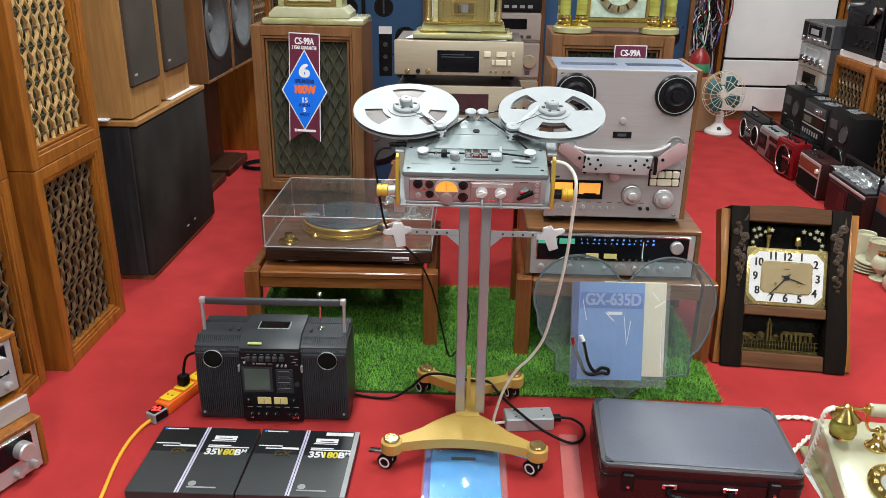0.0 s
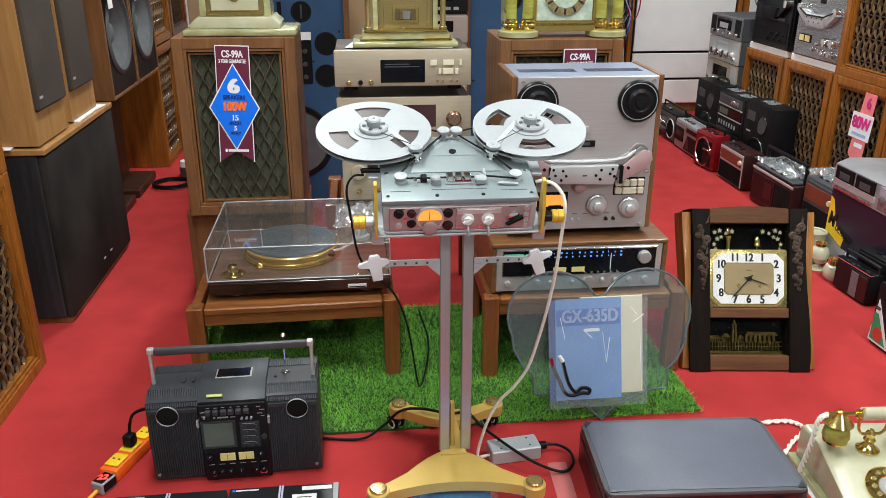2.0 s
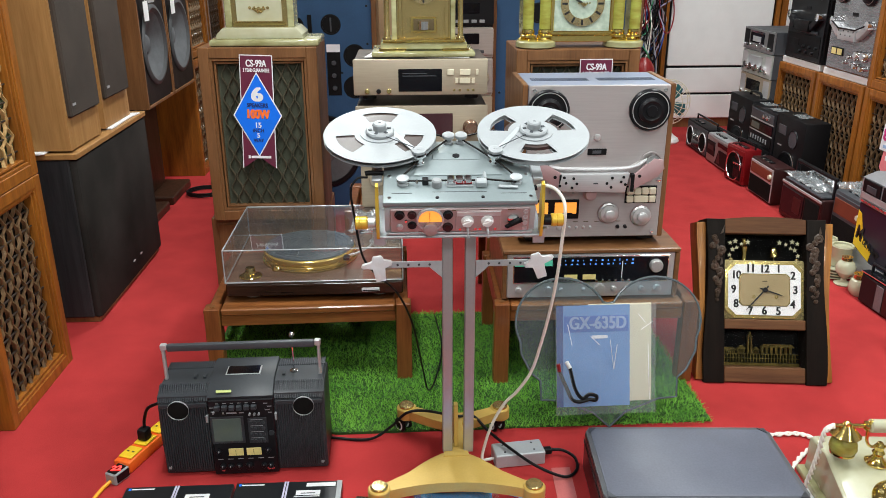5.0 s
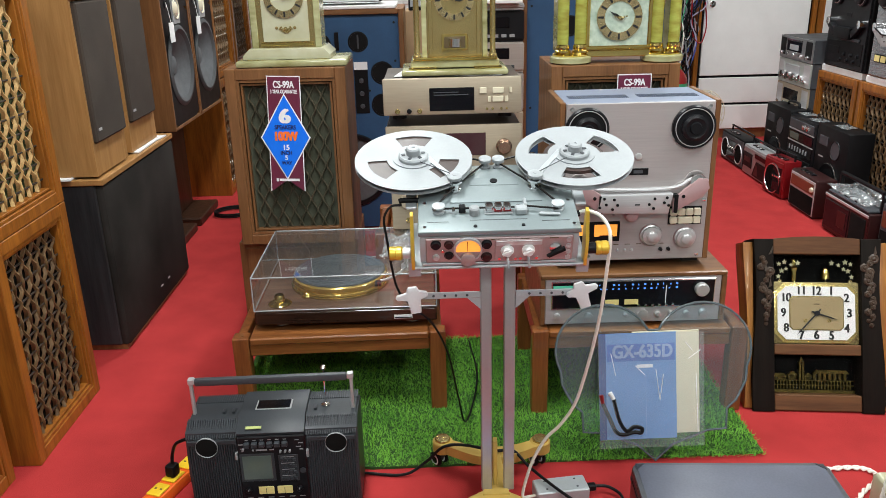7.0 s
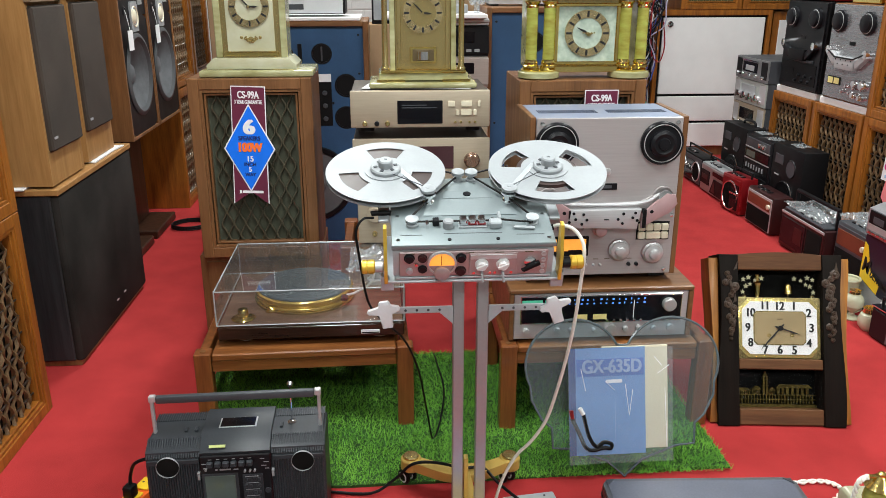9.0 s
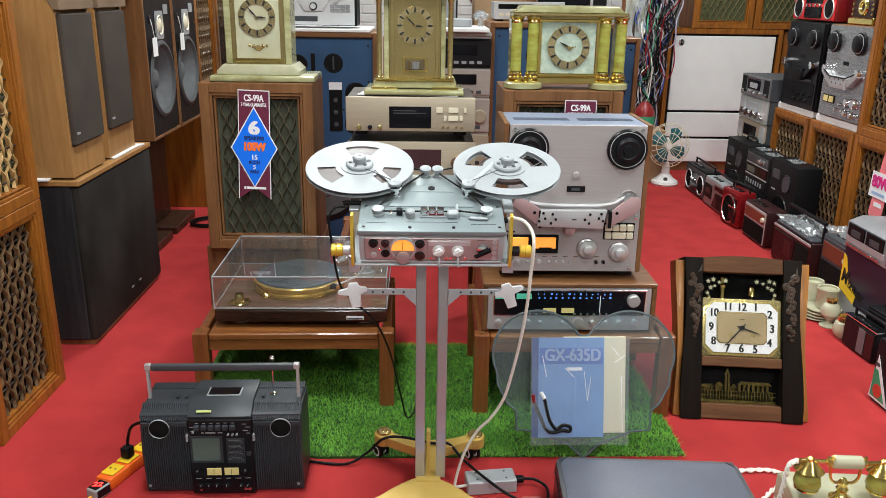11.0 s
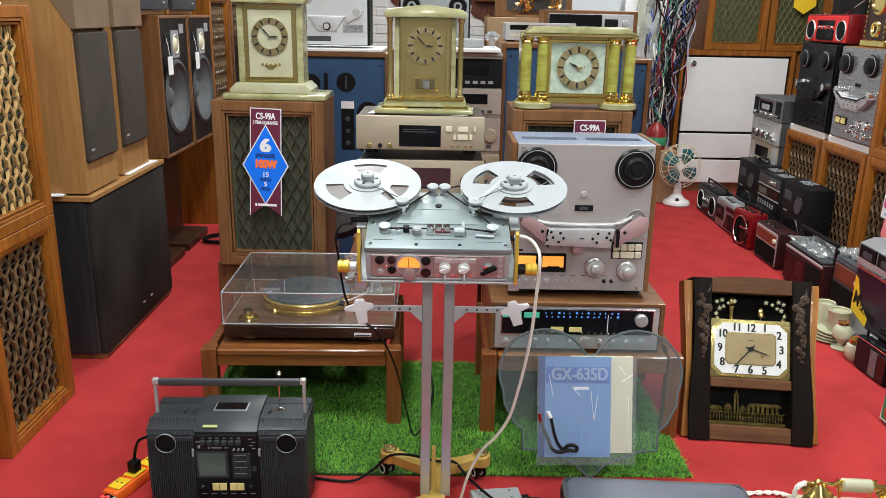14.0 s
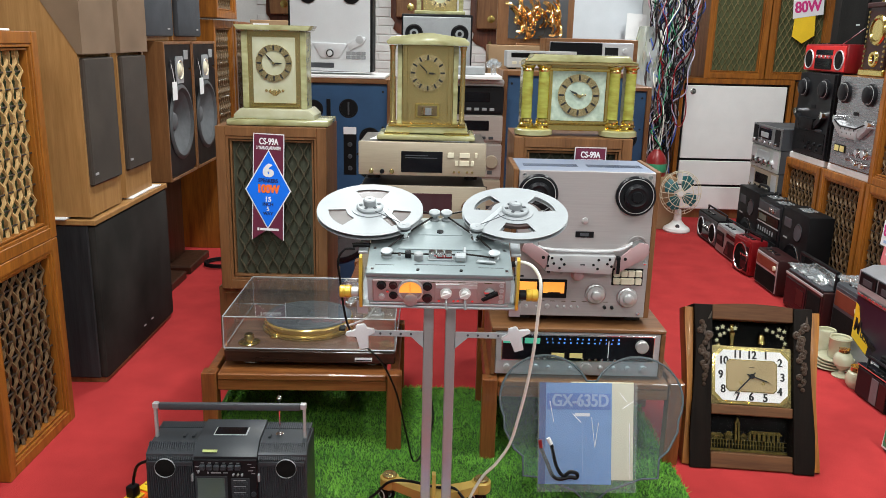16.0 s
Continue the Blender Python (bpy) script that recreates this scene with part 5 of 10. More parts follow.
# ---- receiver in a wooden case ----
def receiver(m, label, w=0.545, h=0.168, d=0.38, lit=True):
    ob = thing("receiver", m, label, "receiver", "" if lit else "silver receivers")
    t = 0.014
    cs = WALNUT_H
    part("case_top", bx(B(), -w / 2, w / 2, -0.006, d, h - t, h, 0.003), WALNUT_H if lit else HONEY, ob, "wooden case top")
    for s in (-1, 1):
        part("case_side", bx(B(), min(s * w / 2, s * (w / 2 - t)), max(s * w / 2, s * (w / 2 - t)), -0.004, d, 0.008, h - t - 0.0005, 0.002), WALNUT_H if lit else HONEY, ob)
    part("chassis", bx(B(), -w / 2 + t + 0.001, w / 2 - t - 0.001, 0.012, d - 0.006, 0.01, h - t - 0.001), BLACK, ob)
    for x in (-w / 2 + 0.05, w / 2 - 0.05):
        for y in (0.05, d - 0.06):
            part("foot", cyl(B(), (x, y, 0), 0.018, 0.011, "z", 16), RUBBER, ob)
    fw = w / 2 - t - 0.001
    fp = part("faceplate", bx(B(), -fw, fw, 0.0, 0.012, 0.010, h - t - 0.001, 0.002), SILVER, ob, "silver faceplate")
    zt, zb = h - t - 0.012, 0.062
    part("dial_rim", bx(B(), -fw + 0.018, fw - 0.018, -0.003, 0.001, zb - 0.004, zt + 0.004, 0.001), CHROME, fp)
    dg = part("dial_glass", bx(B(), -fw + 0.021, fw - 0.021, -0.0045, -0.0025, zb, zt, 0.0005), DIALG, fp, "black dial window")
    if lit:
        for x0, x1, mt in ((-0.235, -0.175, GREENLIT), (-0.168, -0.120, GREENLIT)):
            part("lit_field", bx(B(), x0, x1, -0.0052, -0.0044, zt - 0.026, zt - 0.008), mt, dg)
        rng = random.Random(4)
        for row, z in ((0, zt - 0.012), (1, zt - 0.024)):
            for k in range(13):
                x = -0.10 + 0.0185 * k + rng.uniform(-0.002, 0.002)
                part("dial_mark", bx(B(), x, x + rng.uniform(0.002, 0.007), -0.0052, -0.0044, z, z + rng.uniform(0.003, 0.006)), BLUELIT, dg)
        for x in (-0.082, -0.025):
            part("tuning_meter", bx(B(), x, x + 0.040, -0.0056, -0.0044, zb + 0.008, zb + 0.024), METER_Y, dg, "cream tuning meter")
        part("tuning_knob", lathe(B(), [(0, 0), (0.020, 0), (0.020, 0.014), (0.017, 0.017), (0, 0.017)], (0.198, -0.004, zt - 0.028), "y", 32), KNOBM, dg)
        part("pointer", bx(B(), 0.094, 0.0965, -0.0054, -0.0044, zb + 0.012, zt - 0.014), INKW, dg)
        for k in range(9):
            x = -0.145 + 0.02 * k + (0.10 if k > 2 else 0)
            part("push_switch", lathe(B(), [(0, 0), (0.0045, 0), (0.004, 0.012), (0, 0.013)], (x, -0.004, zb + 0.008), "y", 12), CHROME, dg)
        for x, r in ((-0.222, 0.010), (-0.13, 0.011), (-0.09, 0.007), (-0.02, 0.006), (0.03, 0.018), (0.075, 0.009), (0.115, 0.009), (0.16, 0.009), (0.21, 0.012)):
            part("knob", lathe(B(), [(0, 0), (r, 0), (r * 0.92, 0.012), (0, 0.014)], (x, 0, 0.036), "y", 20), KNOBM, fp)
    else:
        part("tuning_knob", lathe(B(), [(0, 0), (0.024, 0), (0.024, 0.024), (0.021, 0.028), (0, 0.028)], (fw - 0.055, -0.004, zt - 0.034), "y", 32), KNOBM, dg)
        for x in (-0.12, -0.04, 0.05, 0.13, 0.175):
            part("knob", lathe(B(), [(0, 0), (0.011, 0), (0.010, 0.018), (0, 0.020)], (x, 0, 0.032), "y", 20), KNOBM, fp)
        part("dial_scale", bx(B(), -0.16, 0.06, -0.0052, -0.0044, zt - 0.03, zt - 0.027), INKW, dg)
    return ob


receiver(pose(0.664, 2.448, 0.280), "silver receiver with blue-lit black dial in a wooden case")

# two silver receivers at the near left edge, one on the other
receiver(pose(-0.950, 1.565, 0.0, 0, 0, 68), "silver receiver in a honey wood case, on the carpet", 0.44, 0.150, 0.33, False)
receiver(pose(-0.995, 1.600, 0.205, 0, 0, 68), "silver receiver in a honey wood case, raised on another", 0.44, 0.165, 0.33, False)
ob = thing("receiver", pose(-0.975, 1.585, 0.151, 0, 0, 68), "flat silver tuner between two receivers", "tuner")
part("body", bx(B(), -0.21, 0.21, 0.006, 0.32, 0.0, 0.052, 0.003), HONEY, ob)
part("faceplate", bx(B(), -0.21, 0.21, -0.002, 0.006, 0.0, 0.052, 0.002), SILVER, ob)


# ---- champagne amplifiers ----
def champagne_box(name, m, w, h, d, label):
    ob = thing(name, m, label, "amplifier", "champagne separates")
    part("case", bx(B(), -w / 2 + 0.004, w / 2 - 0.004, 0.012, d, 0.014, h - 0.002, 0.002), M("brown_case", (0.085, 0.065, 0.052), 0.4, 0.3), ob)
    part("front_panel", bx(B(), -w / 2, w / 2, 0.0, 0.012, 0.016, h, 0.004, 2), CHAMP, ob, "champagne metal front")
    for x in (-w / 2 + 0.05, w / 2 - 0.05):
        for y in (0.05, d - 0.05):
            part("foot", cyl(B(), (x, y, 0), 0.024, 0.016, "z", 18), BLACKS, ob)
    return ob


cd = champagne_box("cd_player", pose(0.157, 2.885, 0.826), 0.446, 0.134, 0.30, "champagne disc player with a dark display, on an amplifier")
part("display", bx(B(), -0.074, 0.071, -0.002, 0.001, 0.028, 0.102, 0.002), DIALG, cd, "dark display window")
for z, x0, x1 in ((0.086, -0.060, 0.020), (0.078, -0.060, 0.052)):
    part("display_print", bx(B(), x0, x1, -0.0027, -0.0019, z, z + 0.003), GREYP, cd)
for i, (x0, x1, z) in enumerate(((0.088, 0.110, 0.082), (0.130, 0.165, 0.082), (0.184, 0.192, 0.082), (0.115, 0.124, 0.054), (0.130, 0.164, 0.054), (0.170, 0.180, 0.054))):
    part("button", bx(B(), x0, x1, -0.004, 0.001, z, z + 0.018, 0.001), IVORY, cd, "pale push button")
for x in (-0.178, -0.140, -0.106):
    part("knob", lathe(B(), [(0, 0), (0.008, 0), (0.008, 0.006), (0.006, 0.008), (0, 0.008)], (x, 0, 0.030), "y", 18), BRASSD if x != -0.140 else BLACKS, cd)
for x in (0.112, 0.130, 0.158, 0.176):
    part("small_button", cyl(B(), (x, 0, 0.032), 0.004, 0.003, "y", 10), BRASSD, cd)
amp = champagne_box("amplifier", pose(0.160, 2.90, 0.612), 0.448, 0.192, 0.32, "champagne amplifier with red meter window, in the middle of the stack")
part("meter_window", bx(B(), -0.10, 0.105, -0.002, 0.001, 0.090, 0.165, 0.002), DKMET, amp, "dark red meter window")
for x in (-0.175, 0.165):
    part("volume_knob", lathe(B(), [(0, 0), (0.026, 0), (0.026, 0.006), (0.022, 0.008), (0.021, 0.024), (0.019, 0.026), (0, 0.026)], (x, 0, 0.118), "y", 28), M("copper_tinted_knob", (0.50, 0.33, 0.24), 0.25, 0.9), amp)
ob = champagne_box("amplifier", pose(0.160, 2.92, 0.426), 0.43, 0.178, 0.30, "champagne amplifier with round knobs, at the bottom of the stack")
for x in (-0.16, 0.16):
    part("volume_knob", lathe(B(), [(0, 0), (0.027, 0), (0.027, 0.010), (0.024, 0.014), (0, 0.014)], (x, 0, 0.118), "y", 28), CHAMP, ob)
for x in (-0.16, -0.09, -0.05, 0.03, 0.10):
    part("small_knob", lathe(B(), [(0, 0), (0.009, 0), (0.008, 0.01), (0, 0.011)], (x, 0, 0.05), "y", 16), BRASSD, ob)
part("panel_inlay", bx(B(), -0.11, 0.12, -0.0015, 0.001, 0.08, 0.15, 0.001), GREYL, ob)
ob = thing("paper_sheet", pose(0.16, 2.90, 0.961), "white paper sheet under the marble slab", "paper", "paper sheets")
part("sheet", prism(B(), [(-0.19, 0.03), (0.16, 0.005), (0.19, 0.25), (-0.15, 0.27)], 0, 0.0012, "xy"), PAPER, ob)


# ---- gilt and onyx mantel clocks ----
def dial(ob, c, r, face, tail, rings=True):
    """Round dial with a brass chapter ring of twelve marks and dark hands."""
    x, y, z = c
    dl = part("dial", cyl(B(), (x, y, z), r * 0.72, 0.003, "y", 40), face, ob, "pale dial")
    part("chapter_ring", lathe(B(), [(r * 0.66, 0.002), (r * 0.66, 0.005), (r, 0.005), (r, 0.0)], (x, y, z), "y", 48), M("brushed_gilt", (0.80, 0.64, 0.34), 0.26, 0.95, var=0.25, scale=30), dl, "brushed gilt hour ring")
    for k in range(12):
        o = part("hour_mark", bx(B(), -r * 0.045, r * 0.045, -0.0066, -0.0048, r * 0.70, r * 0.95), INKK, dl)
        o.matrix_local = Matrix.Translation((x, y, z)) @ Matrix.Rotation(radians(30 * k), 4, "Y")
    for ang, ln, wd in tail:
        o = part("clock_hand", prism(B(), [(-wd, -r * 0.1), (wd, -r * 0.1), (wd * 1.6, ln * 0.55), (0, ln), (-wd * 1.6, ln * 0.55)], -0.0085, -0.007), INKK, dl)
        o.matrix_local = Matrix.Translation((x, y, z)) @ Matrix.Rotation(radians(ang), 4, "Y")
    part("hand_boss", cyl(B(), (x, y - 0.0085, z), 0.004, 0.003, "y", 12), BRASSD, dl)
    return dl


def spray(ob, c, s):
    """Small gilt flourish."""
    bm = B()
    for k, (dx, dz, r) in enumerate(((-0.9, 0.1, 0.16), (-0.55, 0.0, 0.14), (-0.3, -0.12, 0.2), (0, -0.02, 0.22), (0.3, -0.12, 0.2), (0.55, 0.0, 0.14), (0.9, 0.1, 0.16), (-0.1, -0.3, 0.16), (0.15, -0.32, 0.14), (-0.45, 0.16, 0.1), (0.45, 0.16, 0.1))):
        lathe(bm, [(0, 0), (r * s, 0.0005), (r * s * 0.7, 0.003), (0, 0.004)], (c[0] + dx * s, c[1], c[2] + dz * s), "y", 8)
    part("flourish", bm, BRASSD, ob, "gilt flourish")


def slab(m, w, d, h, label):
    ob = thing("onyx_slab", m, label, "slab", "onyx slabs")
    part("slab", bx(B(), -w / 2, w / 2, 0, d, 0, h, 0.007, 2), ONYX, ob)


slab(pose(-0.378, 3.045, 0.986), 0.375, 0.22, 0.022, "pale green onyx slab under a mantel clock")
ob = thing("mantel_clock", pose(-0.395, 3.10, 1.009), "pale onyx mantel clock with gilt dial and stepped base", "clock", "mantel clocks")
part("base", prism(B(), [(-0.148, 0), (0.148, 0), (0.148, 0.014), (0.125, 0.036), (-0.125, 0.036), (-0.148, 0.014)], -0.03, 0.145, "xz", 0.003), ONYXW, ob)
for s in (-1, 1):
    part("foot", bx(B(), s * 0.10 - 0.035, s * 0.10 + 0.035, -0.028, -0.02, -0.003, 0.001), BRASS, ob)
    part("side_pillar", bx(B(), s * 0.107 - 0.011, s * 0.107 + 0.011, 0.0, 0.11, 0.036, 0.315, 0.002), ONYX, ob)
part("top_slab", prism(B(), [(-0.128, 0.316), (0.128, 0.316), (0.140, 0.334), (-0.140, 0.334)], -0.02, 0.13, "xz", 0.002), ONYX, ob)
part("frame", bx(B(), -0.096, 0.096, 0.006, 0.10, 0.036, 0.315, 0.001), BRASSD, ob, "satin brass case")
part("plate", bx(B(), -0.078, 0.078, 0.0, 0.007, 0.056, 0.292, 0.001), ONYXW, ob)
part("sill", bx(B(), -0.088, 0.088, -0.006, 0.006, 0.044, 0.052, 0.001), BRASS, ob)
dial(ob, (0, 0.0, 0.200), 0.066, ONYXW, ((92, 0.034, 0.002), (-43, 0.052, 0.0015)))
spray(ob, (0, 0.0, 0.098), 0.034)

slab(pose(0.168, 2.905, 0.9625), 0.345, 0.22, 0.018, "pale green onyx slab under a gilt mantel clock")
ob = thing("mantel_clock", pose(0.170, 2.955, 0.981), "gilt temple-front mantel clock with onyx pediment and columns", "clock", "mantel clocks")
part("base", bx(B(), -0.143, 0.143, -0.02, 0.13, 0.004, 0.028, 0.002), ONYX, ob)
part("base_trim", bx(B(), -0.136, 0.136, -0.026, 0.13, 0.028, 0.036, 0.002), BRASS, ob)
for s in (-1, 1):
    part("foot", bx(B(), s * 0.105 - 0.045, s * 0.105 + 0.045, -0.03, 0.03, 0.0, 0.008, 0.002), BRASS, ob)
    col = part("column", lathe(B(), [(0, 0), (0.014, 0), (0.014, 0.006), (0.0105, 0.010), (0.0105, 0.014), (0.009, 0.018), (0.009, 0.252), (0.0115, 0.256), (0.0115, 0.262), (0.014, 0.268), (0, 0.268)], (s * 0.122, -0.008, 0.036), "z", 22), BRASSD, ob, "slim brass column")
    part("onyx_strip", bx(B(), s * 0.098 - 0.008, s * 0.098 + 0.008, 0.0, 0.10, 0.036, 0.305, 0.001), ONYX, ob)
part("case", bx(B(), -0.089, 0.089, 0.004, 0.11, 0.036, 0.305, 0.001), BRASSD, ob, "satin gilt case")
for s in (-1, 1):
    part("case_rib", bx(B(), s * 0.077 - 0.006, s * 0.077 + 0.006, -0.003, 0.004, 0.04, 0.303, 0.001), BRASSD, ob)
part("pediment", prism(B(), [(-0.138, 0.306), (0.138, 0.306), (0.143, 0.316), (0.126, 0.332), (0.01, 0.347), (-0.01, 0.347), (-0.126, 0.332), (-0.143, 0.316)], -0.03, 0.13, "xz", 0.002), ONYX, ob, "onyx pediment")
dial(ob, (0, 0.004, 0.212), 0.063, BRASSD, ((96, 0.030, 0.002), (-45, 0.048, 0.0015)))
part("window_frame", bx(B(), -0.042, 0.042, -0.003, 0.004, 0.058, 0.106, 0.001), BRASS, ob)
part("window_hole", bx(B(), -0.034, 0.034, -0.0045, -0.0028, 0.064, 0.100), INKG, ob)
part("pendulum_drum", lathe(B(), [(0, 0), (0.022, 0), (0.022, 0.026), (0, 0.026)], (0, -0.0, 0.068), "z", 24), CHROME, ob)

ob = thing("mantel_clock", pose(0.700, 2.955, 0.9855), "wide gilt mantel clock with paired green onyx columns", "clock", "mantel clocks")
for s in (-1, 1):
    part("plinth", lathe(B(), [(0, 0), (0.062, 0), (0.068, 0.004), (0.068, 0.020), (0.062, 0.024), (0, 0.024)], (s * 0.150, 0.02, 0), "z", 28), ONYX, ob, "onyx plinth")
    part("plinth_trim", lathe(B(), [(0, 0), (0.058, 0), (0.060, 0.004), (0.05, 0.012), (0, 0.012)], (s * 0.150, 0.02, 0.024), "z", 28), BRASS, ob)
    for dx in (-0.028, 0.028):
        cl = part("column", cyl(B(), (s * 0.152 + dx, 0.0, 0.062), 0.0185, 0.160, "z", 24), ONYXG, ob, "green onyx column")
        part("base_ring", lathe(B(), [(0, 0), (0.026, 0), (0.026, 0.006), (0.021, 0.010), (0.023, 0.016), (0.020, 0.024), (0, 0.026)], (s * 0.152 + dx, 0.0, 0.036), "z", 22), BRASS, cl)
        part("capital", lathe(B(), [(0, 0), (0.019, 0), (0.021, 0.006), (0.019, 0.010), (0.026, 0.018), (0.026, 0.022), (0, 0.022)], (s * 0.152 + dx, 0.0, 0.222), "z", 22), BRASS, cl)
    part("side_block", bx(B(), s * 0.185 - 0.012, s * 0.185 + 0.012, 0.012, 0.10, 0.036, 0.25, 0.001), ONYX, ob)
part("base_bar", bx(B(), -0.105, 0.105, -0.01, 0.10, 0.020, 0.040, 0.002), BRASS, ob)
part("case", bx(B(), -0.118, 0.118, 0.004, 0.10, 0.040, 0.250, 0.001), BRASSD, ob, "satin gilt case")
for nm, b in (("frame_bar", (-0.106, 0.106, -0.004, 0.004, 0.044, 0.054)), ("frame_bar", (-0.106, 0.106, -0.004, 0.004, 0.226, 0.236)), ("frame_bar", (-0.106, -0.094, -0.004, 0.004, 0.054, 0.226)), ("frame_bar", (0.094, 0.106, -0.004, 0.004, 0.054, 0.226))):
    part(nm, bx(B(), *b, 0.002), BRASS, ob)
part("face_plate", bx(B(), -0.0935, 0.0935, 0.0, 0.005, 0.0545, 0.2255), MARBLE, ob, "marbled face plate")
part("entablature", bx(B(), -0.196, 0.196, -0.03, 0.11, 0.246, 0.256, 0.002), BRASSD, ob)
part("top_slab", prism(B(), [(-0.196, 0.257), (0.196, 0.257), (0.170, 0.266), (0.165, 0.280), (-0.165, 0.280), (-0.172, 0.266)], -0.024, 0.105, "xz", 0.003), ONYX, ob, "onyx top slab")
dial(ob, (0, 0.0, 0.143), 0.073, MARBLE, ((-62, 0.040, 0.002), (-50, 0.02, 0.0015)))
spray(ob, (0.004, -0.007, 0.143), 0.02)


# ---- clear heart-shaped plate with booklets in a bag ----
def heart():
    ob = thing("acrylic_heart", pose(0.678, 2.158, 0.006, -17.5, 0, 0), "heart-shaped bluish acrylic plate leaning against the receiver table", "acrylic plate")
    pts = [(0.0, 0.338), (-0.012, 0.340)]
    for a in np.linspace(25, 205, 17):
        pts.append((-0.140 + 0.138 * math.cos(radians(a)), 0.286 + 0.126 * math.sin(radians(a))))
    pts += [(-0.262, 0.195), (-0.233, 0.14), (-0.206, 0.118), (-0.204, 0.062), (-0.150, 0.058), (-0.05, 0.022), (0, 0.0)]
    pts = [(x * 0.965, z + (0.022 if abs(x) > 1e-6 or z > 0.1 else 0.0)) for x, z in pts]
    full = pts + [(-x, z) for x, z in pts[::-1] if abs(x) > 1e-6]
    sh = part("plate", prism(B(), full, 0.0, 0.008, "xz"), ACRYL_G, ob)
    sh.visible_shadow = False
    part("plate_edge", tube(B(), [(x, 0.004, z) for x, z in full + full[:1]], 0.0035, 6, 0), EDGED, ob, "dark polished edge")
    bk = thing("booklet", pose(0.630, 2.166, 0.073, -16, 0, 1), "blue manual booklet in a clear bag, leaning on the heart plate", "booklet", "booklets")
    part("pages", bx(B(), -0.105, 0.103, 0.0, 0.006, 0, 0.290, 0.001), PAPER, bk)
    part("cover", bx(B(), -0.106, 0.104, -0.0012, 0.0, 0, 0.292), BOOKB, bk, "blue printed cover")
    part("spine", bx(B(), -0.107, -0.088, -0.0018, -0.0011, 0, 0.292), BOOKD, bk)
    part("title_band", bx(B(), -0.085, 0.10, -0.0018, -0.0011, 0.215, 0.262), M("mid_blue_print", (0.07, 0.16, 0.48), 0.4), bk)
    words("lettering", "GX-635D", 0.050, front(0.012, -0.0025, 0.240), M("pale_blue_print", (0.30, 0.41, 0.64), 0.4), bk, squeeze=0.82)
    part("maker_mark", bx(B(), -0.004, 0.040, -0.0019, -0.0011, 0.196, 0.205), INKW, bk)
    for s in (0, 1):
        part("cover_seam", bx(B(), -0.08 + 0.1 * s, -0.079 + 0.1 * s, -0.0016, -0.0011, 0.01, 0.18), M("pale_seam", (0.3, 0.45, 0.75), 0.4), bk) if s else None
    b2 = thing("booklet", pose(0.716, 2.174, 0.077, -16, 0, 1), "cream paper folder behind the blue booklet", "booklet", "booklets")
    part("pages", bx(B(), -0.10, 0.083, 0.0, 0.005, 0.005, 0.288, 0.001), CREAMP, b2)
    bg = thing("plastic_sleeve", pose(0.658, 2.134, 0.067, -16, 0, 1), "creased clear plastic sleeve round the booklets", "plastic sleeve")
    bm = B()
    bmesh.ops.create_grid(bm, x_segments=26, y_segments=30, size=0.5)
    for v in bm.verts:
        x, z = v.co.x * 0.285, (v.co.y + 0.5) * 0.31
        q = Vector((x * 9, z * 6, 2.0))
        v.co = Vector((x, 0.004 * noise.noise(q) - 0.006 * abs(noise.noise(q * 1.7)), z))
    sl = part("film", bm, FILM, bg, sharp=14)
    sl.visible_shadow = False
    # highlights along the film's folds, painted as thin white streaks
    for pts in ([(0.010, 0.215), (0.020, 0.13)], [(0.020, 0.13), (0.030, 0.20)], [(-0.045, 0.225), (-0.02, 0.20)], [(0.09, 0.285), (0.11, 0.26)], [(0.118, 0.20), (0.122, 0.04)], [(0.098, 0.24), (0.13, 0.262)], [(-0.11, 0.26), (-0.098, 0.20)]):
        part("fold_ridge", tube(B(), [(x, -0.009, z) for x, z in pts], 0.0009, 5, 4), INKW, bg)
    tb = thing("audio_lead", pose(0.60, 2.152, 0.087, -16, 0, 0), "coiled dark audio lead with red and white plugs in the sleeve", "cable")
    part("lead", tube(B(), [(-0.075, -0.012, 0.10), (-0.055, -0.012, 0.055), (-0.04, -0.012, 0.022), (-0.02, -0.012, 0.012), (0.01, -0.012, 0.018), (0.028, -0.012, 0.016), (0.03, -0.012, 0.028), (0.01, -0.012, 0.033), (-0.01, -0.012, 0.022), (-0.03, -0.012, 0.05), (-0.045, -0.012, 0.11)], 0.0055, 8, 6), BLACK, tb)
    part("plug", tube(B(), [(-0.075, -0.013, 0.10), (-0.078, -0.013, 0.122)], 0.006, 8, 0), REDP, tb)
    part("plug", tube(B(), [(-0.045, -0.013, 0.11), (-0.055, -0.013, 0.128)], 0.006, 8, 0), PAPER, tb)


heart()


# ---- big wooden clock on the floor ----
RAILW = wood("dark_walnut_rail", (0.145, 0.062, 0.022), (0.07, 0.027, 0.010), 0.6, along="x", coat=0.0)
CLOCKBK = M("matt_black_board", (0.006, 0.006, 0.006), 0.8, var=0.2, spec=0.1)
M_STAR = M("pale_gilt_star", (0.50, 0.46, 0.28), 0.35, 0.3)


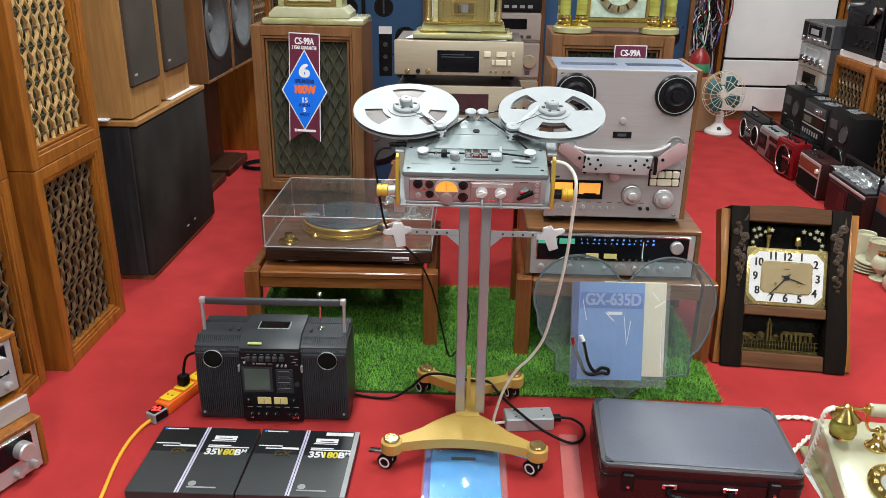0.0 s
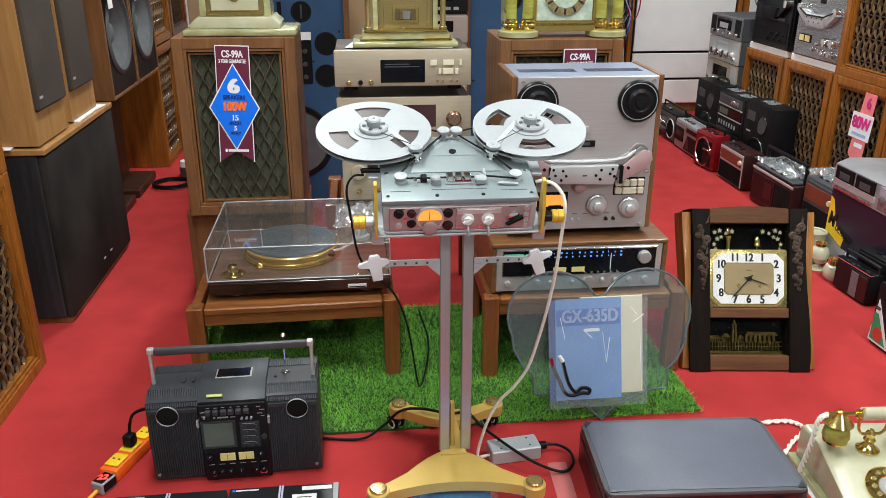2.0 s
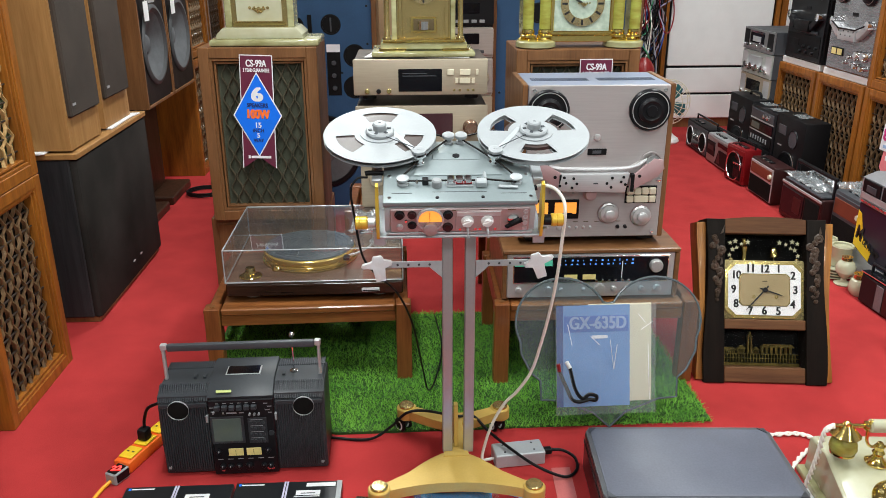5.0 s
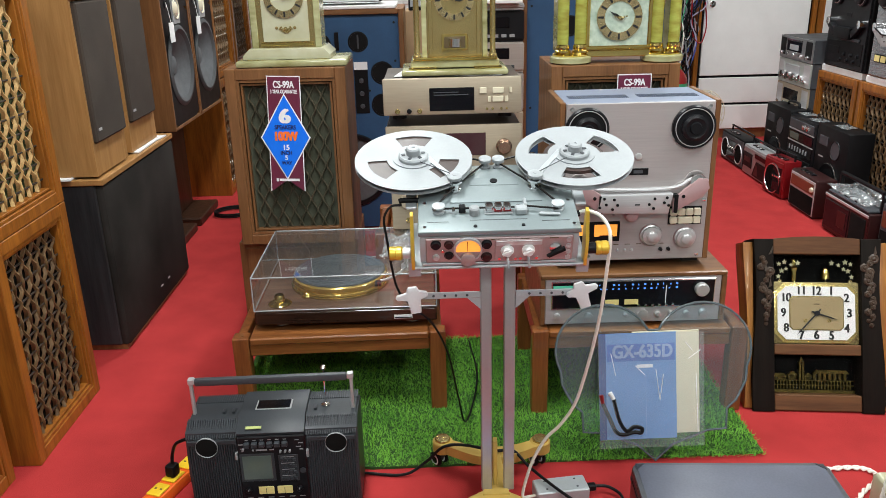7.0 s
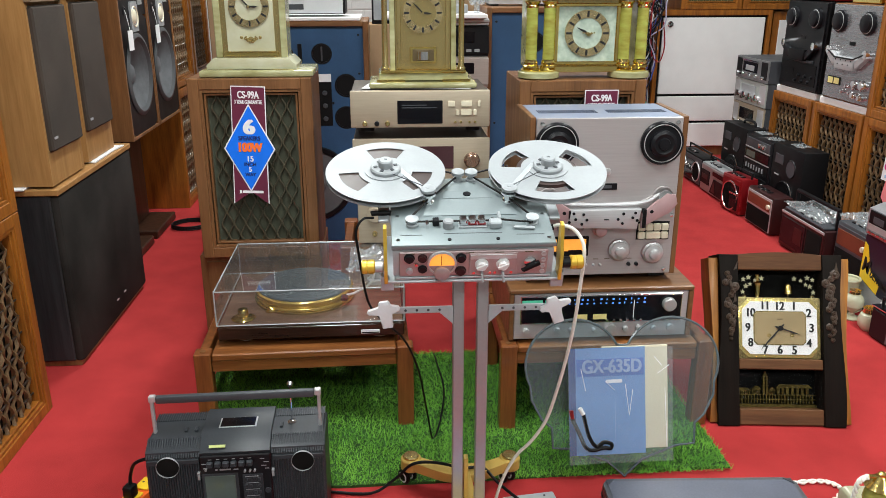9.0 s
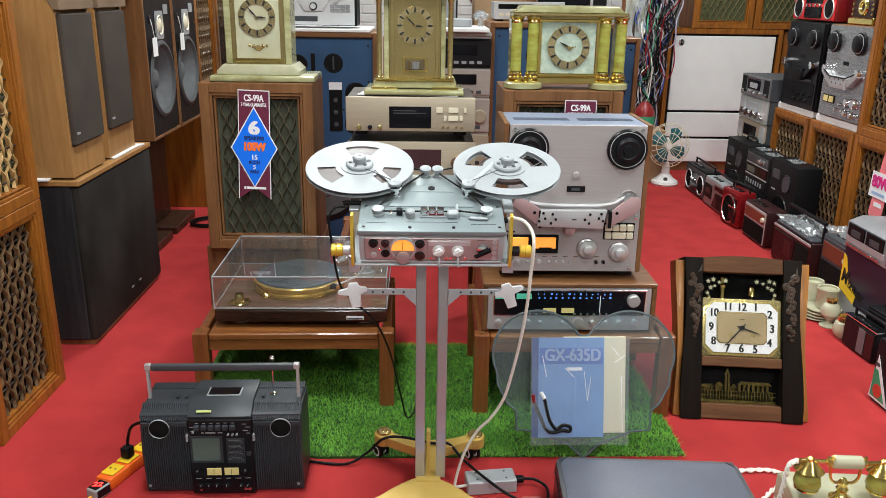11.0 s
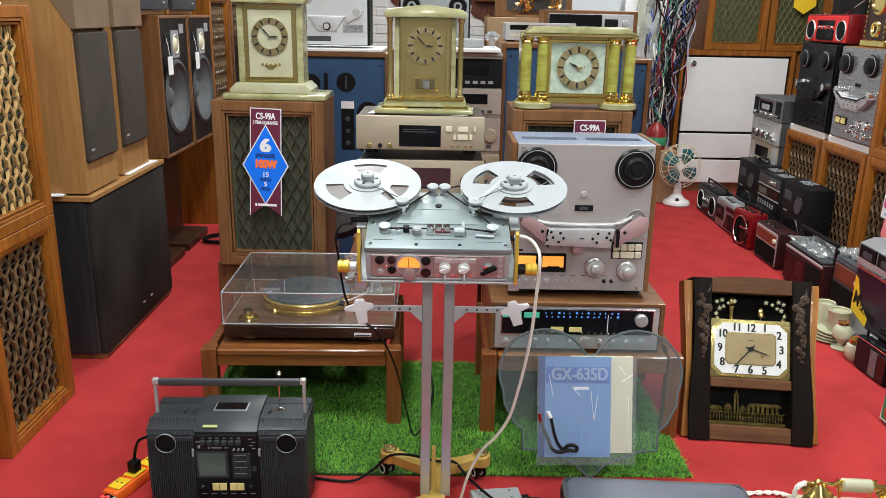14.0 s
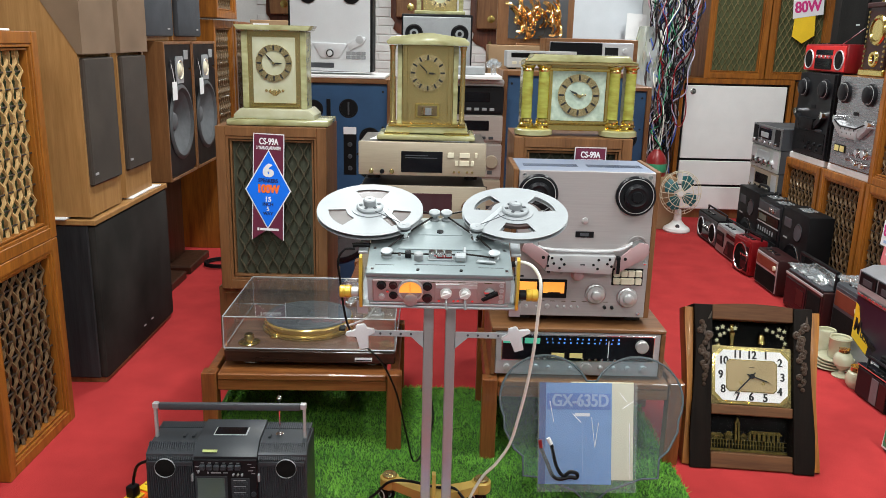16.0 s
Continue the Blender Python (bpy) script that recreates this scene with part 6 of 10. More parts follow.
def floor_clock():
    ob = thing("wall_clock", pose(1.232, 2.388, 0.0, -23, 0, -6), "dark wooden striking clock leaning back on the carpet", "clock")
    w, h, d = 0.43, 0.525, 0.10
    EB = EBONY

    def wavy(x0, x1, amp, ph, n=14):
        a = [(x0 + amp * math.sin(ph + 3.6 * k / n * 1.7), h * k / n) for k in range(n + 1)]
        b = [(x1 + amp * math.sin(ph + 3.6 * k / n * 1.7), h * k / n) for k in range(n, -1, -1)]
        return a + b
    for s in (-1, 1):
        out = [(s * (w / 2 - 0.006 + 0.006 * math.sin(2.2 + 5.4 * k / 14)), h * (0.015 + 0.965 * k / 14)) for k in range(15)]
        inn = [(s * (w / 2 - 0.030), h * 0.98), (s * (w / 2 - 0.030), h * 0.015)]
        part("amber_edge", prism(B(), out + inn, 0.004, d - 0.01, "xz", 0.002), AMBW, ob, "amber wooden edge strip")
        o2 = [(s * (w / 2 - 0.028 + 0.007 * math.sin(0.8 + 5.6 * k / 14)), h * k / 14) for k in range(15)]
        i2 = [(s * (w / 2 - 0.087), h), (s * (w / 2 - 0.087), 0)]
        part("side_stile", prism(B(), o2 + i2, -0.012, d, "xz", 0.004), EB, ob, "dark stained stile")
        # carved roses
        rng = random.Random(5 + s)
        for k in range(16):
            bm = B()
            t = k / 15
            cx = s * (w / 2 - 0.062) + rng.uniform(-0.018, 0.018) * (1 - 0.6 * t)
            cz = 0.465 - 0.20 * t
            r = rng.uniform(0.008, 0.017) * (1 - 0.35 * t)
            lathe(bm, [(0, -0.002), (r, 0.0), (r * 1.05, 0.003), (r * 0.7, 0.006), (r * 0.5, 0.005), (r * 0.3, 0.008), (0, 0.009)], (cx, -0.012, cz), "y", 7)
            part("carved_rose", bm, CARVED, ob)
        for k in range(5):
            cx, cz = s * (w / 2 - 0.062) + rng.uniform(-0.015, 0.015), 0.475 - 0.05 * k
            part("carved_leaf", prism(B(), [(cx - 0.004, cz), (cx + 0.006, cz + 0.006), (cx + rng.uniform(-0.012, 0.012), cz + 0.028)], -0.016, -0.010), CARVED, ob)
    iw = w / 2 - 0.087
    top = [(-iw, 0.478), (iw, 0.478)] + [(x, h + 0.008 * math.cos(x / iw * 1.5)) for x in np.linspace(iw, -iw, 9)]
    part("top_rail", prism(B(), [(float(a), float(b)) for a, b in top], -0.006, d, "xz", 0.003), RAILW, ob, sharp=3)
    part("middle_rail", bx(B(), -iw, iw, -0.006, d, 0.172, 0.204, 0.003), RAILW, ob)
    part("bottom_rail", bx(B(), -iw, iw, -0.006, d, 0.003, 0.052, 0.003), RAILW, ob)
    part("back_board", bx(B(), -iw, iw, 0.06, d, 0.052, 0.478), CLOCKBK, ob, "matt black back board")
    # dial
    c = (0.0, 0.012, 0.299)
    oct8 = lambda a, b, k: [(-a, -b + k), (-a + k, -b), (a - k, -b), (a, -b + k), (a, b - k), (a - k, b), (-a + k, b), (-a, b - k)]
    sh = lambda L: [(x + c[0], z + c[2]) for x, z in L]
    dl = part("dial_rim", prism(B(), sh(oct8(0.127, 0.094, 0.004)), 0.006, 0.06, "xz", 0.002), M("etched_gilt", (0.50, 0.40, 0.17), 0.38, 0.55, scale=140, fine=400, alpha_mix=(0.06, 0.045, 0.02), bump=0.4), ob, "etched gilt dial surround")
    part("dial_bezel", prism(B(), sh(oct8(0.124, 0.091, 0.028)), 0.0035, 0.0065, "xz", 0.0025), M("bright_gilt", (0.80, 0.64, 0.24), 0.22, 0.75, var=0.05, bump=0), dl, "bright bevelled gilt bezel")
    part("dial_plate", prism(B(), sh(oct8(0.114, 0.081, 0.025)), 0.001, 0.004, "xz"), PAPER, dl, "white dial")
    part("inner_rim", prism(B(), sh(oct8(0.080, 0.052, 0.010)), -0.0005, 0.001, "xz"), BRASSD, dl)
    part("inner_plate", prism(B(), sh(oct8(0.077, 0.049, 0.009)), -0.0018, -0.0004, "xz"), M("champagne_dial", (0.42, 0.32, 0.17), 0.3, 0.3), dl, "champagne inner dial")
    for n in range(1, 13):
        a = radians(90 - 30 * n)
        x, z = 0.097 * math.cos(a), 0.067 * math.sin(a)
        if n in (1, 11):
            x, z = 0.044 * (1 if n == 1 else -1), 0.068
        if n in (5, 7):
            x, z = 0.044 * (1 if n == 5 else -1), -0.068
        if n in (2, 10, 4, 8):
            x, z = 0.089 * (1 if x > 0 else -1), 0.046 * (1 if z > 0 else -1)
        words("numeral", str(n), 0.036, front(c[0] + x, 0.0006, c[2] + z), INKK, dl, squeeze=0.85)
    for ang, ln, wd in ((108, 0.064, 0.0022), (-138, 0.090, 0.0022)):
        o = part("clock_hand", prism(B(), [(-wd, -0.016), (wd, -0.016), (wd * 0.9, ln * 0.7), (0, ln), (-wd * 0.9, ln * 0.7)], -0.006, -0.0045), INKK, dl)
        o.matrix_local = Matrix.Translation(c[:1] + (0, c[2])) @ Matrix.Rotation(radians(ang), 4, "Y")
    part("hand_boss", cyl(B(), (0, -0.004, c[2]), 0.008, 0.004, "y", 14), BLACKS, dl)
    for x in (-0.034, 0.036):
        part("winding_hole", lathe(B(), [(0.005, 0.0), (0.005, 0.002), (0.003, 0.002), (0.003, 0.0)], (x, -0.0018, c[2] - 0.022), "y", 14), BRASS, dl)
    part("maker_mark", bx(B(), -0.008, 0.008, -0.0026, -0.0017, c[2] + 0.026, c[2] + 0.029), INKG, dl)
    # gilt corner filigree
    for sx in (-1, 1):
        for sz in (-1, 1):
            bm = B()
            for k in range(7):
                lathe(bm, [(0.003, 0), (0.0055, 0), (0.0055, 0.002), (0.003, 0.002)], (sx * (0.104 + 0.006 * (k % 3)), 0.012, c[2] + sz * (0.084 + 0.0065 * (k // 3))), "y", 8)
            part("corner_filigree", bm, BRASSD, ob)
    # upper window: gilt stars, small bell and figure shaped plainly
    for sx in (-1, 1):
        for k, (x, z, r) in enumerate(((0.050, 0.452, 0.009), (0.070, 0.446, 0.007), (0.090, 0.455, 0.009), (0.106, 0.449, 0.008), (0.098, 0.428, 0.009), (0.108, 0.410, 0.008), (0.085, 0.434, 0.007), (0.103, 0.390, 0.008))):
            pts = [(sx * x + (r if i % 2 == 0 else r * 0.42) * math.sin(i * math.pi / 5), z + (r if i % 2 == 0 else r * 0.42) * math.cos(i * math.pi / 5)) for i in range(10)]
            part("gilt_star", prism(B(), pts, 0.010, 0.012), M_STAR, ob)
    part("gilt_figure", lathe(B(), [(0, 0), (0.014, 0), (0.012, 0.012), (0.006, 0.022), (0.009, 0.05), (0.013, 0.062), (0.006, 0.07), (0.009, 0.08), (0.006, 0.09), (0, 0.092)], (-0.055, 0.035, 0.375), "z", 14), BRASS, ob, "small gilt statuette")
    part("bell", lathe(B(), [(0.005, 0), (0.014, 0), (0.013, 0.008), (0.011, 0.024), (0.006, 0.032), (0, 0.034)], (0.04, 0.035, 0.405), "z", 18), BRASS, ob, "small gilt bell")
    part("bell_stem", cyl(B(), (0.04, 0.035, 0.372), 0.002, 0.034), BRASSD, ob)
    # lower window: gilt street scene in low relief
    bm = B()
    bx(bm, -iw + 0.003, iw - 0.003, 0.040, 0.056, 0.053, 0.062)
    for k in range(26):
        x = -iw + 0.005 + 0.0094 * k
        for z0 in (0.064, 0.078):
            bx(bm, x, x + 0.003, 0.044, 0.056, z0, z0 + 0.011)
    for z0 in (0.075, 0.089):
        bx(bm, -iw + 0.003, iw - 0.003, 0.043, 0.056, z0, z0 + 0.0025)
    for x0, x1, z0, z1 in ((-0.118, -0.075, 0.092, 0.100), (-0.07, -0.045, 0.092, 0.106), (0.005, 0.11, 0.092, 0.112), (-0.02, 0.0, 0.092, 0.102)):
        for k in range(7):
            xa = x0 + (x1 - x0) * k / 7
            bx(bm, xa, xa + (x1 - x0) / 7 * 0.55, 0.046, 0.056, z0, z1)
        prism(bm, [(x0 - 0.003, z1), (x1 + 0.003, z1), (x1 - 0.008, z1 + 0.011), (x0 + 0.008, z1 + 0.011)], 0.044, 0.056)
    for z0, z1, r in ((0.092, 0.118, 0.008), (0.119, 0.136, 0.0065), (0.137, 0.146, 0.0075)):
        bx(bm, -0.032 - r, -0.032 - r * 0.3, 0.040, 0.054, z0, z1)
        bx(bm, -0.032 + r * 0.3, -0.032 + r, 0.040, 0.054, z0, z1)
        bx(bm, -0.032 - r * 1.2, -0.032 + r * 1.2, 0.039, 0.054, z1, z1 + 0.0015)
    prism(bm, [(-0.039, 0.148), (-0.025, 0.148), (-0.032, 0.164)], 0.040, 0.052)
    part("gilt_relief", bm, M("dull_gilt_relief", (0.16, 0.115, 0.030), 0.38, 0.85, var=0.4, scale=60), ob, "dull gilt townscape relief")
    for z0, z1 in ((0.205, 0.477), (0.053, 0.171)):
        g = part("glass_pane", bx(B(), -iw, iw, -0.004, -0.002, z0, z1), PANE, ob)
        g.visible_shadow = False
    part("support_strut", bx(B(), -0.05, 0.05, d, d + 0.16, 0.16, 0.175, 0.002), WALNUT, ob)


floor_clock()
# ---- near the front: black radio cassette ----
CHARC = M("charcoal_plastic", (0.042, 0.047, 0.054), 0.40, var=0.15, spec=0.35)
def radio_cassette():
    ob = thing("radio_cassette", pose(-0.327, 2.000, 0.0, 0, 0, 1.5), "black portable radio cassette with raised handle, on the carpet", "radio")
    w, d, h = 0.422, 0.160, 0.250
    body = prism(B(), [(0.006, 0.006), (d, 0.004), (d - 0.004, h - 0.012), (0.036, h), (0.004, h - 0.014), (0.0, h * 0.5)], -w / 2, w / 2, "yz", 0.004)
    part("body", body, CHARC, ob)
    part("top_plate", bx(B(), -w / 2 + 0.004, w / 2 - 0.004, 0.034, d - 0.006, h - 0.004, h + 0.004, 0.003), CHARC, ob, "charcoal top plate")
    # slatted loudspeaker fields
    rib = None
    for s in (-1, 1):
        for k in range(21):
            x = s * 0.146 - 0.058 + 0.0058 * k
            if rib is None:
                rib = part("grille_slat", bx(B(), -0.0017, 0.0017, -0.005, 0.001, 0.016, h - 0.044, 0.0007), CHARC, ob)
                rib.matrix_local = Matrix.Translation((x, 0.001, 0))
            else:
                again(rib, Matrix.Translation((x, 0.001, 0)))
        # fine ribs over the shoulder, and again along the back of the top
        for k in range(22):
            x = s * 0.146 - 0.060 + 0.0057 * k
            part("shoulder_rib", prism(B(), [(-0.002, h - 0.030), (0.030, h - 0.001), (0.040, h + 0.006), (0.030, h + 0.006), (-0.004, h - 0.025)], x - 0.0016, x + 0.0016, "yz"), CHARC, ob)
            part("top_rib", bx(B(), x - 0.0016, x + 0.0016, d - 0.045, d - 0.008, h + 0.0035, h + 0.007), CHARC, ob)
        part("shoulder_band", bx(B(), s * 0.146 - 0.060, s * 0.146 + 0.060, -0.006, 0.004, h - 0.043, h - 0.031, 0.001), CHARC, ob)
        tw = part("tweeter_ring", lathe(B(), [(0.0262, 0), (0.0266, 0.003), (0.0275, 0.005), (0.0268, 0.007), (0.0260, 0.005)], (s * 0.158, -0.005, 0.203), "y", 32), GREYL, ob, "silver tweeter ring")
        part("tweeter_mesh", lathe(B(), [(0.0262, 0.003), (0.014, 0.005), (0, 0.0055)], (s * 0.158, -0.005, 0.203), "y", 28), CLOTHB, tw)
        part("corner_stud", cyl(B(), (s * 0.198, -0.001, 0.028), 0.004, 0.004, "y", 10), GREYL, ob)
    c = part("centre_panel", bx(B(), -0.083, 0.083, -0.012, 0.004, 0.006, h - 0.020, 0.003), BLACKS, ob)
    part("lid", prism(B(), [(-0.006, h - 0.022), (0.036, h + 0.003), (d - 0.01, h + 0.003), (d - 0.01, h + 0.014), (0.034, h + 0.015), (-0.010, h - 0.012)], -0.083, 0.083, "yz", 0.002), CHARC, ob, "charcoal cassette lid")
    wf = part("cassette_frame", bx(B(), -0.045, 0.045, 0.055, 0.10, h + 0.0145, h + 0.0165, 0.001), SILVER, ob)
    part("cassette_window", bx(B(), -0.041, 0.041, 0.058, 0.097, h + 0.0166, h + 0.0176), DIALG, wf)
    part("lid_label", bx(B(), -0.06, -0.022, -0.002, 0.005, h - 0.0005, h + 0.0015), M("yellow_green_print", (0.55, 0.62, 0.2), 0.5), ob).matrix_local = Matrix.Translation((0, 0, 0)) @ Matrix.Translation((0, 0.004, h)) @ Matrix.Rotation(radians(31), 4, "X") @ Matrix.Translation((0, -0.006, -h + 0.001))
    for k in range(6):
        part("key", bx(B(), -0.066 + 0.0185 * k, -0.0515 + 0.0185 * k, -0.024, -0.012, 0.204, 0.217, 0.002), CHARC, c)
    part("screen", bx(B(), -0.075, -0.003, -0.0138, -0.0115, 0.108, 0.176, 0.003), SCREENG, c, "small grey-green screen")
    part("screen_frame", bx(B(), -0.081, 0.004, -0.0128, -0.0115, 0.102, 0.182, 0.002), CHARC, c)
    part("dial_panel", bx(B(), 0.014, 0.062, -0.0132, -0.0115, 0.100, 0.176, 0.001), CHARC, c)
    part("tuning_wheel", cyl(B(), (0.072, -0.004, 0.13), 0.007, 0.012, "y", 16), CHARC, c)
    for x in (-0.042, 0.004):
        m_ = part("level_meter", bx(B(), x, x + 0.038, -0.0142, -0.0115, 0.064, 0.086, 0.001), METER_Y, c, "cream level meter")
        part("needle", bx(B(), x + 0.018, x + 0.019, -0.0147, -0.0141, 0.066, 0.082), INKK, m_)
    for k in range(6):
        part("legend", bx(B(), -0.072 + 0.026 * k, -0.058 + 0.026 * k, -0.0126, -0.0117, 0.0525, 0.0545), GREYL, c)
    for x, z in ((-0.06, 0.022), (0.058, 0.022), (0.068, 0.022)):
        part("jack", lathe(B(), [(0.002, 0), (0.002, 0.003), (0.0045, 0.003), (0.0045, 0)], (x, -0.0115, z), "y", 12), CHROME, c)
    part("maker_mark", bx(B(), -0.038, -0.012, -0.0126, -0.0117, 0.190, 0.194), GREYL, c)
    part("maker_mark", bx(B(), -0.048, -0.043, -0.0126, -0.0117, 0.1895, 0.1945), GREYL, c)
    part("model_mark", bx(B(), -0.006, 0.006, -0.0126, -0.0117, 0.1905, 0.1930), GREYL, c)
    for k in range(6):
        part("key_face", bx(B(), -0.064 + 0.0185 * k, -0.0535 + 0.0185 * k, -0.0246, -0.0238, 0.2055, 0.2095), CHARC, c)
        part("legend", bx(B(), -0.063 + 0.0185 * k, -0.055 + 0.0185 * k, -0.0126, -0.0117, 0.2195, 0.2215), GREYL, c)
    for x, z, wd in ((-0.079, 0.208, 0.010), (-0.076, 0.196, 0.007), (0.058, 0.216, 0.010), (0.066, 0.207, 0.012), (0.060, 0.197, 0.012), (0.068, 0.189, 0.009)):
        part("legend", bx(B(), x, x + wd, -0.0126, -0.0117, z, z + 0.0022), GREYL, c)
    for x, z in ((-0.068, 0.199), (0.022, 0.191), (0.034, 0.191), (0.045, 0.191)):
        part("toggle", cyl(B(), (x, -0.016, z), 0.0028, 0.008, "y", 10), GREYL, c)
    for row in range(4):
        for k in range(4):
            part("band_key", bx(B(), 0.018 + 0.0102 * k, 0.026 + 0.0102 * k, -0.0160, -0.0131, 0.104 + 0.018 * row, 0.113 + 0.018 * row, 0.001), CHARC, c)
        part("legend", bx(B(), 0.020, 0.052, -0.0138, -0.0131, 0.1155 + 0.018 * row, 0.117 + 0.018 * row), GREYL, c)
    for x, z, r in ((-0.066, 0.078, 0.0075), (0.060, 0.078, 0.0075), (-0.060, 0.032, 0.0085), (-0.040, 0.032, 0.0085), (-0.018, 0.032, 0.0085), (0.008, 0.032, 0.0105), (0.046, 0.032, 0.0075), (0.064, 0.032, 0.0075)):
        kb = part("knob", lathe(B(), [(0, 0), (r, 0), (r * 0.92, 0.008), (r * 0.6, 0.010), (0, 0.010)], (x, -0.0115, z), "y", 18), BLACKS, c)
        part("pointer", bx(B(), x - 0.0006, x + 0.0006, -0.0224, -0.0212, z + r * 0.15, z + r * 0.8), GREYL, kb)
    for x in (-0.088, 0.086):
        part("side_switch", bx(B(), x - 0.003, x + 0.003, -0.012, 0, 0.165, 0.185, 0.001), GREYL, ob)
    for x in (-0.128, -0.104, 0.10):
        part("top_switch", bx(B(), x, x + 0.008, 0.06, 0.08, h + 0.004, h + 0.010, 0.001), CHARC, ob)
    # handle
    for s in (-1, 1):
        part("handle_arm", bx(B(), s * 0.198 - 0.004, s * 0.198 + 0.004, 0.062, 0.074, h - 0.02, 0.346, 0.002), SILVER, ob)
        part("handle_end", bx(B(), s * 0.196 - 0.008, s * 0.196 + 0.008, 0.060, 0.076, 0.338, 0.354, 0.002), SILVER, ob)
    part("handle_grip", bx(B(), -0.188, 0.188, 0.060, 0.076, 0.334, 0.353, 0.004, 2), GREYP, ob, "grey handle grip")
    an = part("antenna_base", lathe(B(), [(0, 0), (0.011, 0), (0.011, 0.003), (0.006, 0.006), (0, 0.006)], (0.128, 0.085, h + 0.004)), CHROME, ob)
    part("antenna", tube(B(), [(0.128, 0.085, h), (0.128, 0.088, 0.358)], 0.002, 8, 0), CHROME, an)
    part("antenna_tip", lathe(B(), [(0, 0), (0.007, 0.001), (0.008, 0.006), (0.005, 0.011), (0, 0.012)], (0.128, 0.088, 0.354)), CHROME, an)
    return ob


radio_cassette()


# ---- two flat tape boxes ----
def tape_box(m, label):
    ob = thing("tape_box", m, label, "tape box", "tape boxes")
    w, d, h = 0.268, 0.275, 0.026
    part("box", bx(B(), -w / 2, w / 2, 0, d, 0, h, 0.0015), BOXG, ob, "dark grey card box")
    part("upper_field", bx(B(), -w / 2 + 0.001, w / 2 - 0.001, d * 0.60, d - 0.001, h, h + 0.0006), BOXK, ob)
    for s in (0, 1):
        part("stripe", prism(B(), [(-0.012 + 0.0065 * s, 0.0), (-0.0075 + 0.0065 * s, 0.0), (-0.0075 + 0.0065 * s, d), (-0.012 + 0.0065 * s, d)], h + 0.0007, h + 0.0013, "xy"), M("lilac_ink", (0.58, 0.56, 0.72), 0.5), ob)
    up = lambda x, y: pose(x, y, h + 0.0013)
    part("maker_mark", bx(B(), 0.022, 0.082, d * 0.80, d * 0.80 + 0.018, h + 0.0007, h + 0.0013), INKW, ob)
    part("maker_mark_cut", bx(B(), 0.034, 0.070, d * 0.80 + 0.005, d * 0.80 + 0.008, h + 0.0014, h + 0.0018), BOXK, ob)
    part("maker_rule", bx(B(), 0.018, 0.082, d * 0.775, d * 0.775 + 0.003, h + 0.0007, h + 0.0013), INKW, ob)
    for k, (x0, x1, y) in enumerate(((0.015, 0.075, 0.70), (0.015, 0.124, 0.675), (-0.126, -0.062, 0.715), (-0.062, -0.018, 0.690), (-0.105, -0.016, 0.675), (-0.118, -0.062, 0.955))):
        part("print_line", bx(B(), x0, x1, d * y, d * y + 0.0042, h + 0.0007, h + 0.0012), INKW, ob)
    part("print_spot", bx(B(), -0.126, -0.120, d * 0.95, d * 0.95 + 0.008, h + 0.0007, h + 0.0012), BLUEC, ob)
    words("lettering", "35\\", 0.034, up(0.034, d * 0.60), INKW, ob, squeeze=0.95)
    words("lettering", "180", 0.034, up(0.070, d * 0.60), INKY, ob, squeeze=0.85)
    words("lettering", "B", 0.034, up(0.100, d * 0.60), INKW, ob, squeeze=0.9)
    words("lettering", "M", 0.018, up(0.116, d * 0.625), INKW, ob)
    words("lettering", "GX", 0.030, up(-0.055, d * 0.60), M("dim_bronze_ink", (0.10, 0.07, 0.03), 0.4), ob)
    part("round_mark", lathe(B(), [(0, 0.0), (0.010, 0), (0.010, 0.0006), (0, 0.0006)], (0.022, d * 0.13, h + 0.0006)), GREYL, ob)
    part("print_line", bx(B(), 0.012, 0.085, d * 0.07, d * 0.07 + 0.005, h + 0.0007, h + 0.0012), GREYL, ob)
    return ob


tape_box(pose(-0.478, 1.642, 0.0, 0, 0, 0.5), "flat black and grey tape box with yellow number, on the carpet")
tb2 = tape_box(pose(-0.206, 1.645, 0.0, 0, 0, 0.0), "flat black and grey tape box with a white sticker")
part("sticker", bx(B(), 0.045, 0.118, 0.252, 0.266, 0.0275, 0.0282), PAPER, tb2, "white paper sticker")
part("sleeve_edge", bx(B(), 0.122, 0.1345, 0.0, 0.274, 0.0274, 0.0280), GREYL, tb2)


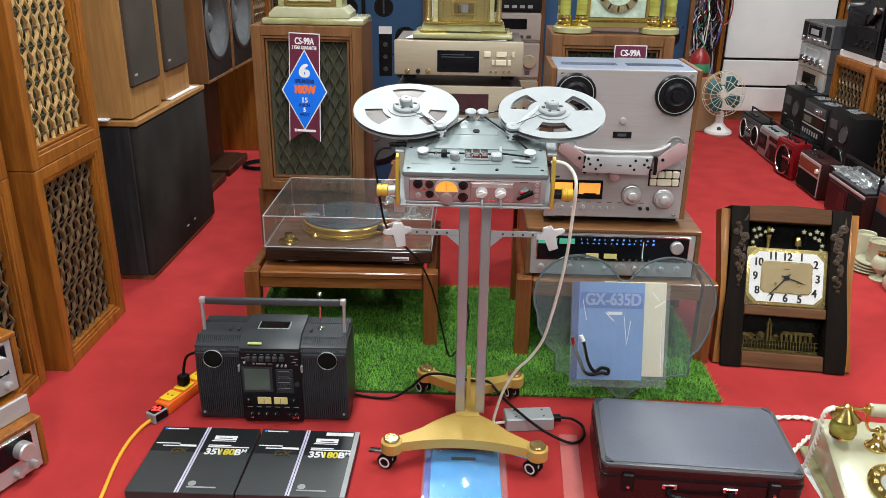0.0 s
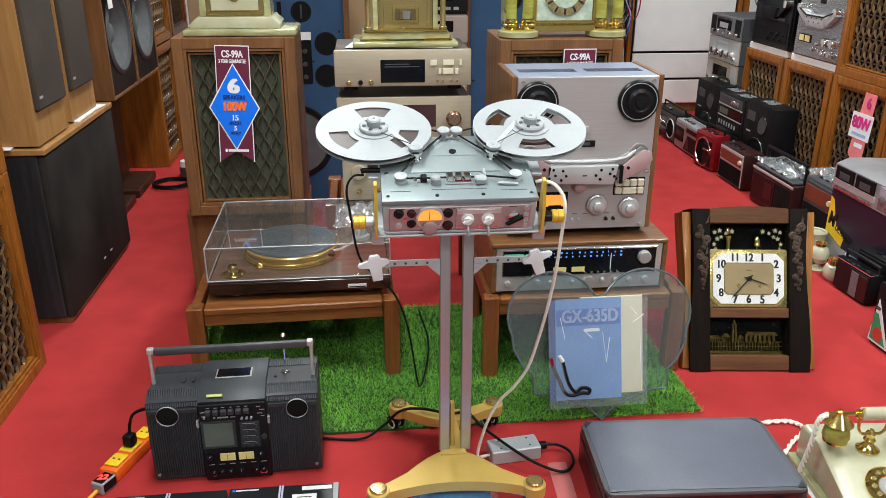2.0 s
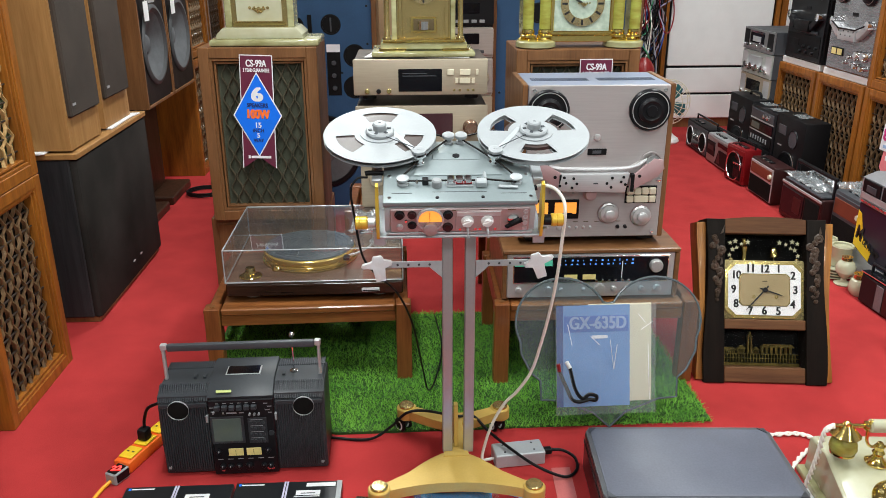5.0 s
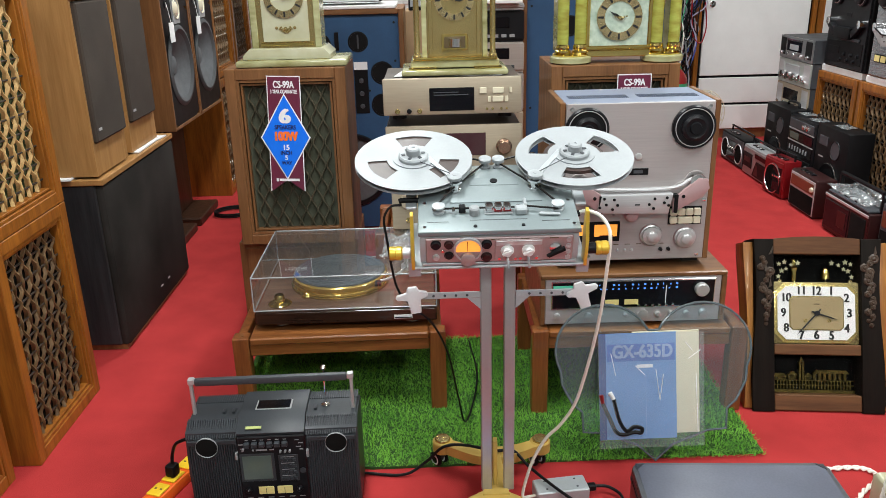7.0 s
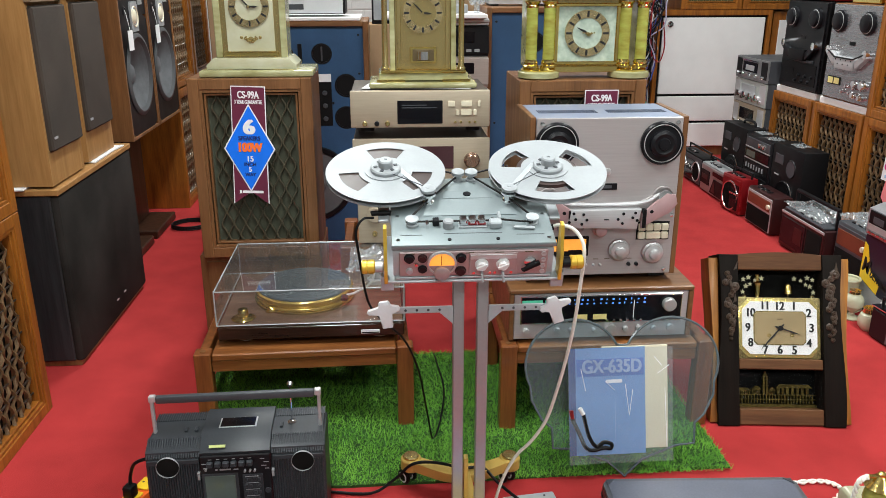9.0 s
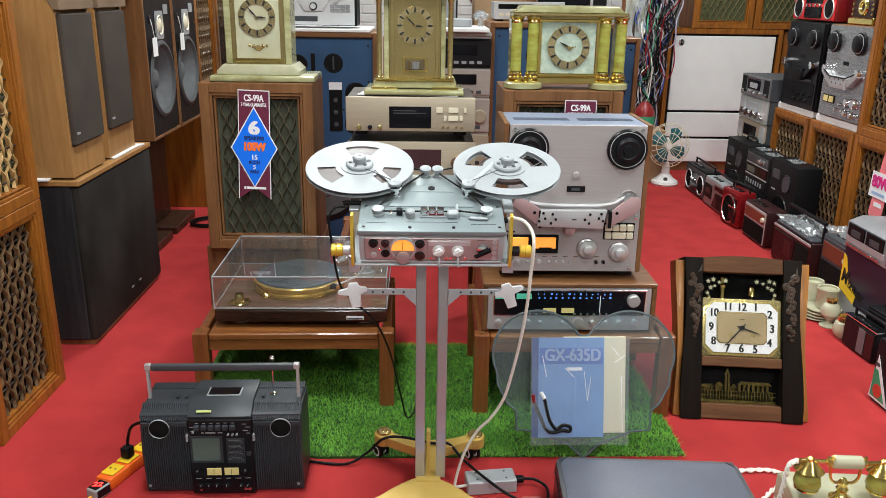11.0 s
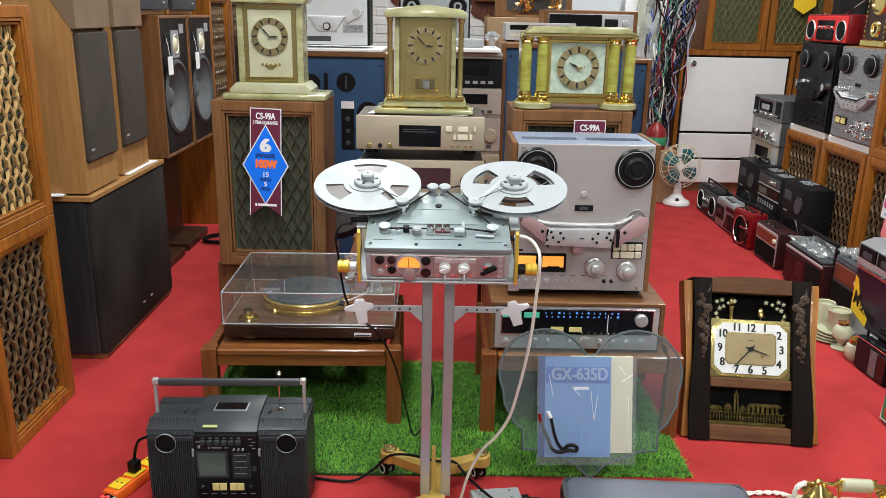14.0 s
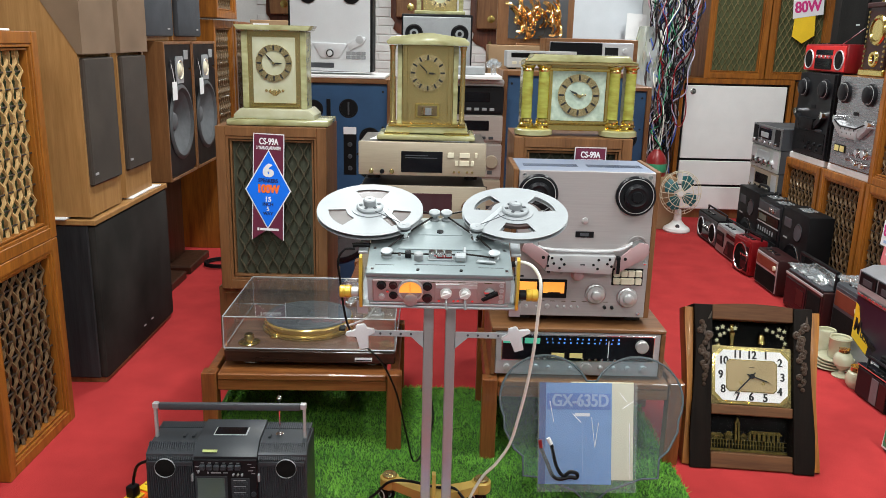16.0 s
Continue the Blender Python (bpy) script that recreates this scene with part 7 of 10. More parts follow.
# ---- hard case ----
def hard_case():
    ob = thing("hard_case", pose(0.789, 1.687, 0.0, 0, 0, -3.0), "dark red hard case with a grey lid and chrome clasps", "case")
    w, d, h = 0.482, 0.30, 0.115
    rr = lambda g, r: [(sx * (w / 2 - g - r) + r * math.cos(t), (d / 2) + sy * (d / 2 - g - r) + r * math.sin(t)) for sx, sy, t0 in ((1, 1, 0), (-1, 1, 90), (-1, -1, 180), (1, -1, 270)) for t in np.radians(np.linspace(t0, t0 + 90, 6))]
    part("body", prism(B(), rr(0.0, 0.020), 0.004, h - 0.037, "xy", 0.004), CASER, ob)
    part("lid_side", prism(B(), rr(0.0, 0.020), h - 0.030, h - 0.010, "xy", 0.003), CASER, ob)
    part("lid_rim", prism(B(), rr(0.001, 0.022), h - 0.012, h - 0.0005, "xy", 0.005), M("grey_edge_profile", (0.12, 0.125, 0.135), 0.38, 0.3), ob, "rounded grey metal edge")
    part("lid_top", prism(B(), rr(0.013, 0.018), h - 0.004, h + 0.0012, "xy", 0.0015), CASEB, ob, "satin grey lid panel")
    part("seam_profile", prism(B(), rr(-0.002, 0.021), h - 0.0375, h - 0.0295, "xy", 0.002), BLACKS, ob)
    for sx in (-1, 1):
        for y in (0.020, d - 0.020):
            part("corner_plate", prism(B(), [(sx * (w / 2 - 0.010), y - 0.012), (sx * (w / 2 - 0.010), y + 0.012), (sx * (w / 2 - 0.030), y + (0.012 if y > 0.1 else -0.012))], h + 0.0012, h + 0.0028, "xy"), M("worn_corner_metal", (0.07, 0.075, 0.085), 0.3, 0.5), ob)
    for x in (-0.175, 0.17):
        lt = part("latch", bx(B(), x - 0.014, x + 0.014, -0.010, 0.001, h - 0.072, h - 0.022, 0.003), BLACKS, ob, "black latch")
        part("latch_rivet", cyl(B(), (x, -0.010, h - 0.055), 0.004, 0.003, "y", 10), CHROME, lt)
    for x in (-0.075, 0.068):
        hk = part("handle_clasp", bx(B(), x - 0.018, x + 0.018, -0.006, 0.001, h - 0.060, h - 0.046, 0.002), CHROME, ob, "chrome clasp")
        part("clasp_slot", bx(B(), x - 0.011, x + 0.011, -0.0068, -0.0058, h - 0.056, h - 0.050), BLACK, hk)
    part("handle", tube(B(), [(-0.075, -0.006, h - 0.056), (-0.07, -0.014, h - 0.072), (0.0, -0.018, h - 0.078), (0.063, -0.014, h - 0.072), (0.068, -0.006, h - 0.056)], 0.007, 8, 6), BLACK, ob)


hard_case()


# ---- onyx telephone ----
def telephone():
    ob = thing("telephone", pose(1.232, 1.592, 0.0, 0, 0, -4), "pale onyx telephone with brass cradle and rotary dial", "telephone")
    side = [(0.0, 0.018), (0.0, 0.040), (0.06, 0.062), (0.18, 0.112), (0.24, 0.122), (0.32, 0.122), (0.335, 0.108), (0.335, 0.018)]
    part("body", prism(B(), side, -0.115, 0.115, "yz", 0.010), ONYXW, ob, "polished pale onyx body")
    part("skirt", bx(B(), -0.130, 0.130, -0.012, 0.345, 0.0, 0.020, 0.006, 2), ONYX, ob)
    ang = math.degrees(math.atan2(0.050, 0.12))
    dl = part("dial_ring", lathe(B(), [(0.026, 0.003), (0.030, 0.008), (0.052, 0.010), (0.058, 0.004), (0.058, 0)], (0, 0, 0), "z", 40), BRASS, ob, "brass rotary dial")
    dl.matrix_local = pose(0.005, 0.105, 0.083, ang, 0, 0)
    for k in range(11):
        a = radians(25 + 30 * k)
        part("finger_hole", cyl(B(), (0.041 * math.cos(a), 0.041 * math.sin(a), 0.0092), 0.0062, 0.0022, "z", 12), BRASSD, dl)
    part("dial_centre", lathe(B(), [(0, 0.004), (0.028, 0.004), (0.026, 0.007), (0, 0.0075)], (0, 0, 0), "z", 28), GREYL, dl)
    part("dial_label", bx(B(), -0.014, 0.014, -0.003, 0.003, 0.0076, 0.0082), PAPER, dl)
    part("cradle_post", lathe(B(), [(0, 0), (0.026, 0), (0.028, 0.006), (0.016, 0.014), (0.011, 0.024), (0.015, 0.032), (0.010, 0.040), (0.012, 0.050), (0.006, 0.060), (0, 0.062)], (0.0, 0.215, 0.115), "z", 24), BRASS, ob)
    for s in (-1, 1):
        part("cradle_arm", tube(B(), [(0, 0.215, 0.166), (s * 0.022, 0.215, 0.164), (s * 0.034, 0.215, 0.180), (s * 0.036, 0.215, 0.215), (s * 0.038, 0.205, 0.243)], 0.0038, 8, 6), BRASS, ob)
    hs = part("handset_grip", cyl(B(), (-0.036, 0.215, 0.222), 0.0165, 0.074, "x", 20, 0.004), ONYXW, ob, "onyx handset grip")
    part("handset_bar", cyl(B(), (-0.118, 0.215, 0.222), 0.005, 0.24, "x", 12), BRASS, ob)
    for s in (-1, 1):
        part("grip_collar", cyl(B(), (s * 0.042 - 0.006, 0.215, 0.222), 0.012, 0.012, "x", 18, 0.003), BRASS, hs)
        part("ear_cup", lathe(B(), [(0, 0.0), (0.012, 0.002), (0.030, -0.018), (0.036, -0.024), (0.030, -0.027), (0, -0.022)], (s * 0.088, 0.215, 0.222), "z", 26), BRASS, hs)
        part("cup_boss", lathe(B(), [(0, 0), (0.010, 0.001), (0.009, 0.010), (0.005, 0.014), (0, 0.015)], (s * 0.088, 0.215, 0.219), "z", 18), BRASS, hs)
        part("onyx_cup", lathe(B(), [(0, 0.0), (0.016, -0.002), (0.030, -0.018), (0.033, -0.034), (0.027, -0.050), (0.020, -0.056), (0, -0.056)], (s * 0.088, 0.215, 0.196), "z", 26), ONYXG, hs, "green onyx ear cup")
        part("cup_rim", lathe(B(), [(0.020, -0.0), (0.029, 0.004), (0.0295, 0.009)], (s * 0.088, 0.215, 0.141), "z", 26), BRASS, hs)
    cord = [(-0.118, 0.215, 0.222), (-0.138, 0.215, 0.205), (-0.142, 0.22, 0.14), (-0.146, 0.23, 0.07), (-0.150, 0.25, 0.012), (-0.165, 0.30, 0.008), (-0.10, 0.39, 0.008), (-0.03, 0.46, 0.008), (-0.06, 0.50, 0.008), (-0.16, 0.49, 0.008), (-0.26, 0.46, 0.008)]
    line = smooth_path(cord, 14)
    for ph in (0, math.pi):
        pts = []
        for i, p in enumerate(line):
            a = i * 0.9 + ph
            pts.append((p.x + 0.0032 * math.cos(a), p.y + 0.0032 * math.sin(a), p.z + 0.0025 * math.sin(a)))
        part("handset_cord", tube(B(), pts, 0.0036, 6, 0), CABLEW, ob, "twisted cream cord")


telephone()
ob = thing("paper_sheet", pose(1.13, 1.70, 0.0, 0, 0, 5), "white paper sheet beside the hard case", "paper", "paper sheets")
part("sheet", prism(B(), [(-0.03, -0.16), (0.10, -0.16), (0.10, 0.20), (-0.01, 0.18)], 0.001, 0.003, "xy"), PAPER, ob)
ob = thing("coiled_cable", pose(1.44, 1.87, 0.0), "black coiled telephone cable on the carpet", "cable")
pts = [(0.02 * math.cos(k * 0.7) + 0.0008 * k - 0.02, 0.05 - 0.0016 * k, 0.022 + 0.016 * math.sin(k * 0.7)) for k in range(70)]
part("coil", tube(B(), pts, 0.004, 6, 2), BLACK, ob)

# ---- power strip, adaptor, leads ----
ob = thing("power_strip", pose(-0.628, 2.105, 0.0, 0, 0, 70), "orange and yellow power strip on the carpet", "power strip")
part("body", bx(B(), -0.095, 0.10, -0.026, 0.026, 0, 0.034, 0.006, 2), ORANGE, ob)
for k in range(3):
    so = part("socket", bx(B(), -0.080 + 0.062 * k, -0.030 + 0.062 * k, -0.020, 0.020, 0.0345, 0.040, 0.004, 2), YELLOWP, ob, "yellow socket")
    for s in (-1, 1):
        part("socket_slot", bx(B(), -0.057 + 0.062 * k, -0.052 + 0.062 * k, s * 0.008 - 0.003, s * 0.008 + 0.003, 0.0402, 0.0408), INKG, so)
part("plug", bx(B(), -0.008, 0.022, -0.014, 0.014, 0.0402, 0.075, 0.006, 2), BLACK, ob, "black plug in a socket")
ob = thing("power_lead", pose(0, 0, 0), "black power lead from the strip to the radio", "cable", "black leads")
part("lead", tube(B(), [(-0.625, 2.115, 0.07), (-0.622, 2.12, 0.10), (-0.60, 2.10, 0.145), (-0.56, 2.09, 0.165), (-0.535, 2.085, 0.165)], 0.0045, 8), BLACK, ob)
ob = thing("voltage_tester", pose(-0.662, 1.988, 0.0, 0, 0, 62), "small plug-in tester with a lit red number", "tester")
part("body", bx(B(), -0.026, 0.024, -0.018, 0.018, 0, 0.032, 0.003), GREYL, ob)
part("display", bx(B(), -0.020, 0.020, -0.0195, -0.0178, 0.006, 0.028), DIALG, ob)
part("display_top", bx(B(), -0.021, 0.019, -0.014, 0.014, 0.0321, 0.0335), DIALG, ob)
words("lettering", "22", 0.026, pose(-0.001, 0, 0.0345, 0, 0, -62), REDLED, ob)
ob = thing("extension_cable", pose(0, 0, 0), "yellow-orange extension cable lying on the carpet", "cable")
part("cable", tube(B(), [(-0.672, 1.972, 0.010), (-0.690, 1.93, 0.006), (-0.697, 1.856, 0.006), (-0.690, 1.758, 0.006), (-0.672, 1.648, 0.006), (-0.65, 1.50, 0.006), (-0.60, 1.35, 0.006)], 0.005, 8), YELLOWC, ob)
ob = thing("power_adaptor", pose(0.398, 1.992, 0.0, 0, 0, 7), "grey metal power adaptor box on the carpet", "adaptor")
part("body", bx(B(), -0.068, 0.068, 0.0, 0.062, 0, 0.040, 0.003), ALU, ob)
for x in (-0.04, 0.04):
    for y in (0.015, 0.047):
        part("screw", cyl(B(), (x, y, 0.040), 0.003, 0.001, "z", 10), GREYP, ob)
part("plug", bx(B(), 0.068, 0.094, 0.022, 0.040, 0.012, 0.030, 0.003), BLACK, ob)
ob = thing("white_lead", pose(0, 0, 0), "cream cable hanging from the recorder to the adaptor", "cable")
part("cable", tube(B(), [(0.405, 1.965, 0.788), (0.420, 1.953, 0.794), (0.444, 1.938, 0.789), (0.461, 1.92, 0.767), (0.464, 1.91, 0.735), (0.462, 1.92, 0.669), (0.459, 1.94, 0.573), (0.450, 1.96, 0.475), (0.436, 1.98, 0.378), (0.418, 2.0, 0.287), (0.386, 2.01, 0.224), (0.352, 2.02, 0.178), (0.320, 2.02, 0.113), (0.299, 2.02, 0.034), (0.297, 2.015, 0.008), (0.306, 2.01, 0.012), (0.332, 2.010, 0.017)], 0.0041, 10), CABLEW, ob)
part("connector", tube(B(), [(0.388, 1.965, 0.782), (0.406, 1.965, 0.786)], 0.007, 10, 0), BLACK, ob)
ob = thing("mains_lead", pose(0, 0, 0), "black mains lead looped across the stand's base", "cable", "black leads")
part("cable", tube(B(), [(-0.16, 2.15, 0.006), (-0.112, 2.142, 0.006), (-0.012, 2.128, 0.008), (0.05, 2.14, 0.04), (0.095, 2.132, 0.088), (0.15, 2.13, 0.094), (0.23, 2.10, 0.094), (0.28, 2.11, 0.085), (0.32, 2.07, 0.06), (0.385, 1.985, 0.048), (0.44, 1.945, 0.03), (0.505, 1.93, 0.010), (0.542, 1.96, 0.008), (0.548, 2.01, 0.010), (0.52, 2.035, 0.018), (0.488, 2.036, 0.021)], 0.0040, 8), BLACK, ob)
ob = thing("signal_lead", pose(0, 0, 0), "thin black lead hanging beside the recorder", "cable", "black leads")
part("cable", tube(B(), [(0.018, 1.965, 0.815), (-0.005, 1.955, 0.815), (-0.020, 1.95, 0.79), (-0.016, 1.95, 0.74), (0.0, 1.95, 0.632), (0.03, 1.96, 0.58), (0.08, 2.02, 0.50), (0.115, 2.10, 0.376), (0.14, 2.20, 0.20), (0.16, 2.30, 0.06), (0.19, 2.45, 0.025), (0.215, 2.65, 0.028), (0.2, 2.9, 0.02)], 0.0027, 8), BLACK, ob)

# blue folder in its bag under the stand, and a strip of tape on the carpet
ob = thing("folder", pose(0.220, 1.62, 0.0, 0, 0, 1), "light blue folder in a clear bag under the stand", "folder")
part("cover", bx(B(), -0.088, 0.092, 0.0, 0.262, 0.001, 0.009, 0.002), SKYB, ob)
part("spine", bx(B(), -0.104, -0.0885, 0.0, 0.262, 0.001, 0.009, 0.002), M("deep_blue_spine", (0.03, 0.06, 0.42), 0.3), ob)
part("label", bx(B(), -0.035, 0.03, 0.215, 0.228, 0.0092, 0.0098), INKK, ob)
bm = B()
bmesh.ops.create_grid(bm, x_segments=16, y_segments=20, size=0.5)
for v in bm.verts:
    q = Vector((v.co.x * 5, v.co.y * 5, 3))
    v.co = Vector((v.co.x * 0.215, 0.13 + v.co.y * 0.275, 0.013 + 0.006 * noise.noise(q) + 0.003 * noise.noise(q * 3)))
fo = part("film", bm, FILM, ob, "clear creased film", sharp=14)
fo.visible_shadow = False
ob = thing("tape_strip", pose(0, 0, 0), "clear packing tape stuck along the carpet", "tape")
part("strip", prism(B(), [(0.455, 1.45), (0.505, 1.45), (0.528, 1.98), (0.478, 1.98)], 0.0005, 0.0022, "xy"), CLEARTAPE, ob)
# ---- right-hand row: radios on the carpet ----
def radio(m, w, h, d, body, label, face="two", trim=None, handle=True, group="radios on the carpet", cat="radio"):
    """Portable radio that looks to -y; its origin is the middle of the front's foot."""
    ob = thing("portable_radio", m, label, cat, group)
    trim = trim or GREYP
    part("body", bx(B(), -w / 2, w / 2, 0.0, d, 0.004, h, 0.008, 2), body, ob)
    for s in (-1, 1):
        part("foot", bx(B(), s * w * 0.38 - 0.015, s * w * 0.38 + 0.015, 0.01, d - 0.01, 0, 0.005), RUBBER, ob)
    part("front_trim", bx(B(), -w / 2 + 0.008, w / 2 - 0.008, -0.004, 0.001, h * 0.06, h * 0.94, 0.002), trim, ob)
    if face in ("two", "one"):
        rs = min(h * 0.34, w * 0.19) if face == "two" else h * 0.40
        for s in ((-1, 1) if face == "two" else (-1,)):
            cx = s * (w / 2 - rs - 0.018)
            rg = part("speaker_ring", lathe(B(), [(rs * 0.90, 0.0), (rs * 0.92, 0.005), (rs * 0.98, 0.006), (rs * 1.02, 0)], (cx, -0.004, h * 0.46), "y", 32), CHROME if face == "one" else SILVER, ob)
            part("speaker_mesh", lathe(B(), [(rs * 0.91, 0.002), (rs * 0.62, 0.0015), (rs * 0.60, 0.003), (rs * 0.34, 0.003), (rs * 0.32, 0.0045), (0, 0.005)], (cx, -0.004, h * 0.46), "y", 28), CLOTHB, rg)
        c0, c1 = (-w * 0.2, w * 0.2) if face == "two" else (0.0, w / 2 - 0.02)
        part("cassette_door", bx(B(), c0, c1, -0.009, -0.004, h * 0.12, h * 0.50, 0.002), BLACK, ob)
        part("cassette_window", bx(B(), c0 + 0.01, c1 - 0.01, -0.0105, -0.0088, h * 0.2, h * 0.42), DIALG, ob)
        part("tuner_scale", bx(B(), c0, c1, -0.006, -0.004, h * 0.62, h * 0.80), DIALG, ob)
        for k in range(4):
            part("knob", lathe(B(), [(0, 0), (0.008, 0), (0.007, 0.008), (0, 0.009)], (c0 + (c1 - c0) * (k + 0.5) / 4, -0.005, h * 0.56), "y", 12), CHROME, ob)
    elif face == "dial":
        part("dial_window", bx(B(), -w / 2 + 0.02, w / 2 - 0.02, -0.008, -0.003, h * 0.60, h * 0.88, 0.002), M("brown_dial", (0.16, 0.05, 0.025), 0.25, coat=0.3), ob, "brown tuning dial")
        part("grille", bx(B(), -w / 2 + 0.015, w / 2 - 0.015, -0.006, -0.003, h * 0.08, h * 0.54, 0.001), CLOTHB, ob, "dark grille")
        part("knob", lathe(B(), [(0, 0), (0.014, 0), (0.012, 0.012), (0, 0.013)], (w / 2 - 0.03, -0.006, h * 0.74), "y", 18), IVORY, ob)
    elif face == "wedge":
        part("speaker_field", prism(B(), [(-0.02, h * 0.12), (w / 2 - 0.02, h * 0.12), (w / 2 - 0.02, h * 0.62), (0.03, h * 0.62)], -0.009, -0.003), BLACK, ob)
        part("inlay", prism(B(), [(0.01, h * 0.18), (0.07, h * 0.18), (0.05, h * 0.52), (0.03, h * 0.52)], -0.0105, -0.0088), DKRED, ob)
        part("cassette_door", bx(B(), -w / 2 + 0.02, -0.04, -0.009, -0.003, h * 0.3, h * 0.78, 0.002), BLACK, ob)
        part("door_label", bx(B(), -w / 2 + 0.04, -0.06, -0.0105, -0.0088, h * 0.48, h * 0.64), DKRED, ob)
        part("tuner_scale", bx(B(), 0.0, w / 2 - 0.02, -0.007, -0.003, h * 0.72, h * 0.86), DIALG, ob)
    for k in range(5):
        part("top_key", bx(B(), -w * 0.3 + 0.028 * k, -w * 0.3 + 0.02 + 0.028 * k, d * 0.2, d * 0.45, h, h + 0.006, 0.001), CHROME if k % 2 else BLACKS, ob)
    if handle:
        part("handle", tube(B(), [(-w * 0.46, d * 0.6, h - 0.02), (-w * 0.46, d * 0.62, h + 0.022), (-w * 0.40, d * 0.62, h + 0.03), (w * 0.40, d * 0.62, h + 0.03), (w * 0.46, d * 0.62, h + 0.022), (w * 0.46, d * 0.6, h - 0.02)], 0.006, 8, 3), BLACKS, ob)
    return ob


def on_right(x, y, z=0.0, yaw=-90, tilt=0):
    return pose(x, y, z, tilt, 0, yaw)


radio(on_right(2.07, 5.46), 0.40, 0.190, 0.10, BLACK, "small black radio with silver details, on the carpet", "two", GREYP)
radio(on_right(2.06, 5.045), 0.38, 0.185, 0.10, GREYL, "silver radio cassette with a dark wedge grille, on the carpet", "wedge", M("dull_silver", (0.42, 0.40, 0.40), 0.4, 0.5))
radio(on_right(2.03, 4.70, 0, -84), 0.215, 0.215, 0.10, REDP, "red radio with a large silver-ringed round speaker, on the carpet", "one", REDP)
radio(on_right(2.05, 4.375), 0.30, 0.205, 0.11, DKRED, "dark radio with a brown tuning dial, on the carpet", "dial", SILVER, False)
bag = radio(on_right(2.04, 3.89), 0.42, 0.195, 0.15, DKRED, "dark red radio cassette with raised handle, on the carpet", "none", DKRED, False)
part("top_panel", bx(B(), -0.19, 0.19, 0.0, 0.14, 0.195, 0.208, 0.004), GREYP, bag)
part("edge_strip", bx(B(), -0.204, 0.204, -0.007, -0.002, 0.176, 0.190, 0.002), SILVER, bag)
part("front_field", bx(B(), -0.19, 0.04, -0.008, -0.003, 0.03, 0.165, 0.002), DIALG, bag)
part("red_badge", bx(B(), -0.06, 0.02, -0.010, -0.0078, 0.06, 0.14, 0.001), DKRED, bag)
for k in range(6):
    part("key", bx(B(), -0.16 + 0.05 * k, -0.122 + 0.05 * k, 0.012, 0.040, 0.208, 0.216, 0.002), SILVER if k % 2 else BLACKS, bag)
part("grille", bx(B(), 0.055, 0.19, -0.008, -0.003, 0.03, 0.165, 0.002), CLOTHB, bag)
for s in (-1, 1):
    part("handle_arm", bx(B(), s * 0.19 - 0.006, s * 0.19 + 0.006, 0.05, 0.07, 0.15, 0.285, 0.002), BLACKS, bag)
part("handle_grip", bx(B(), -0.196, 0.196, 0.05, 0.07, 0.280, 0.297, 0.004), BLACK, bag)
radio(on_right(2.08, 3.535), 0.26, 0.26, 0.16, GREYP, "grey radio half covered by a clear bag", "dial", GREYP)


def crumpled(m, sx, sy, h, label, seed):
    ob = thing("plastic_bag", m, label, "plastic bag", "plastic bags")
    f = part("film", crumple(B(), sx, sy, h, seed), FOIL, ob, sharp=50)
    f.visible_shadow = False
    return ob


crumpled(pose(2.12, 3.90, 0.217), 0.19, 0.34, 0.05, "crumpled clear plastic bag on the dark red radio", 1.0)
crumpled(pose(2.17, 3.55, 0.268), 0.17, 0.26, 0.05, "crumpled clear plastic bag on the grey radio", 5.0)

# large black three-piece system behind them
ob = thing("stereo_system", on_right(2.185, 4.745), "large black three-piece portable stereo behind the small radios", "stereo")
for x, nm in ((-0.345, "side_speaker"), (0.345, "side_speaker")):
    sp = part(nm, bx(B(), x - 0.17, x + 0.17, 0.0, 0.135, 0.004, 0.44, 0.006, 2), BLACK, ob, "black side loudspeaker")
    part("woofer_ring", lathe(B(), [(0.085, 0), (0.10, 0.005), (0.104, 0.0)], (x, 0.0, 0.15), "y", 30), BLACKS, sp)
    part("woofer_cone", lathe(B(), [(0.086, 0.002), (0.03, -0.012), (0.028, -0.004), (0, 0)], (x, -0.001, 0.15), "y", 28), BLACKS, sp)
    part("tweeter", lathe(B(), [(0.04, 0), (0.045, 0.004), (0.03, 0.003), (0, 0.006)], (x + 0.05, 0, 0.33), "y", 24), GREYP, sp)
    part("tweeter_rim", lathe(B(), [(0.046, 0), (0.048, 0.005), (0.051, 0)], (x + 0.05, 0, 0.33), "y", 28), BLACKS, sp)
    part("name_plate", bx(B(), x - 0.13, x - 0.04, -0.003, 0.001, 0.335, 0.385, 0.001), GREYP, sp)
    part("name_bar", bx(B(), x - 0.12, x - 0.07, -0.004, -0.0025, 0.27, 0.277), SILVER, sp)
    for a0, a1 in ((20, 75), (200, 255)):
        part("rim_arc", tube(B(), [(x + 0.108 * math.cos(radians(a)), -0.004, 0.15 + 0.108 * math.sin(radians(a))) for a in np.linspace(a0, a1, 7)], 0.0022, 6, 2), CHROME, sp)
ce = part("centre_unit", bx(B(), -0.168, 0.168, -0.004, 0.13, 0.004, 0.425, 0.006, 2), BLACKS, ob, "black centre unit")
part("brow_strip", bx(B(), -0.155, 0.155, -0.010, -0.003, 0.350, 0.356, 0.001), SILVER, ce)
part("brow_strip", bx(B(), -0.155, 0.155, -0.010, -0.003, 0.283, 0.288, 0.001), SILVER, ce)
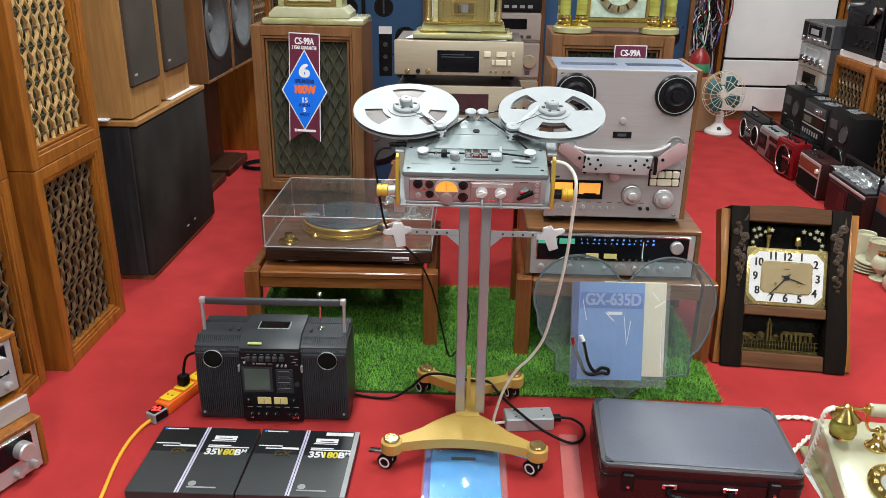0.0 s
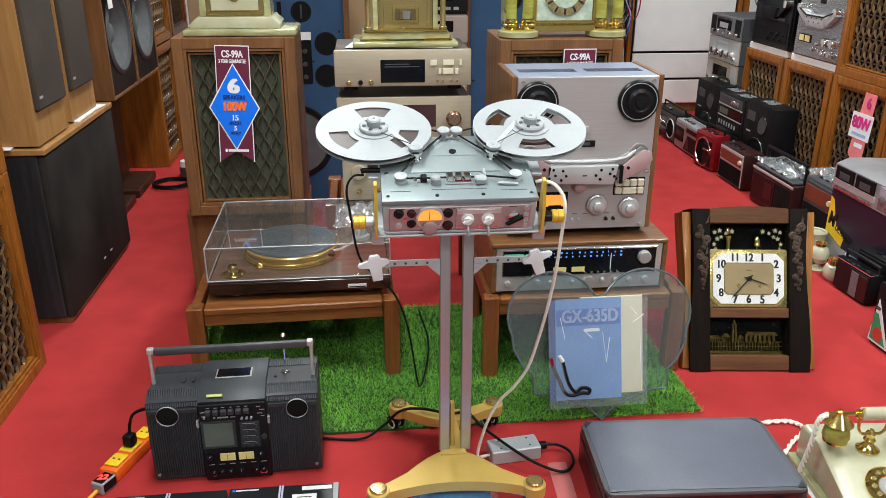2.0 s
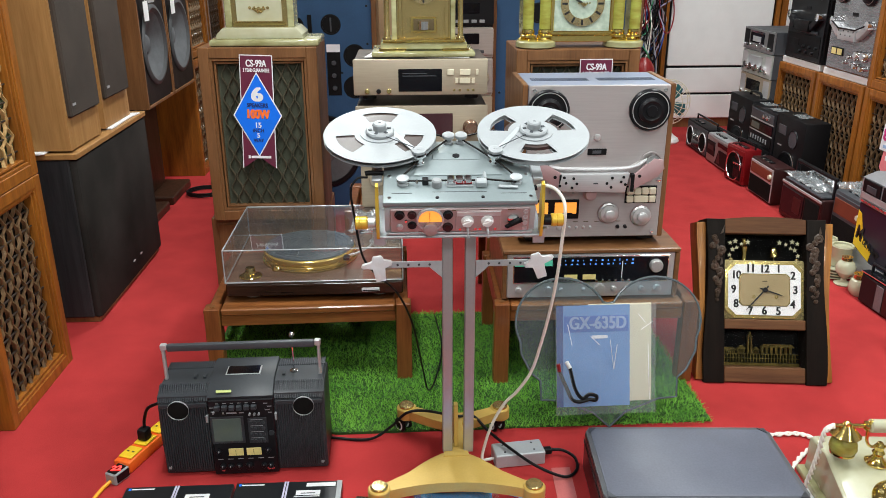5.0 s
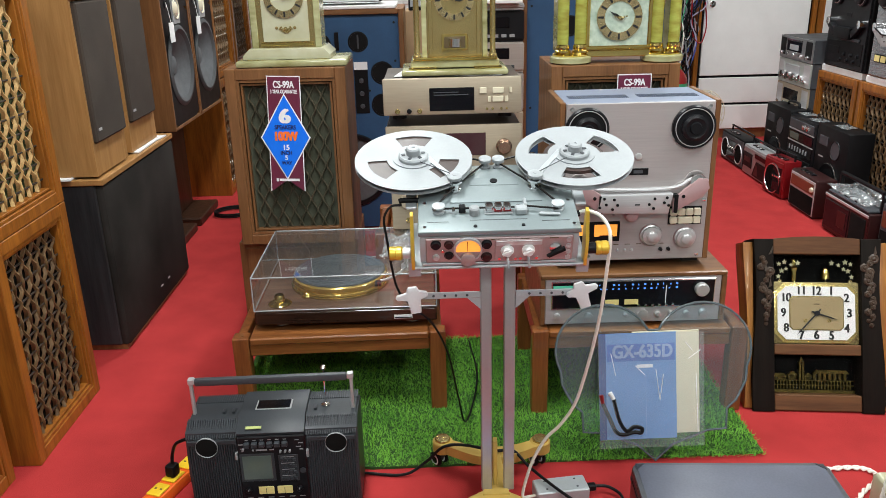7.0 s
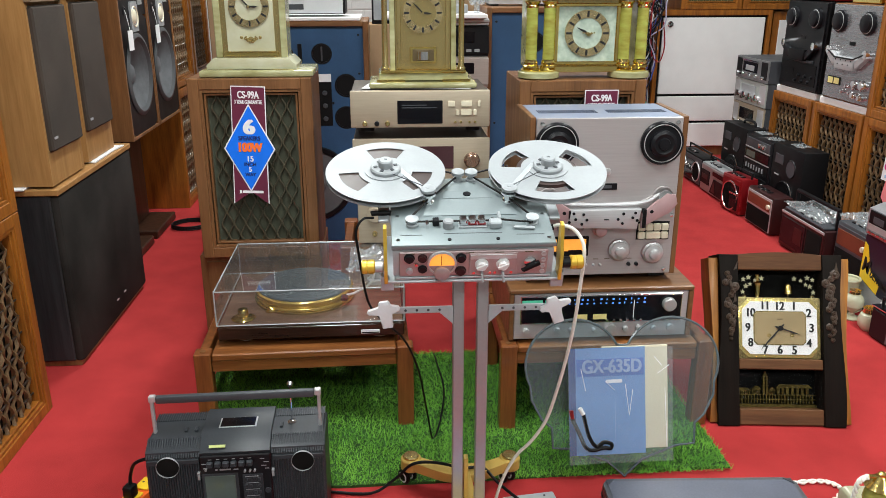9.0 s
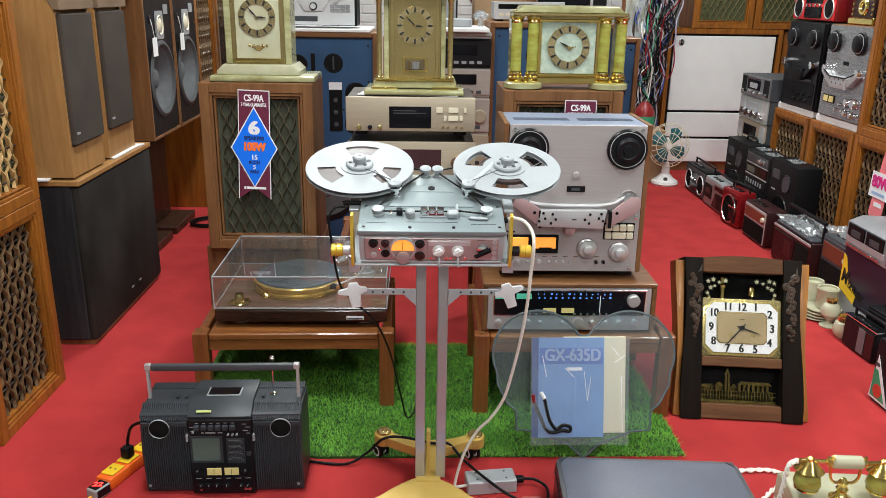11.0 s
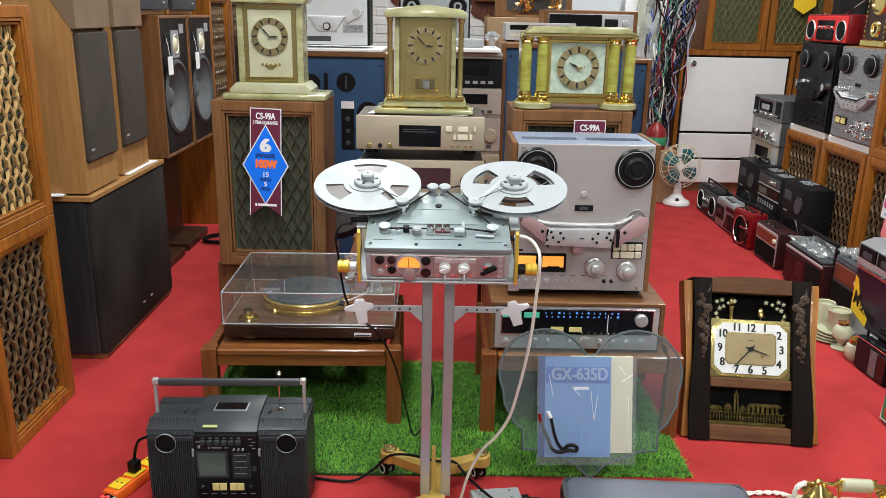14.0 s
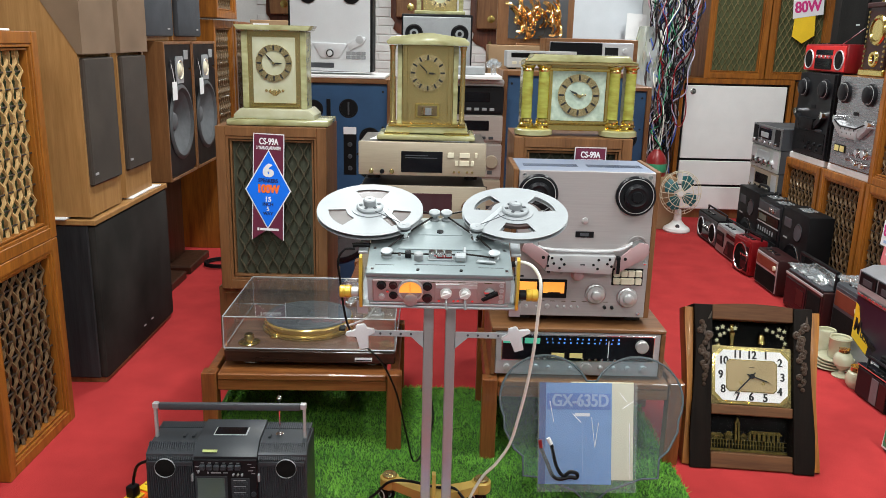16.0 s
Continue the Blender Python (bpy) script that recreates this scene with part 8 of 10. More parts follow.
part("tape_door", bx(B(), -0.11, 0.06, -0.012, -0.003, 0.075, 0.185, 0.003), GREYP, ce)
part("tape_window", bx(B(), -0.085, 0.035, -0.0135, -0.0115, 0.10, 0.155, 0.001), DIALG, ce)
for k in range(3):
    part("round_key", lathe(B(), [(0, 0), (0.014, 0), (0.012, 0.010), (0, 0.011)], (0.11, -0.009, 0.075 + 0.045 * k), "y", 18), SILVER, ce)
for z0, z1, mt in ((0.36, 0.41, GREYP), (0.29, 0.345, DIALG), (0.22, 0.28, BLACK), (0.05, 0.20, BLACK)):
    part("face_field", bx(B(), -0.15, 0.15, -0.009, -0.003, z0, z1, 0.002), mt, ce)
for k in range(7):
    part("slider", bx(B(), -0.12 + 0.035 * k, -0.112 + 0.035 * k, -0.014, -0.008, 0.235, 0.26, 0.001), GREYL, ce)
part("display", bx(B(), -0.13, -0.02, -0.0105, -0.0085, 0.30, 0.335), SCREENG, ce)
for x in (0.04, 0.09):
    part("knob", lathe(B(), [(0, 0), (0.015, 0), (0.013, 0.012), (0, 0.013)], (x, -0.009, 0.385), "y", 18), CHROME, ce)
for x, y in ((-0.10, 0.07), (0.08, 0.05), (0.34, 0.07)):
    wp = part("top_wrap", crumple(B(), 0.11, 0.08, 0.016, x * 7, 16, 12), FOIL, ob, "scrap of clear wrap", sharp=50)
    wp.matrix_local = Matrix.Translation((x, y, 0.428 if abs(x) < 0.17 else 0.441))
    part("top_clip", tube(B(), [(x - 0.03, y, 0.44), (x - 0.02, y, 0.462), (x + 0.02, y, 0.462), (x + 0.03, y, 0.44)], 0.003, 6, 3), BLACKS, ob)
part("handle", tube(B(), [(-0.40, 0.08, 0.43), (-0.38, 0.08, 0.462), (-0.26, 0.08, 0.466), (-0.24, 0.08, 0.43)], 0.008, 8, 4), BLACKS, ob)


# ---- boxed double cassette and small things before it ----
ob = thing("carton", on_right(1.985, 2.86), "dark navy carton with yellow lettering, under a double cassette player", "carton")
NAVYC = M("navy_printed_card", (0.012, 0.014, 0.035), 0.35, var=0.15, scale=4)
part("carton", bx(B(), -0.44, 0.44, 0.0, 0.28, 0.0, 0.318, 0.003), NAVYC, ob)
part("yellow_panel", prism(B(), [(-0.435, 0.28), (-0.41, 0.27), (-0.37, 0.175), (-0.30, 0.135), (-0.31, 0.095), (-0.435, 0.13)], -0.0016, -0.0002), YELLOWP, ob)
part("grey_panel", prism(B(), [(-0.435, 0.125), (-0.30, 0.09), (-0.13, 0.09), (-0.13, 0.012), (-0.435, 0.012)], -0.0014, -0.0002), GREYL, ob)
words("lettering", "M", 0.082, front(-0.398, -0.0022, 0.186, 0) @ Matrix.Rotation(radians(-10), 4, "Z"), INKK, ob, squeeze=0.8)
words("lettering", "ULTI-AMP", 0.040, front(-0.306, -0.0022, 0.150, 0) @ Matrix.Rotation(radians(-14), 4, "Z"), INKK, ob, squeeze=0.72)
words("lettering", "SUPER", 0.045, front(-0.215, -0.0020, 0.068), INKW, ob, squeeze=0.85)
words("lettering", "WOOFER", 0.045, front(-0.205, -0.0020, 0.032), INKW, ob, squeeze=0.8)
ob = thing("double_cassette", on_right(1.975, 2.865, 0.319, -90), "silver-grey double cassette player lying on its carton", "cassette player")
DS = M("dull_silver_case", (0.36, 0.36, 0.38), 0.4, 0.4)
part("body", prism(B(), [(0.0, 0.0), (0.27, 0.0), (0.27, 0.118), (0.055, 0.128), (0.0, 0.105)], -0.43, 0.43, "yz", 0.005), DS, ob)
for x0 in (-0.41, -0.27):
    dr = part("cassette_door", bx(B(), x0, x0 + 0.125, -0.006, 0.001, 0.048, 0.102, 0.002), BLACK, ob, "dark cassette door")
    part("cassette_shell", bx(B(), x0 + 0.03, x0 + 0.10, -0.0075, -0.0055, 0.055, 0.082, 0.001), GREYP, dr)
part("door_strip", bx(B(), -0.415, -0.135, -0.004, 0.001, 0.022, 0.046, 0.001), SILVER, ob)
for k in range(9):
    part("key", bx(B(), -0.40 + 0.028 * k, -0.378 + 0.028 * k, -0.010, 0.0, 0.008, 0.018, 0.001), CHROME, ob)
part("tuner_scale", bx(B(), -0.115, 0.40, -0.004, 0.001, 0.062, 0.100, 0.001), M("lilac_scale", (0.42, 0.40, 0.46), 0.2), ob)
part("control_field", bx(B(), -0.115, 0.40, -0.004, 0.001, 0.010, 0.056, 0.001), M("mauve_field", (0.20, 0.13, 0.14), 0.35), ob)
for k in range(12):
    part("knob", lathe(B(), [(0, 0), (0.006, 0), (0.005, 0.010), (0, 0.011)], (-0.09 + 0.038 * k, -0.004, 0.045 - 0.018 * (k % 2)), "y", 12), CHROME, ob)
part("antenna", tube(B(), [(-0.40, 0.20, 0.128), (0.30, 0.21, 0.127)], 0.004, 8, 0), CHROME, ob)

# onyx cups and plates
def cup(m, prof, label, band=None):
    ob = thing("onyx_cup", m, label, "cup", "onyx ware")
    part("bowl", lathe(B(), prof, seg=28), ONYXW, ob)
    if band:
        part("gilt_band", lathe(B(), band, seg=28), COPPER, ob)


cup(pose(1.895, 3.165, 0.0), [(0, 0), (0.034, 0), (0.036, 0.005), (0.014, 0.014), (0.010, 0.026), (0.020, 0.036), (0.037, 0.056), (0.039, 0.078), (0.030, 0.098), (0.018, 0.106), (0, 0.106)], "pale onyx goblet with a gilt neck on the carpet", [(0.0185, 0.1065), (0.021, 0.1075), (0.019, 0.117), (0.022, 0.121), (0.0, 0.122)])
cup(pose(1.925, 3.39, 0.0), [(0, 0), (0.044, 0), (0.047, 0.008), (0.045, 0.018), (0.042, 0.024), (0.043, 0.118), (0.040, 0.124), (0.034, 0.122), (0.034, 0.11), (0, 0.11)], "tall pale onyx beaker on the carpet")
cup(pose(1.925, 3.265, 0.0465), [(0, 0), (0.040, 0), (0.042, 0.006), (0.042, 0.078), (0.046, 0.084), (0.043, 0.090), (0.036, 0.088), (0.036, 0.08), (0, 0.08)], "pale onyx beaker standing on a pile of saucers")
cup(pose(1.900, 3.055, 0.0), [(0, 0), (0.026, 0), (0.040, 0.018), (0.043, 0.042), (0.034, 0.064), (0.024, 0.070), (0, 0.070)], "round pale onyx vase with a gilt neck on the carpet", [(0.0245, 0.0705), (0.028, 0.072), (0.025, 0.086), (0.028, 0.090), (0.0, 0.090)])
for k in range(4):
    r = 0.086 - 0.004 * k
    ob = thing("onyx_plate", pose(1.905 + 0.004 * k, 3.275 - 0.003 * k, 0.011 * k), "pale onyx saucer in a small pile on the carpet", "plate", "onyx ware")
    part("plate", lathe(B(), [(0, 0), (r * 0.55, 0), (r, 0.009), (r, 0.013), (r * 0.5, 0.0105), (0, 0.0105)], seg=36), ONYXW, ob)

# nearer radios
sr = radio(on_right(1.875, 2.90, 0, -86), 0.205, 0.125, 0.06, BLACK, "small black and silver pocket radio on the carpet", "none", BLACKS, True)
part("silver_rim", bx(B(), -0.103, 0.103, -0.005, 0.03, 0.1245, 0.130, 0.001), CHROME, sr)
part("tuner_window", bx(B(), 0.0, 0.042, -0.0065, -0.0035, 0.012, 0.11, 0.001), M("grey_window", (0.16, 0.15, 0.16), 0.2), sr)
part("red_scale", bx(B(), 0.048, 0.094, -0.0065, -0.0035, 0.012, 0.11, 0.001), DKRED, sr)
wr = radio(on_right(1.945, 2.80, 0, -84), 0.34, 0.175, 0.12, BLACK, "black table radio with a silver handle, on the carpet", "none", BLACK, False)
part("handle_frame", prism(B(), [(-0.16, 0.17), (-0.15, 0.255), (0.15, 0.255), (0.165, 0.245), (0.165, 0.17), (0.145, 0.17), (0.14, 0.235), (-0.135, 0.235), (-0.14, 0.17)], 0.06, 0.085, "xz", 0.003), SILVER, wr, "silver carrying handle")
part("handle_back", bx(B(), -0.137, 0.142, 0.086, 0.10, 0.172, 0.234), BLACK, wr)
part("name_strip", bx(B(), -0.05, 0.10, 0.056, 0.0595, 0.20, 0.206), SILVER, wr)
part("end_cap", bx(B(), 0.06, 0.17, -0.007, 0.10, 0.06, 0.178, 0.003), SILVER, wr)
wh = radio(on_right(1.83, 2.36, 0.0, -88), 0.50, 0.24, 0.17, M("off_white_case", (0.40, 0.40, 0.41), 0.4), "off-white radio cassette standing behind a black speaker", "none", M("pinkish_trim", (0.50, 0.36, 0.33), 0.4), False)
part("dial_window", bx(B(), -0.22, 0.20, -0.008, -0.003, 0.18, 0.222, 0.002), M("salmon_dial", (0.35, 0.16, 0.13), 0.2), wh)
for k in range(6):
    part("top_button", bx(B(), -0.16 + 0.05 * k, -0.13 + 0.05 * k, 0.04, 0.10, 0.241, 0.248, 0.002), GREYL if k % 2 else GREYP, wh)
part("antenna", tube(B(), [(-0.22, 0.12, 0.245), (-0.12, 0.12, 0.27), (0.18, 0.12, 0.275)], 0.004, 8, 0), CHROME, wh)
ob = thing("black_speaker", on_right(1.738, 2.445, 0.0, -88, 0), "black loudspeaker with a green and red triangular label", "loudspeaker")
part("body", bx(B(), -0.105, 0.11, 0.0, 0.08, 0.0, 0.228, 0.010, 2), BLACK, ob)
part("label_white", prism(B(), [(-0.104, 0.012), (0.0, 0.012), (-0.085, 0.17)], -0.0015, 0.0002), INKW, ob, "white triangular label")
part("label_green", prism(B(), [(-0.096, 0.020), (-0.016, 0.020), (-0.074, 0.118), (-0.094, 0.118)], -0.0026, -0.0014), GREENTXT, ob)
part("label_red", lathe(B(), [(0, 0), (0.024, 0), (0.024, 0.001), (0, 0.001)], (-0.060, -0.0026, 0.048), "y", 18), M("red_print", (0.6, 0.06, 0.04), 0.5), ob)
part("label_bar", bx(B(), -0.094, -0.070, -0.0024, -0.0014, 0.130, 0.142), GREYP, ob)
part("cone_rim", lathe(B(), [(0.058, 0), (0.060, 0.002), (0.063, 0.0)], (0.045, 0.0, 0.105), "y", 30), BLACKS, ob)
part("badge", bx(B(), 0.03, 0.055, -0.002, 0.001, 0.165, 0.171), GREYL, ob)
ob = thing("cassette_deck", on_right(1.742, 2.16, 0.0, -88), "pale pinkish cassette unit on the carpet", "cassette deck")
part("body", bx(B(), -0.165, 0.165, 0.0, 0.20, 0.0, 0.20, 0.006, 2), M("pale_mauve_case", (0.58, 0.53, 0.54), 0.4, 0.2), ob)
for z, x in ((0.15, -0.12), (0.10, -0.12), (0.05, -0.12), (0.10, 0.0)):
    part("slot", bx(B(), x, x + 0.09, -0.003, 0.001, z, z + 0.022, 0.001), BLACK, ob)
    part("button", bx(B(), x + 0.01, x + 0.03, -0.006, -0.002, z + 0.006, z + 0.014, 0.001), BRASSD, ob)

# red-lacquered ornament with brass finials
ob = thing("lacquer_ornament", on_right(2.10, 2.86, 0.448), "red lacquered curved stand with brass finials", "ornament")
part("frame", tube(B(), [(-0.10, 0.02, 0.13), (-0.10, 0.02, 0.06), (-0.06, 0.02, 0.02), (0.0, 0.02, 0.004), (0.06, 0.02, 0.02), (0.10, 0.02, 0.06), (0.10, 0.02, 0.13), (-0.10, 0.02, 0.13)], 0.008, 8, 6), REDP, ob)
part("panel", prism(B(), [(-0.095, 0.125), (-0.093, 0.06), (-0.05, 0.02), (0.05, 0.02), (0.093, 0.06), (0.095, 0.125)], 0.018, 0.022), M("patterned_panel", (0.25, 0.16, 0.12), 0.5, var=0.4, scale=60), ob)
for x in (-0.10, -0.05, 0.05, 0.10):
    part("finial", lathe(B(), [(0, 0), (0.006, 0.001), (0.007, 0.008), (0.004, 0.013), (0, 0.018)], (x, 0.02, 0.135), "z", 12), BRASS, ob)

# price ribbons on the fretwork speakers
for y in (3.70, 3.33):
    ob = thing("price_ribbon", on_right(2.327, y, 0.0), "pink price ribbon on a fretwork loudspeaker", "price ribbon", "pink price ribbons")
    part("ribbon", prism(B(), [(-0.012, 0.632), (0.075, 0.632), (0.045, 0.32), (-0.025, 0.30), (-0.065, 0.335)], -0.003, -0.001), PINK, ob, "pink paper ribbon")
    part("card", prism(B(), [(-0.075, 0.535), (0.085, 0.535), (0.072, 0.415), (-0.085, 0.415)], -0.0055, -0.0035), INKW, ob, "white price card")
    words("lettering", "80W", 0.078, front(0.0, -0.0065, 0.488), MAGENTA, ob, squeeze=0.85, bold=0.04)
    words("lettering", "6", 0.07, front(0.03, -0.004, 0.585), MAGENTA, ob)
    part("print_bar", bx(B(), -0.06, 0.05, -0.0062, -0.0053, 0.428, 0.442), M("pale_blue_ink", (0.35, 0.5, 0.75), 0.5), ob)
    part("print_bar", bx(B(), -0.03, 0.035, -0.0038, -0.0028, 0.375, 0.395), INKW, ob)


# ---- gear on top of the right-hand speakers ----
def small_deck(m, panel, label, dark):
    ob = thing("reel_deck", m, label, "tape deck", "upright tape decks")
    w, h, d = 0.44, 0.47, 0.22
    part("case", bx(B(), -w / 2, w / 2, 0.008, d, 0.0, h, 0.003), BLACK if dark else WALNUT, ob)
    fp = part("front_panel", bx(B(), -w / 2 + 0.012, w / 2 - 0.012, -0.002, 0.008, 0.008, h - 0.004, 0.002), panel, ob)
    for s in (-1, 1):
        part("reel_hub", lathe(B(), [(0.055, 0), (0.055, 0.012), (0.042, 0.016), (0.040, 0.030), (0.020, 0.036), (0, 0.036)], (s * 0.125, -0.002, h - 0.085), "y", 28), BLACKS, ob)
        part("arm", prism(B(), [(s * 0.08, 0.20), (s * 0.17, 0.255), (s * 0.185, 0.23), (s * 0.10, 0.17)], -0.03, -0.002, "xz", 0.003), BLACKS if dark else SILVER, ob)
        part("roller", lathe(B(), [(0, 0), (0.020, 0), (0.020, 0.03), (0, 0.032)], (s * 0.165, -0.002, 0.245), "y", 18), CHROME, ob)
    part("head_cover", prism(B(), [(-0.09, 0.22), (0.09, 0.22), (0.08, 0.16), (-0.08, 0.16)], -0.035, -0.002, "xz", 0.004), BLACK if dark else SILVER, ob)
    part("meter", bx(B(), -0.17, -0.05, -0.006, -0.001, 0.075, 0.115, 0.002), BLACK, ob)
    if not dark:
        for x in (-0.162, -0.105):
            part("meter_face", bx(B(), x, x + 0.045, -0.0075, -0.0055, 0.08, 0.11), METER_Y, ob)
    part("counter", bx(B(), -0.02, 0.03, -0.004, -0.001, 0.275, 0.293), BLACK, ob)
    for k in range(6):
        part("knob", lathe(B(), [(0, 0), (0.010, 0), (0.008, 0.014), (0, 0.015)], (-0.02 + 0.035 * k, -0.002, 0.05 + 0.03 * (k % 2)), "y", 16), BLACKS if dark else CHROME, ob)
    if not dark:
        for k in range(7):
            part("screw", cyl(B(), (-0.07 + 0.023 * k, -0.0352, 0.205 - 0.02 * (k % 2)), 0.004, 0.0015, "y", 8), BLACKS, ob)
        for x, z, r in ((0.10, 0.10, 0.020), (0.165, 0.10, 0.024), (0.10, 0.045, 0.014), (0.16, 0.04, 0.014)):
            part("level_knob", lathe(B(), [(0, 0), (r, 0), (r, 0.014), (r * 0.8, 0.026), (0, 0.027)], (x, -0.002, z), "y", 22), CHROME, ob)
        part("tape_path_bar", tube(B(), [(-0.165, -0.03, 0.245), (-0.08, -0.036, 0.215), (0.08, -0.036, 0.215), (0.165, -0.03, 0.245)], 0.004, 6, 0), BLACKS, ob)
    for s in (-1, 1):
        part("hub_ring", lathe(B(), [(0.042, 0.010), (0.044, 0.0175), (0.047, 0.0165)], (s * 0.125, -0.002, h - 0.085), "y", 28), SILVER, ob)
    if dark:
        part("key_row", bx(B(), -0.05, 0.15, -0.012, -0.001, 0.152, 0.166, 0.003), GREYP, ob)
        part("lower_field", bx(B(), -0.19, 0.19, -0.005, -0.001, 0.03, 0.145, 0.003), BLACK, ob)
    return ob


small_deck(on_right(2.335, 4.70, 0.706), BLACKS, "black reel-to-reel deck on a fretwork loudspeaker", True)
small_deck(on_right(2.335, 4.215, 0.706), M("grey_satin_metal", (0.36, 0.36, 0.37), 0.26, 0.75, var=0.05, stretch=(1, 20, 20), fine=60), "silver reel-to-reel deck on a fretwork loudspeaker", False)
for y in (4.73, 4.235):
    ob = thing("paper_sheet", on_right(2.345, y, 0.6685), "thick white padding sheet between a speaker and a deck", "paper", "paper sheets")
    part("sheet", bx(B(), -0.225, 0.225, 0.0, 0.27, 0.0, 0.036, 0.004), PAPER, ob)

z = 0.0
for i, (h, mt, lab) in enumerate(((0.40, CARDB, "plain brown carton at the bottom of the stack"), (0.155, CHAMP, "champagne amplifier in the stack by the wall"), (0.145, M("greenish_silver", (0.52, 0.57, 0.54), 0.35, 0.4), "pale silver tuner wrapped in film"), (0.135, M("dim_silver", (0.30, 0.305, 0.31), 0.3, 0.6), "silver cassette deck with a clear door"))):
    ob = thing("stacked_unit", on_right(2.30 - 0.006 * i, 5.18 - 0.005 * i, z), lab, "audio unit", "stacked audio units")
    part("case", bx(B(), -0.22, 0.22, 0.006, 0.30, 0.0, h - 0.002, 0.003), mt if i == 0 else GREYP, ob)
    part("front_panel", bx(B(), -0.22, 0.22, -0.003, 0.006, 0.002, h - 0.003, 0.002), mt, ob)
    if i:
        part("window", bx(B(), -0.12, 0.08, -0.006, -0.002, h * 0.35, h * 0.8, 0.002), DIALG if i != 2 else GREYL, ob)
        for k in range(5):
            part("knob", lathe(B(), [(0, 0), (0.012, 0), (0.010, 0.014), (0, 0.015)], (-0.18 + 0.085 * k, -0.003, h * 0.22), "y", 16), CHROME, ob)
        part("side_field", bx(B(), -0.21, -0.14, -0.005, -0.002, h * 0.15, h * 0.9, 0.002), BLACK if i == 3 else SILVER, ob)
        if i == 3:
            part("door_frame", bx(B(), -0.13, 0.09, -0.0075, -0.0055, h * 0.82, h * 0.88), CHROME, ob)
            part("tape_shell", bx(B(), -0.08, 0.04, -0.0075, -0.0055, h * 0.42, h * 0.66, 0.001), GREYL, ob)
        if i == 2:
            for k in range(4):
                part("round_knob", lathe(B(), [(0, 0), (0.022, 0), (0.020, 0.022), (0, 0.024)], (-0.13 + 0.085 * k, -0.005, h * 0.36), "y", 20), CHROME, ob)
        part("side_field", bx(B(), 0.13, 0.21, -0.005, -0.002, h * 0.15, h * 0.9, 0.002), BLACK if i == 3 else SILVER, ob)
    z += h

rb = radio(on_right(2.36, 4.70, 1.178), 0.50, 0.155, 0.14, REDP, "bright red radio cassette on top of the black deck", "two", M("bright_red", (0.62, 0.02, 0.02), 0.3), False, "radios on the decks")
part("antenna", tube(B(), [(-0.02, 0.1, 0.155), (0.20, 0.1, 0.24)], 0.003, 6, 0), CHROME, rb)
ob = thing("gilt_clock", on_right(2.38, 4.215, 1.178), "ornate red and gilt carved clock on the silver deck", "clock")
part("case", bx(B(), -0.10, 0.10, 0.0, 0.11, 0.03, 0.34, 0.006), DKRED, ob)
part("base", bx(B(), -0.12, 0.12, -0.012, 0.12, 0.0, 0.035, 0.006), BRASS, ob)
part("cornice", bx(B(), -0.12, 0.12, -0.012, 0.12, 0.335, 0.36, 0.006), DKRED, ob)
part("dial", lathe(B(), [(0, 0.004), (0.05, 0.004), (0.058, 0.010), (0.07, 0.008), (0.076, 0)], (0, 0, 0.225), "y", 30), BRASS, ob)
part("medallion", lathe(B(), [(0.02, 0.0), (0.024, 0.010), (0.036, 0.010), (0.042, 0)], (0, 0, 0.085), "y", 20), BRASS, ob)
for s in (-1, 1):
    for k in range(12):
        part("bead", lathe(B(), [(0, 0), (0.007, 0.002), (0.007, 0.008), (0, 0.010)], (s * 0.092, 0.0, 0.05 + 0.024 * k), "y", 8), BRASSD, ob)
part("finial", lathe(B(), [(0, 0), (0.05, 0), (0.03, 0.03), (0.012, 0.05), (0.018, 0.065), (0, 0.09)], (0, 0.05, 0.36), "z", 20), BRASS, ob)
for y in (4.86, 4.52):
    ob = thing("bookshelf_loudspeaker", on_right(2.56, y, 1.178), "plain black bookshelf loudspeaker behind the red radio", "loudspeaker", "black loudspeakers")
    part("cabinet", bx(B(), -0.16, 0.16, 0.02, 0.26, 0, 0.60, 0.004), BLACK, ob)
    part("grille", bx(B(), -0.155, 0.155, 0.0, 0.021, 0.005, 0.595, 0.008), CLOTHB, ob)
    part("badge", bx(B(), 0.06, 0.10, -0.002, 0.001, 0.26, 0.268), SILVER, ob)


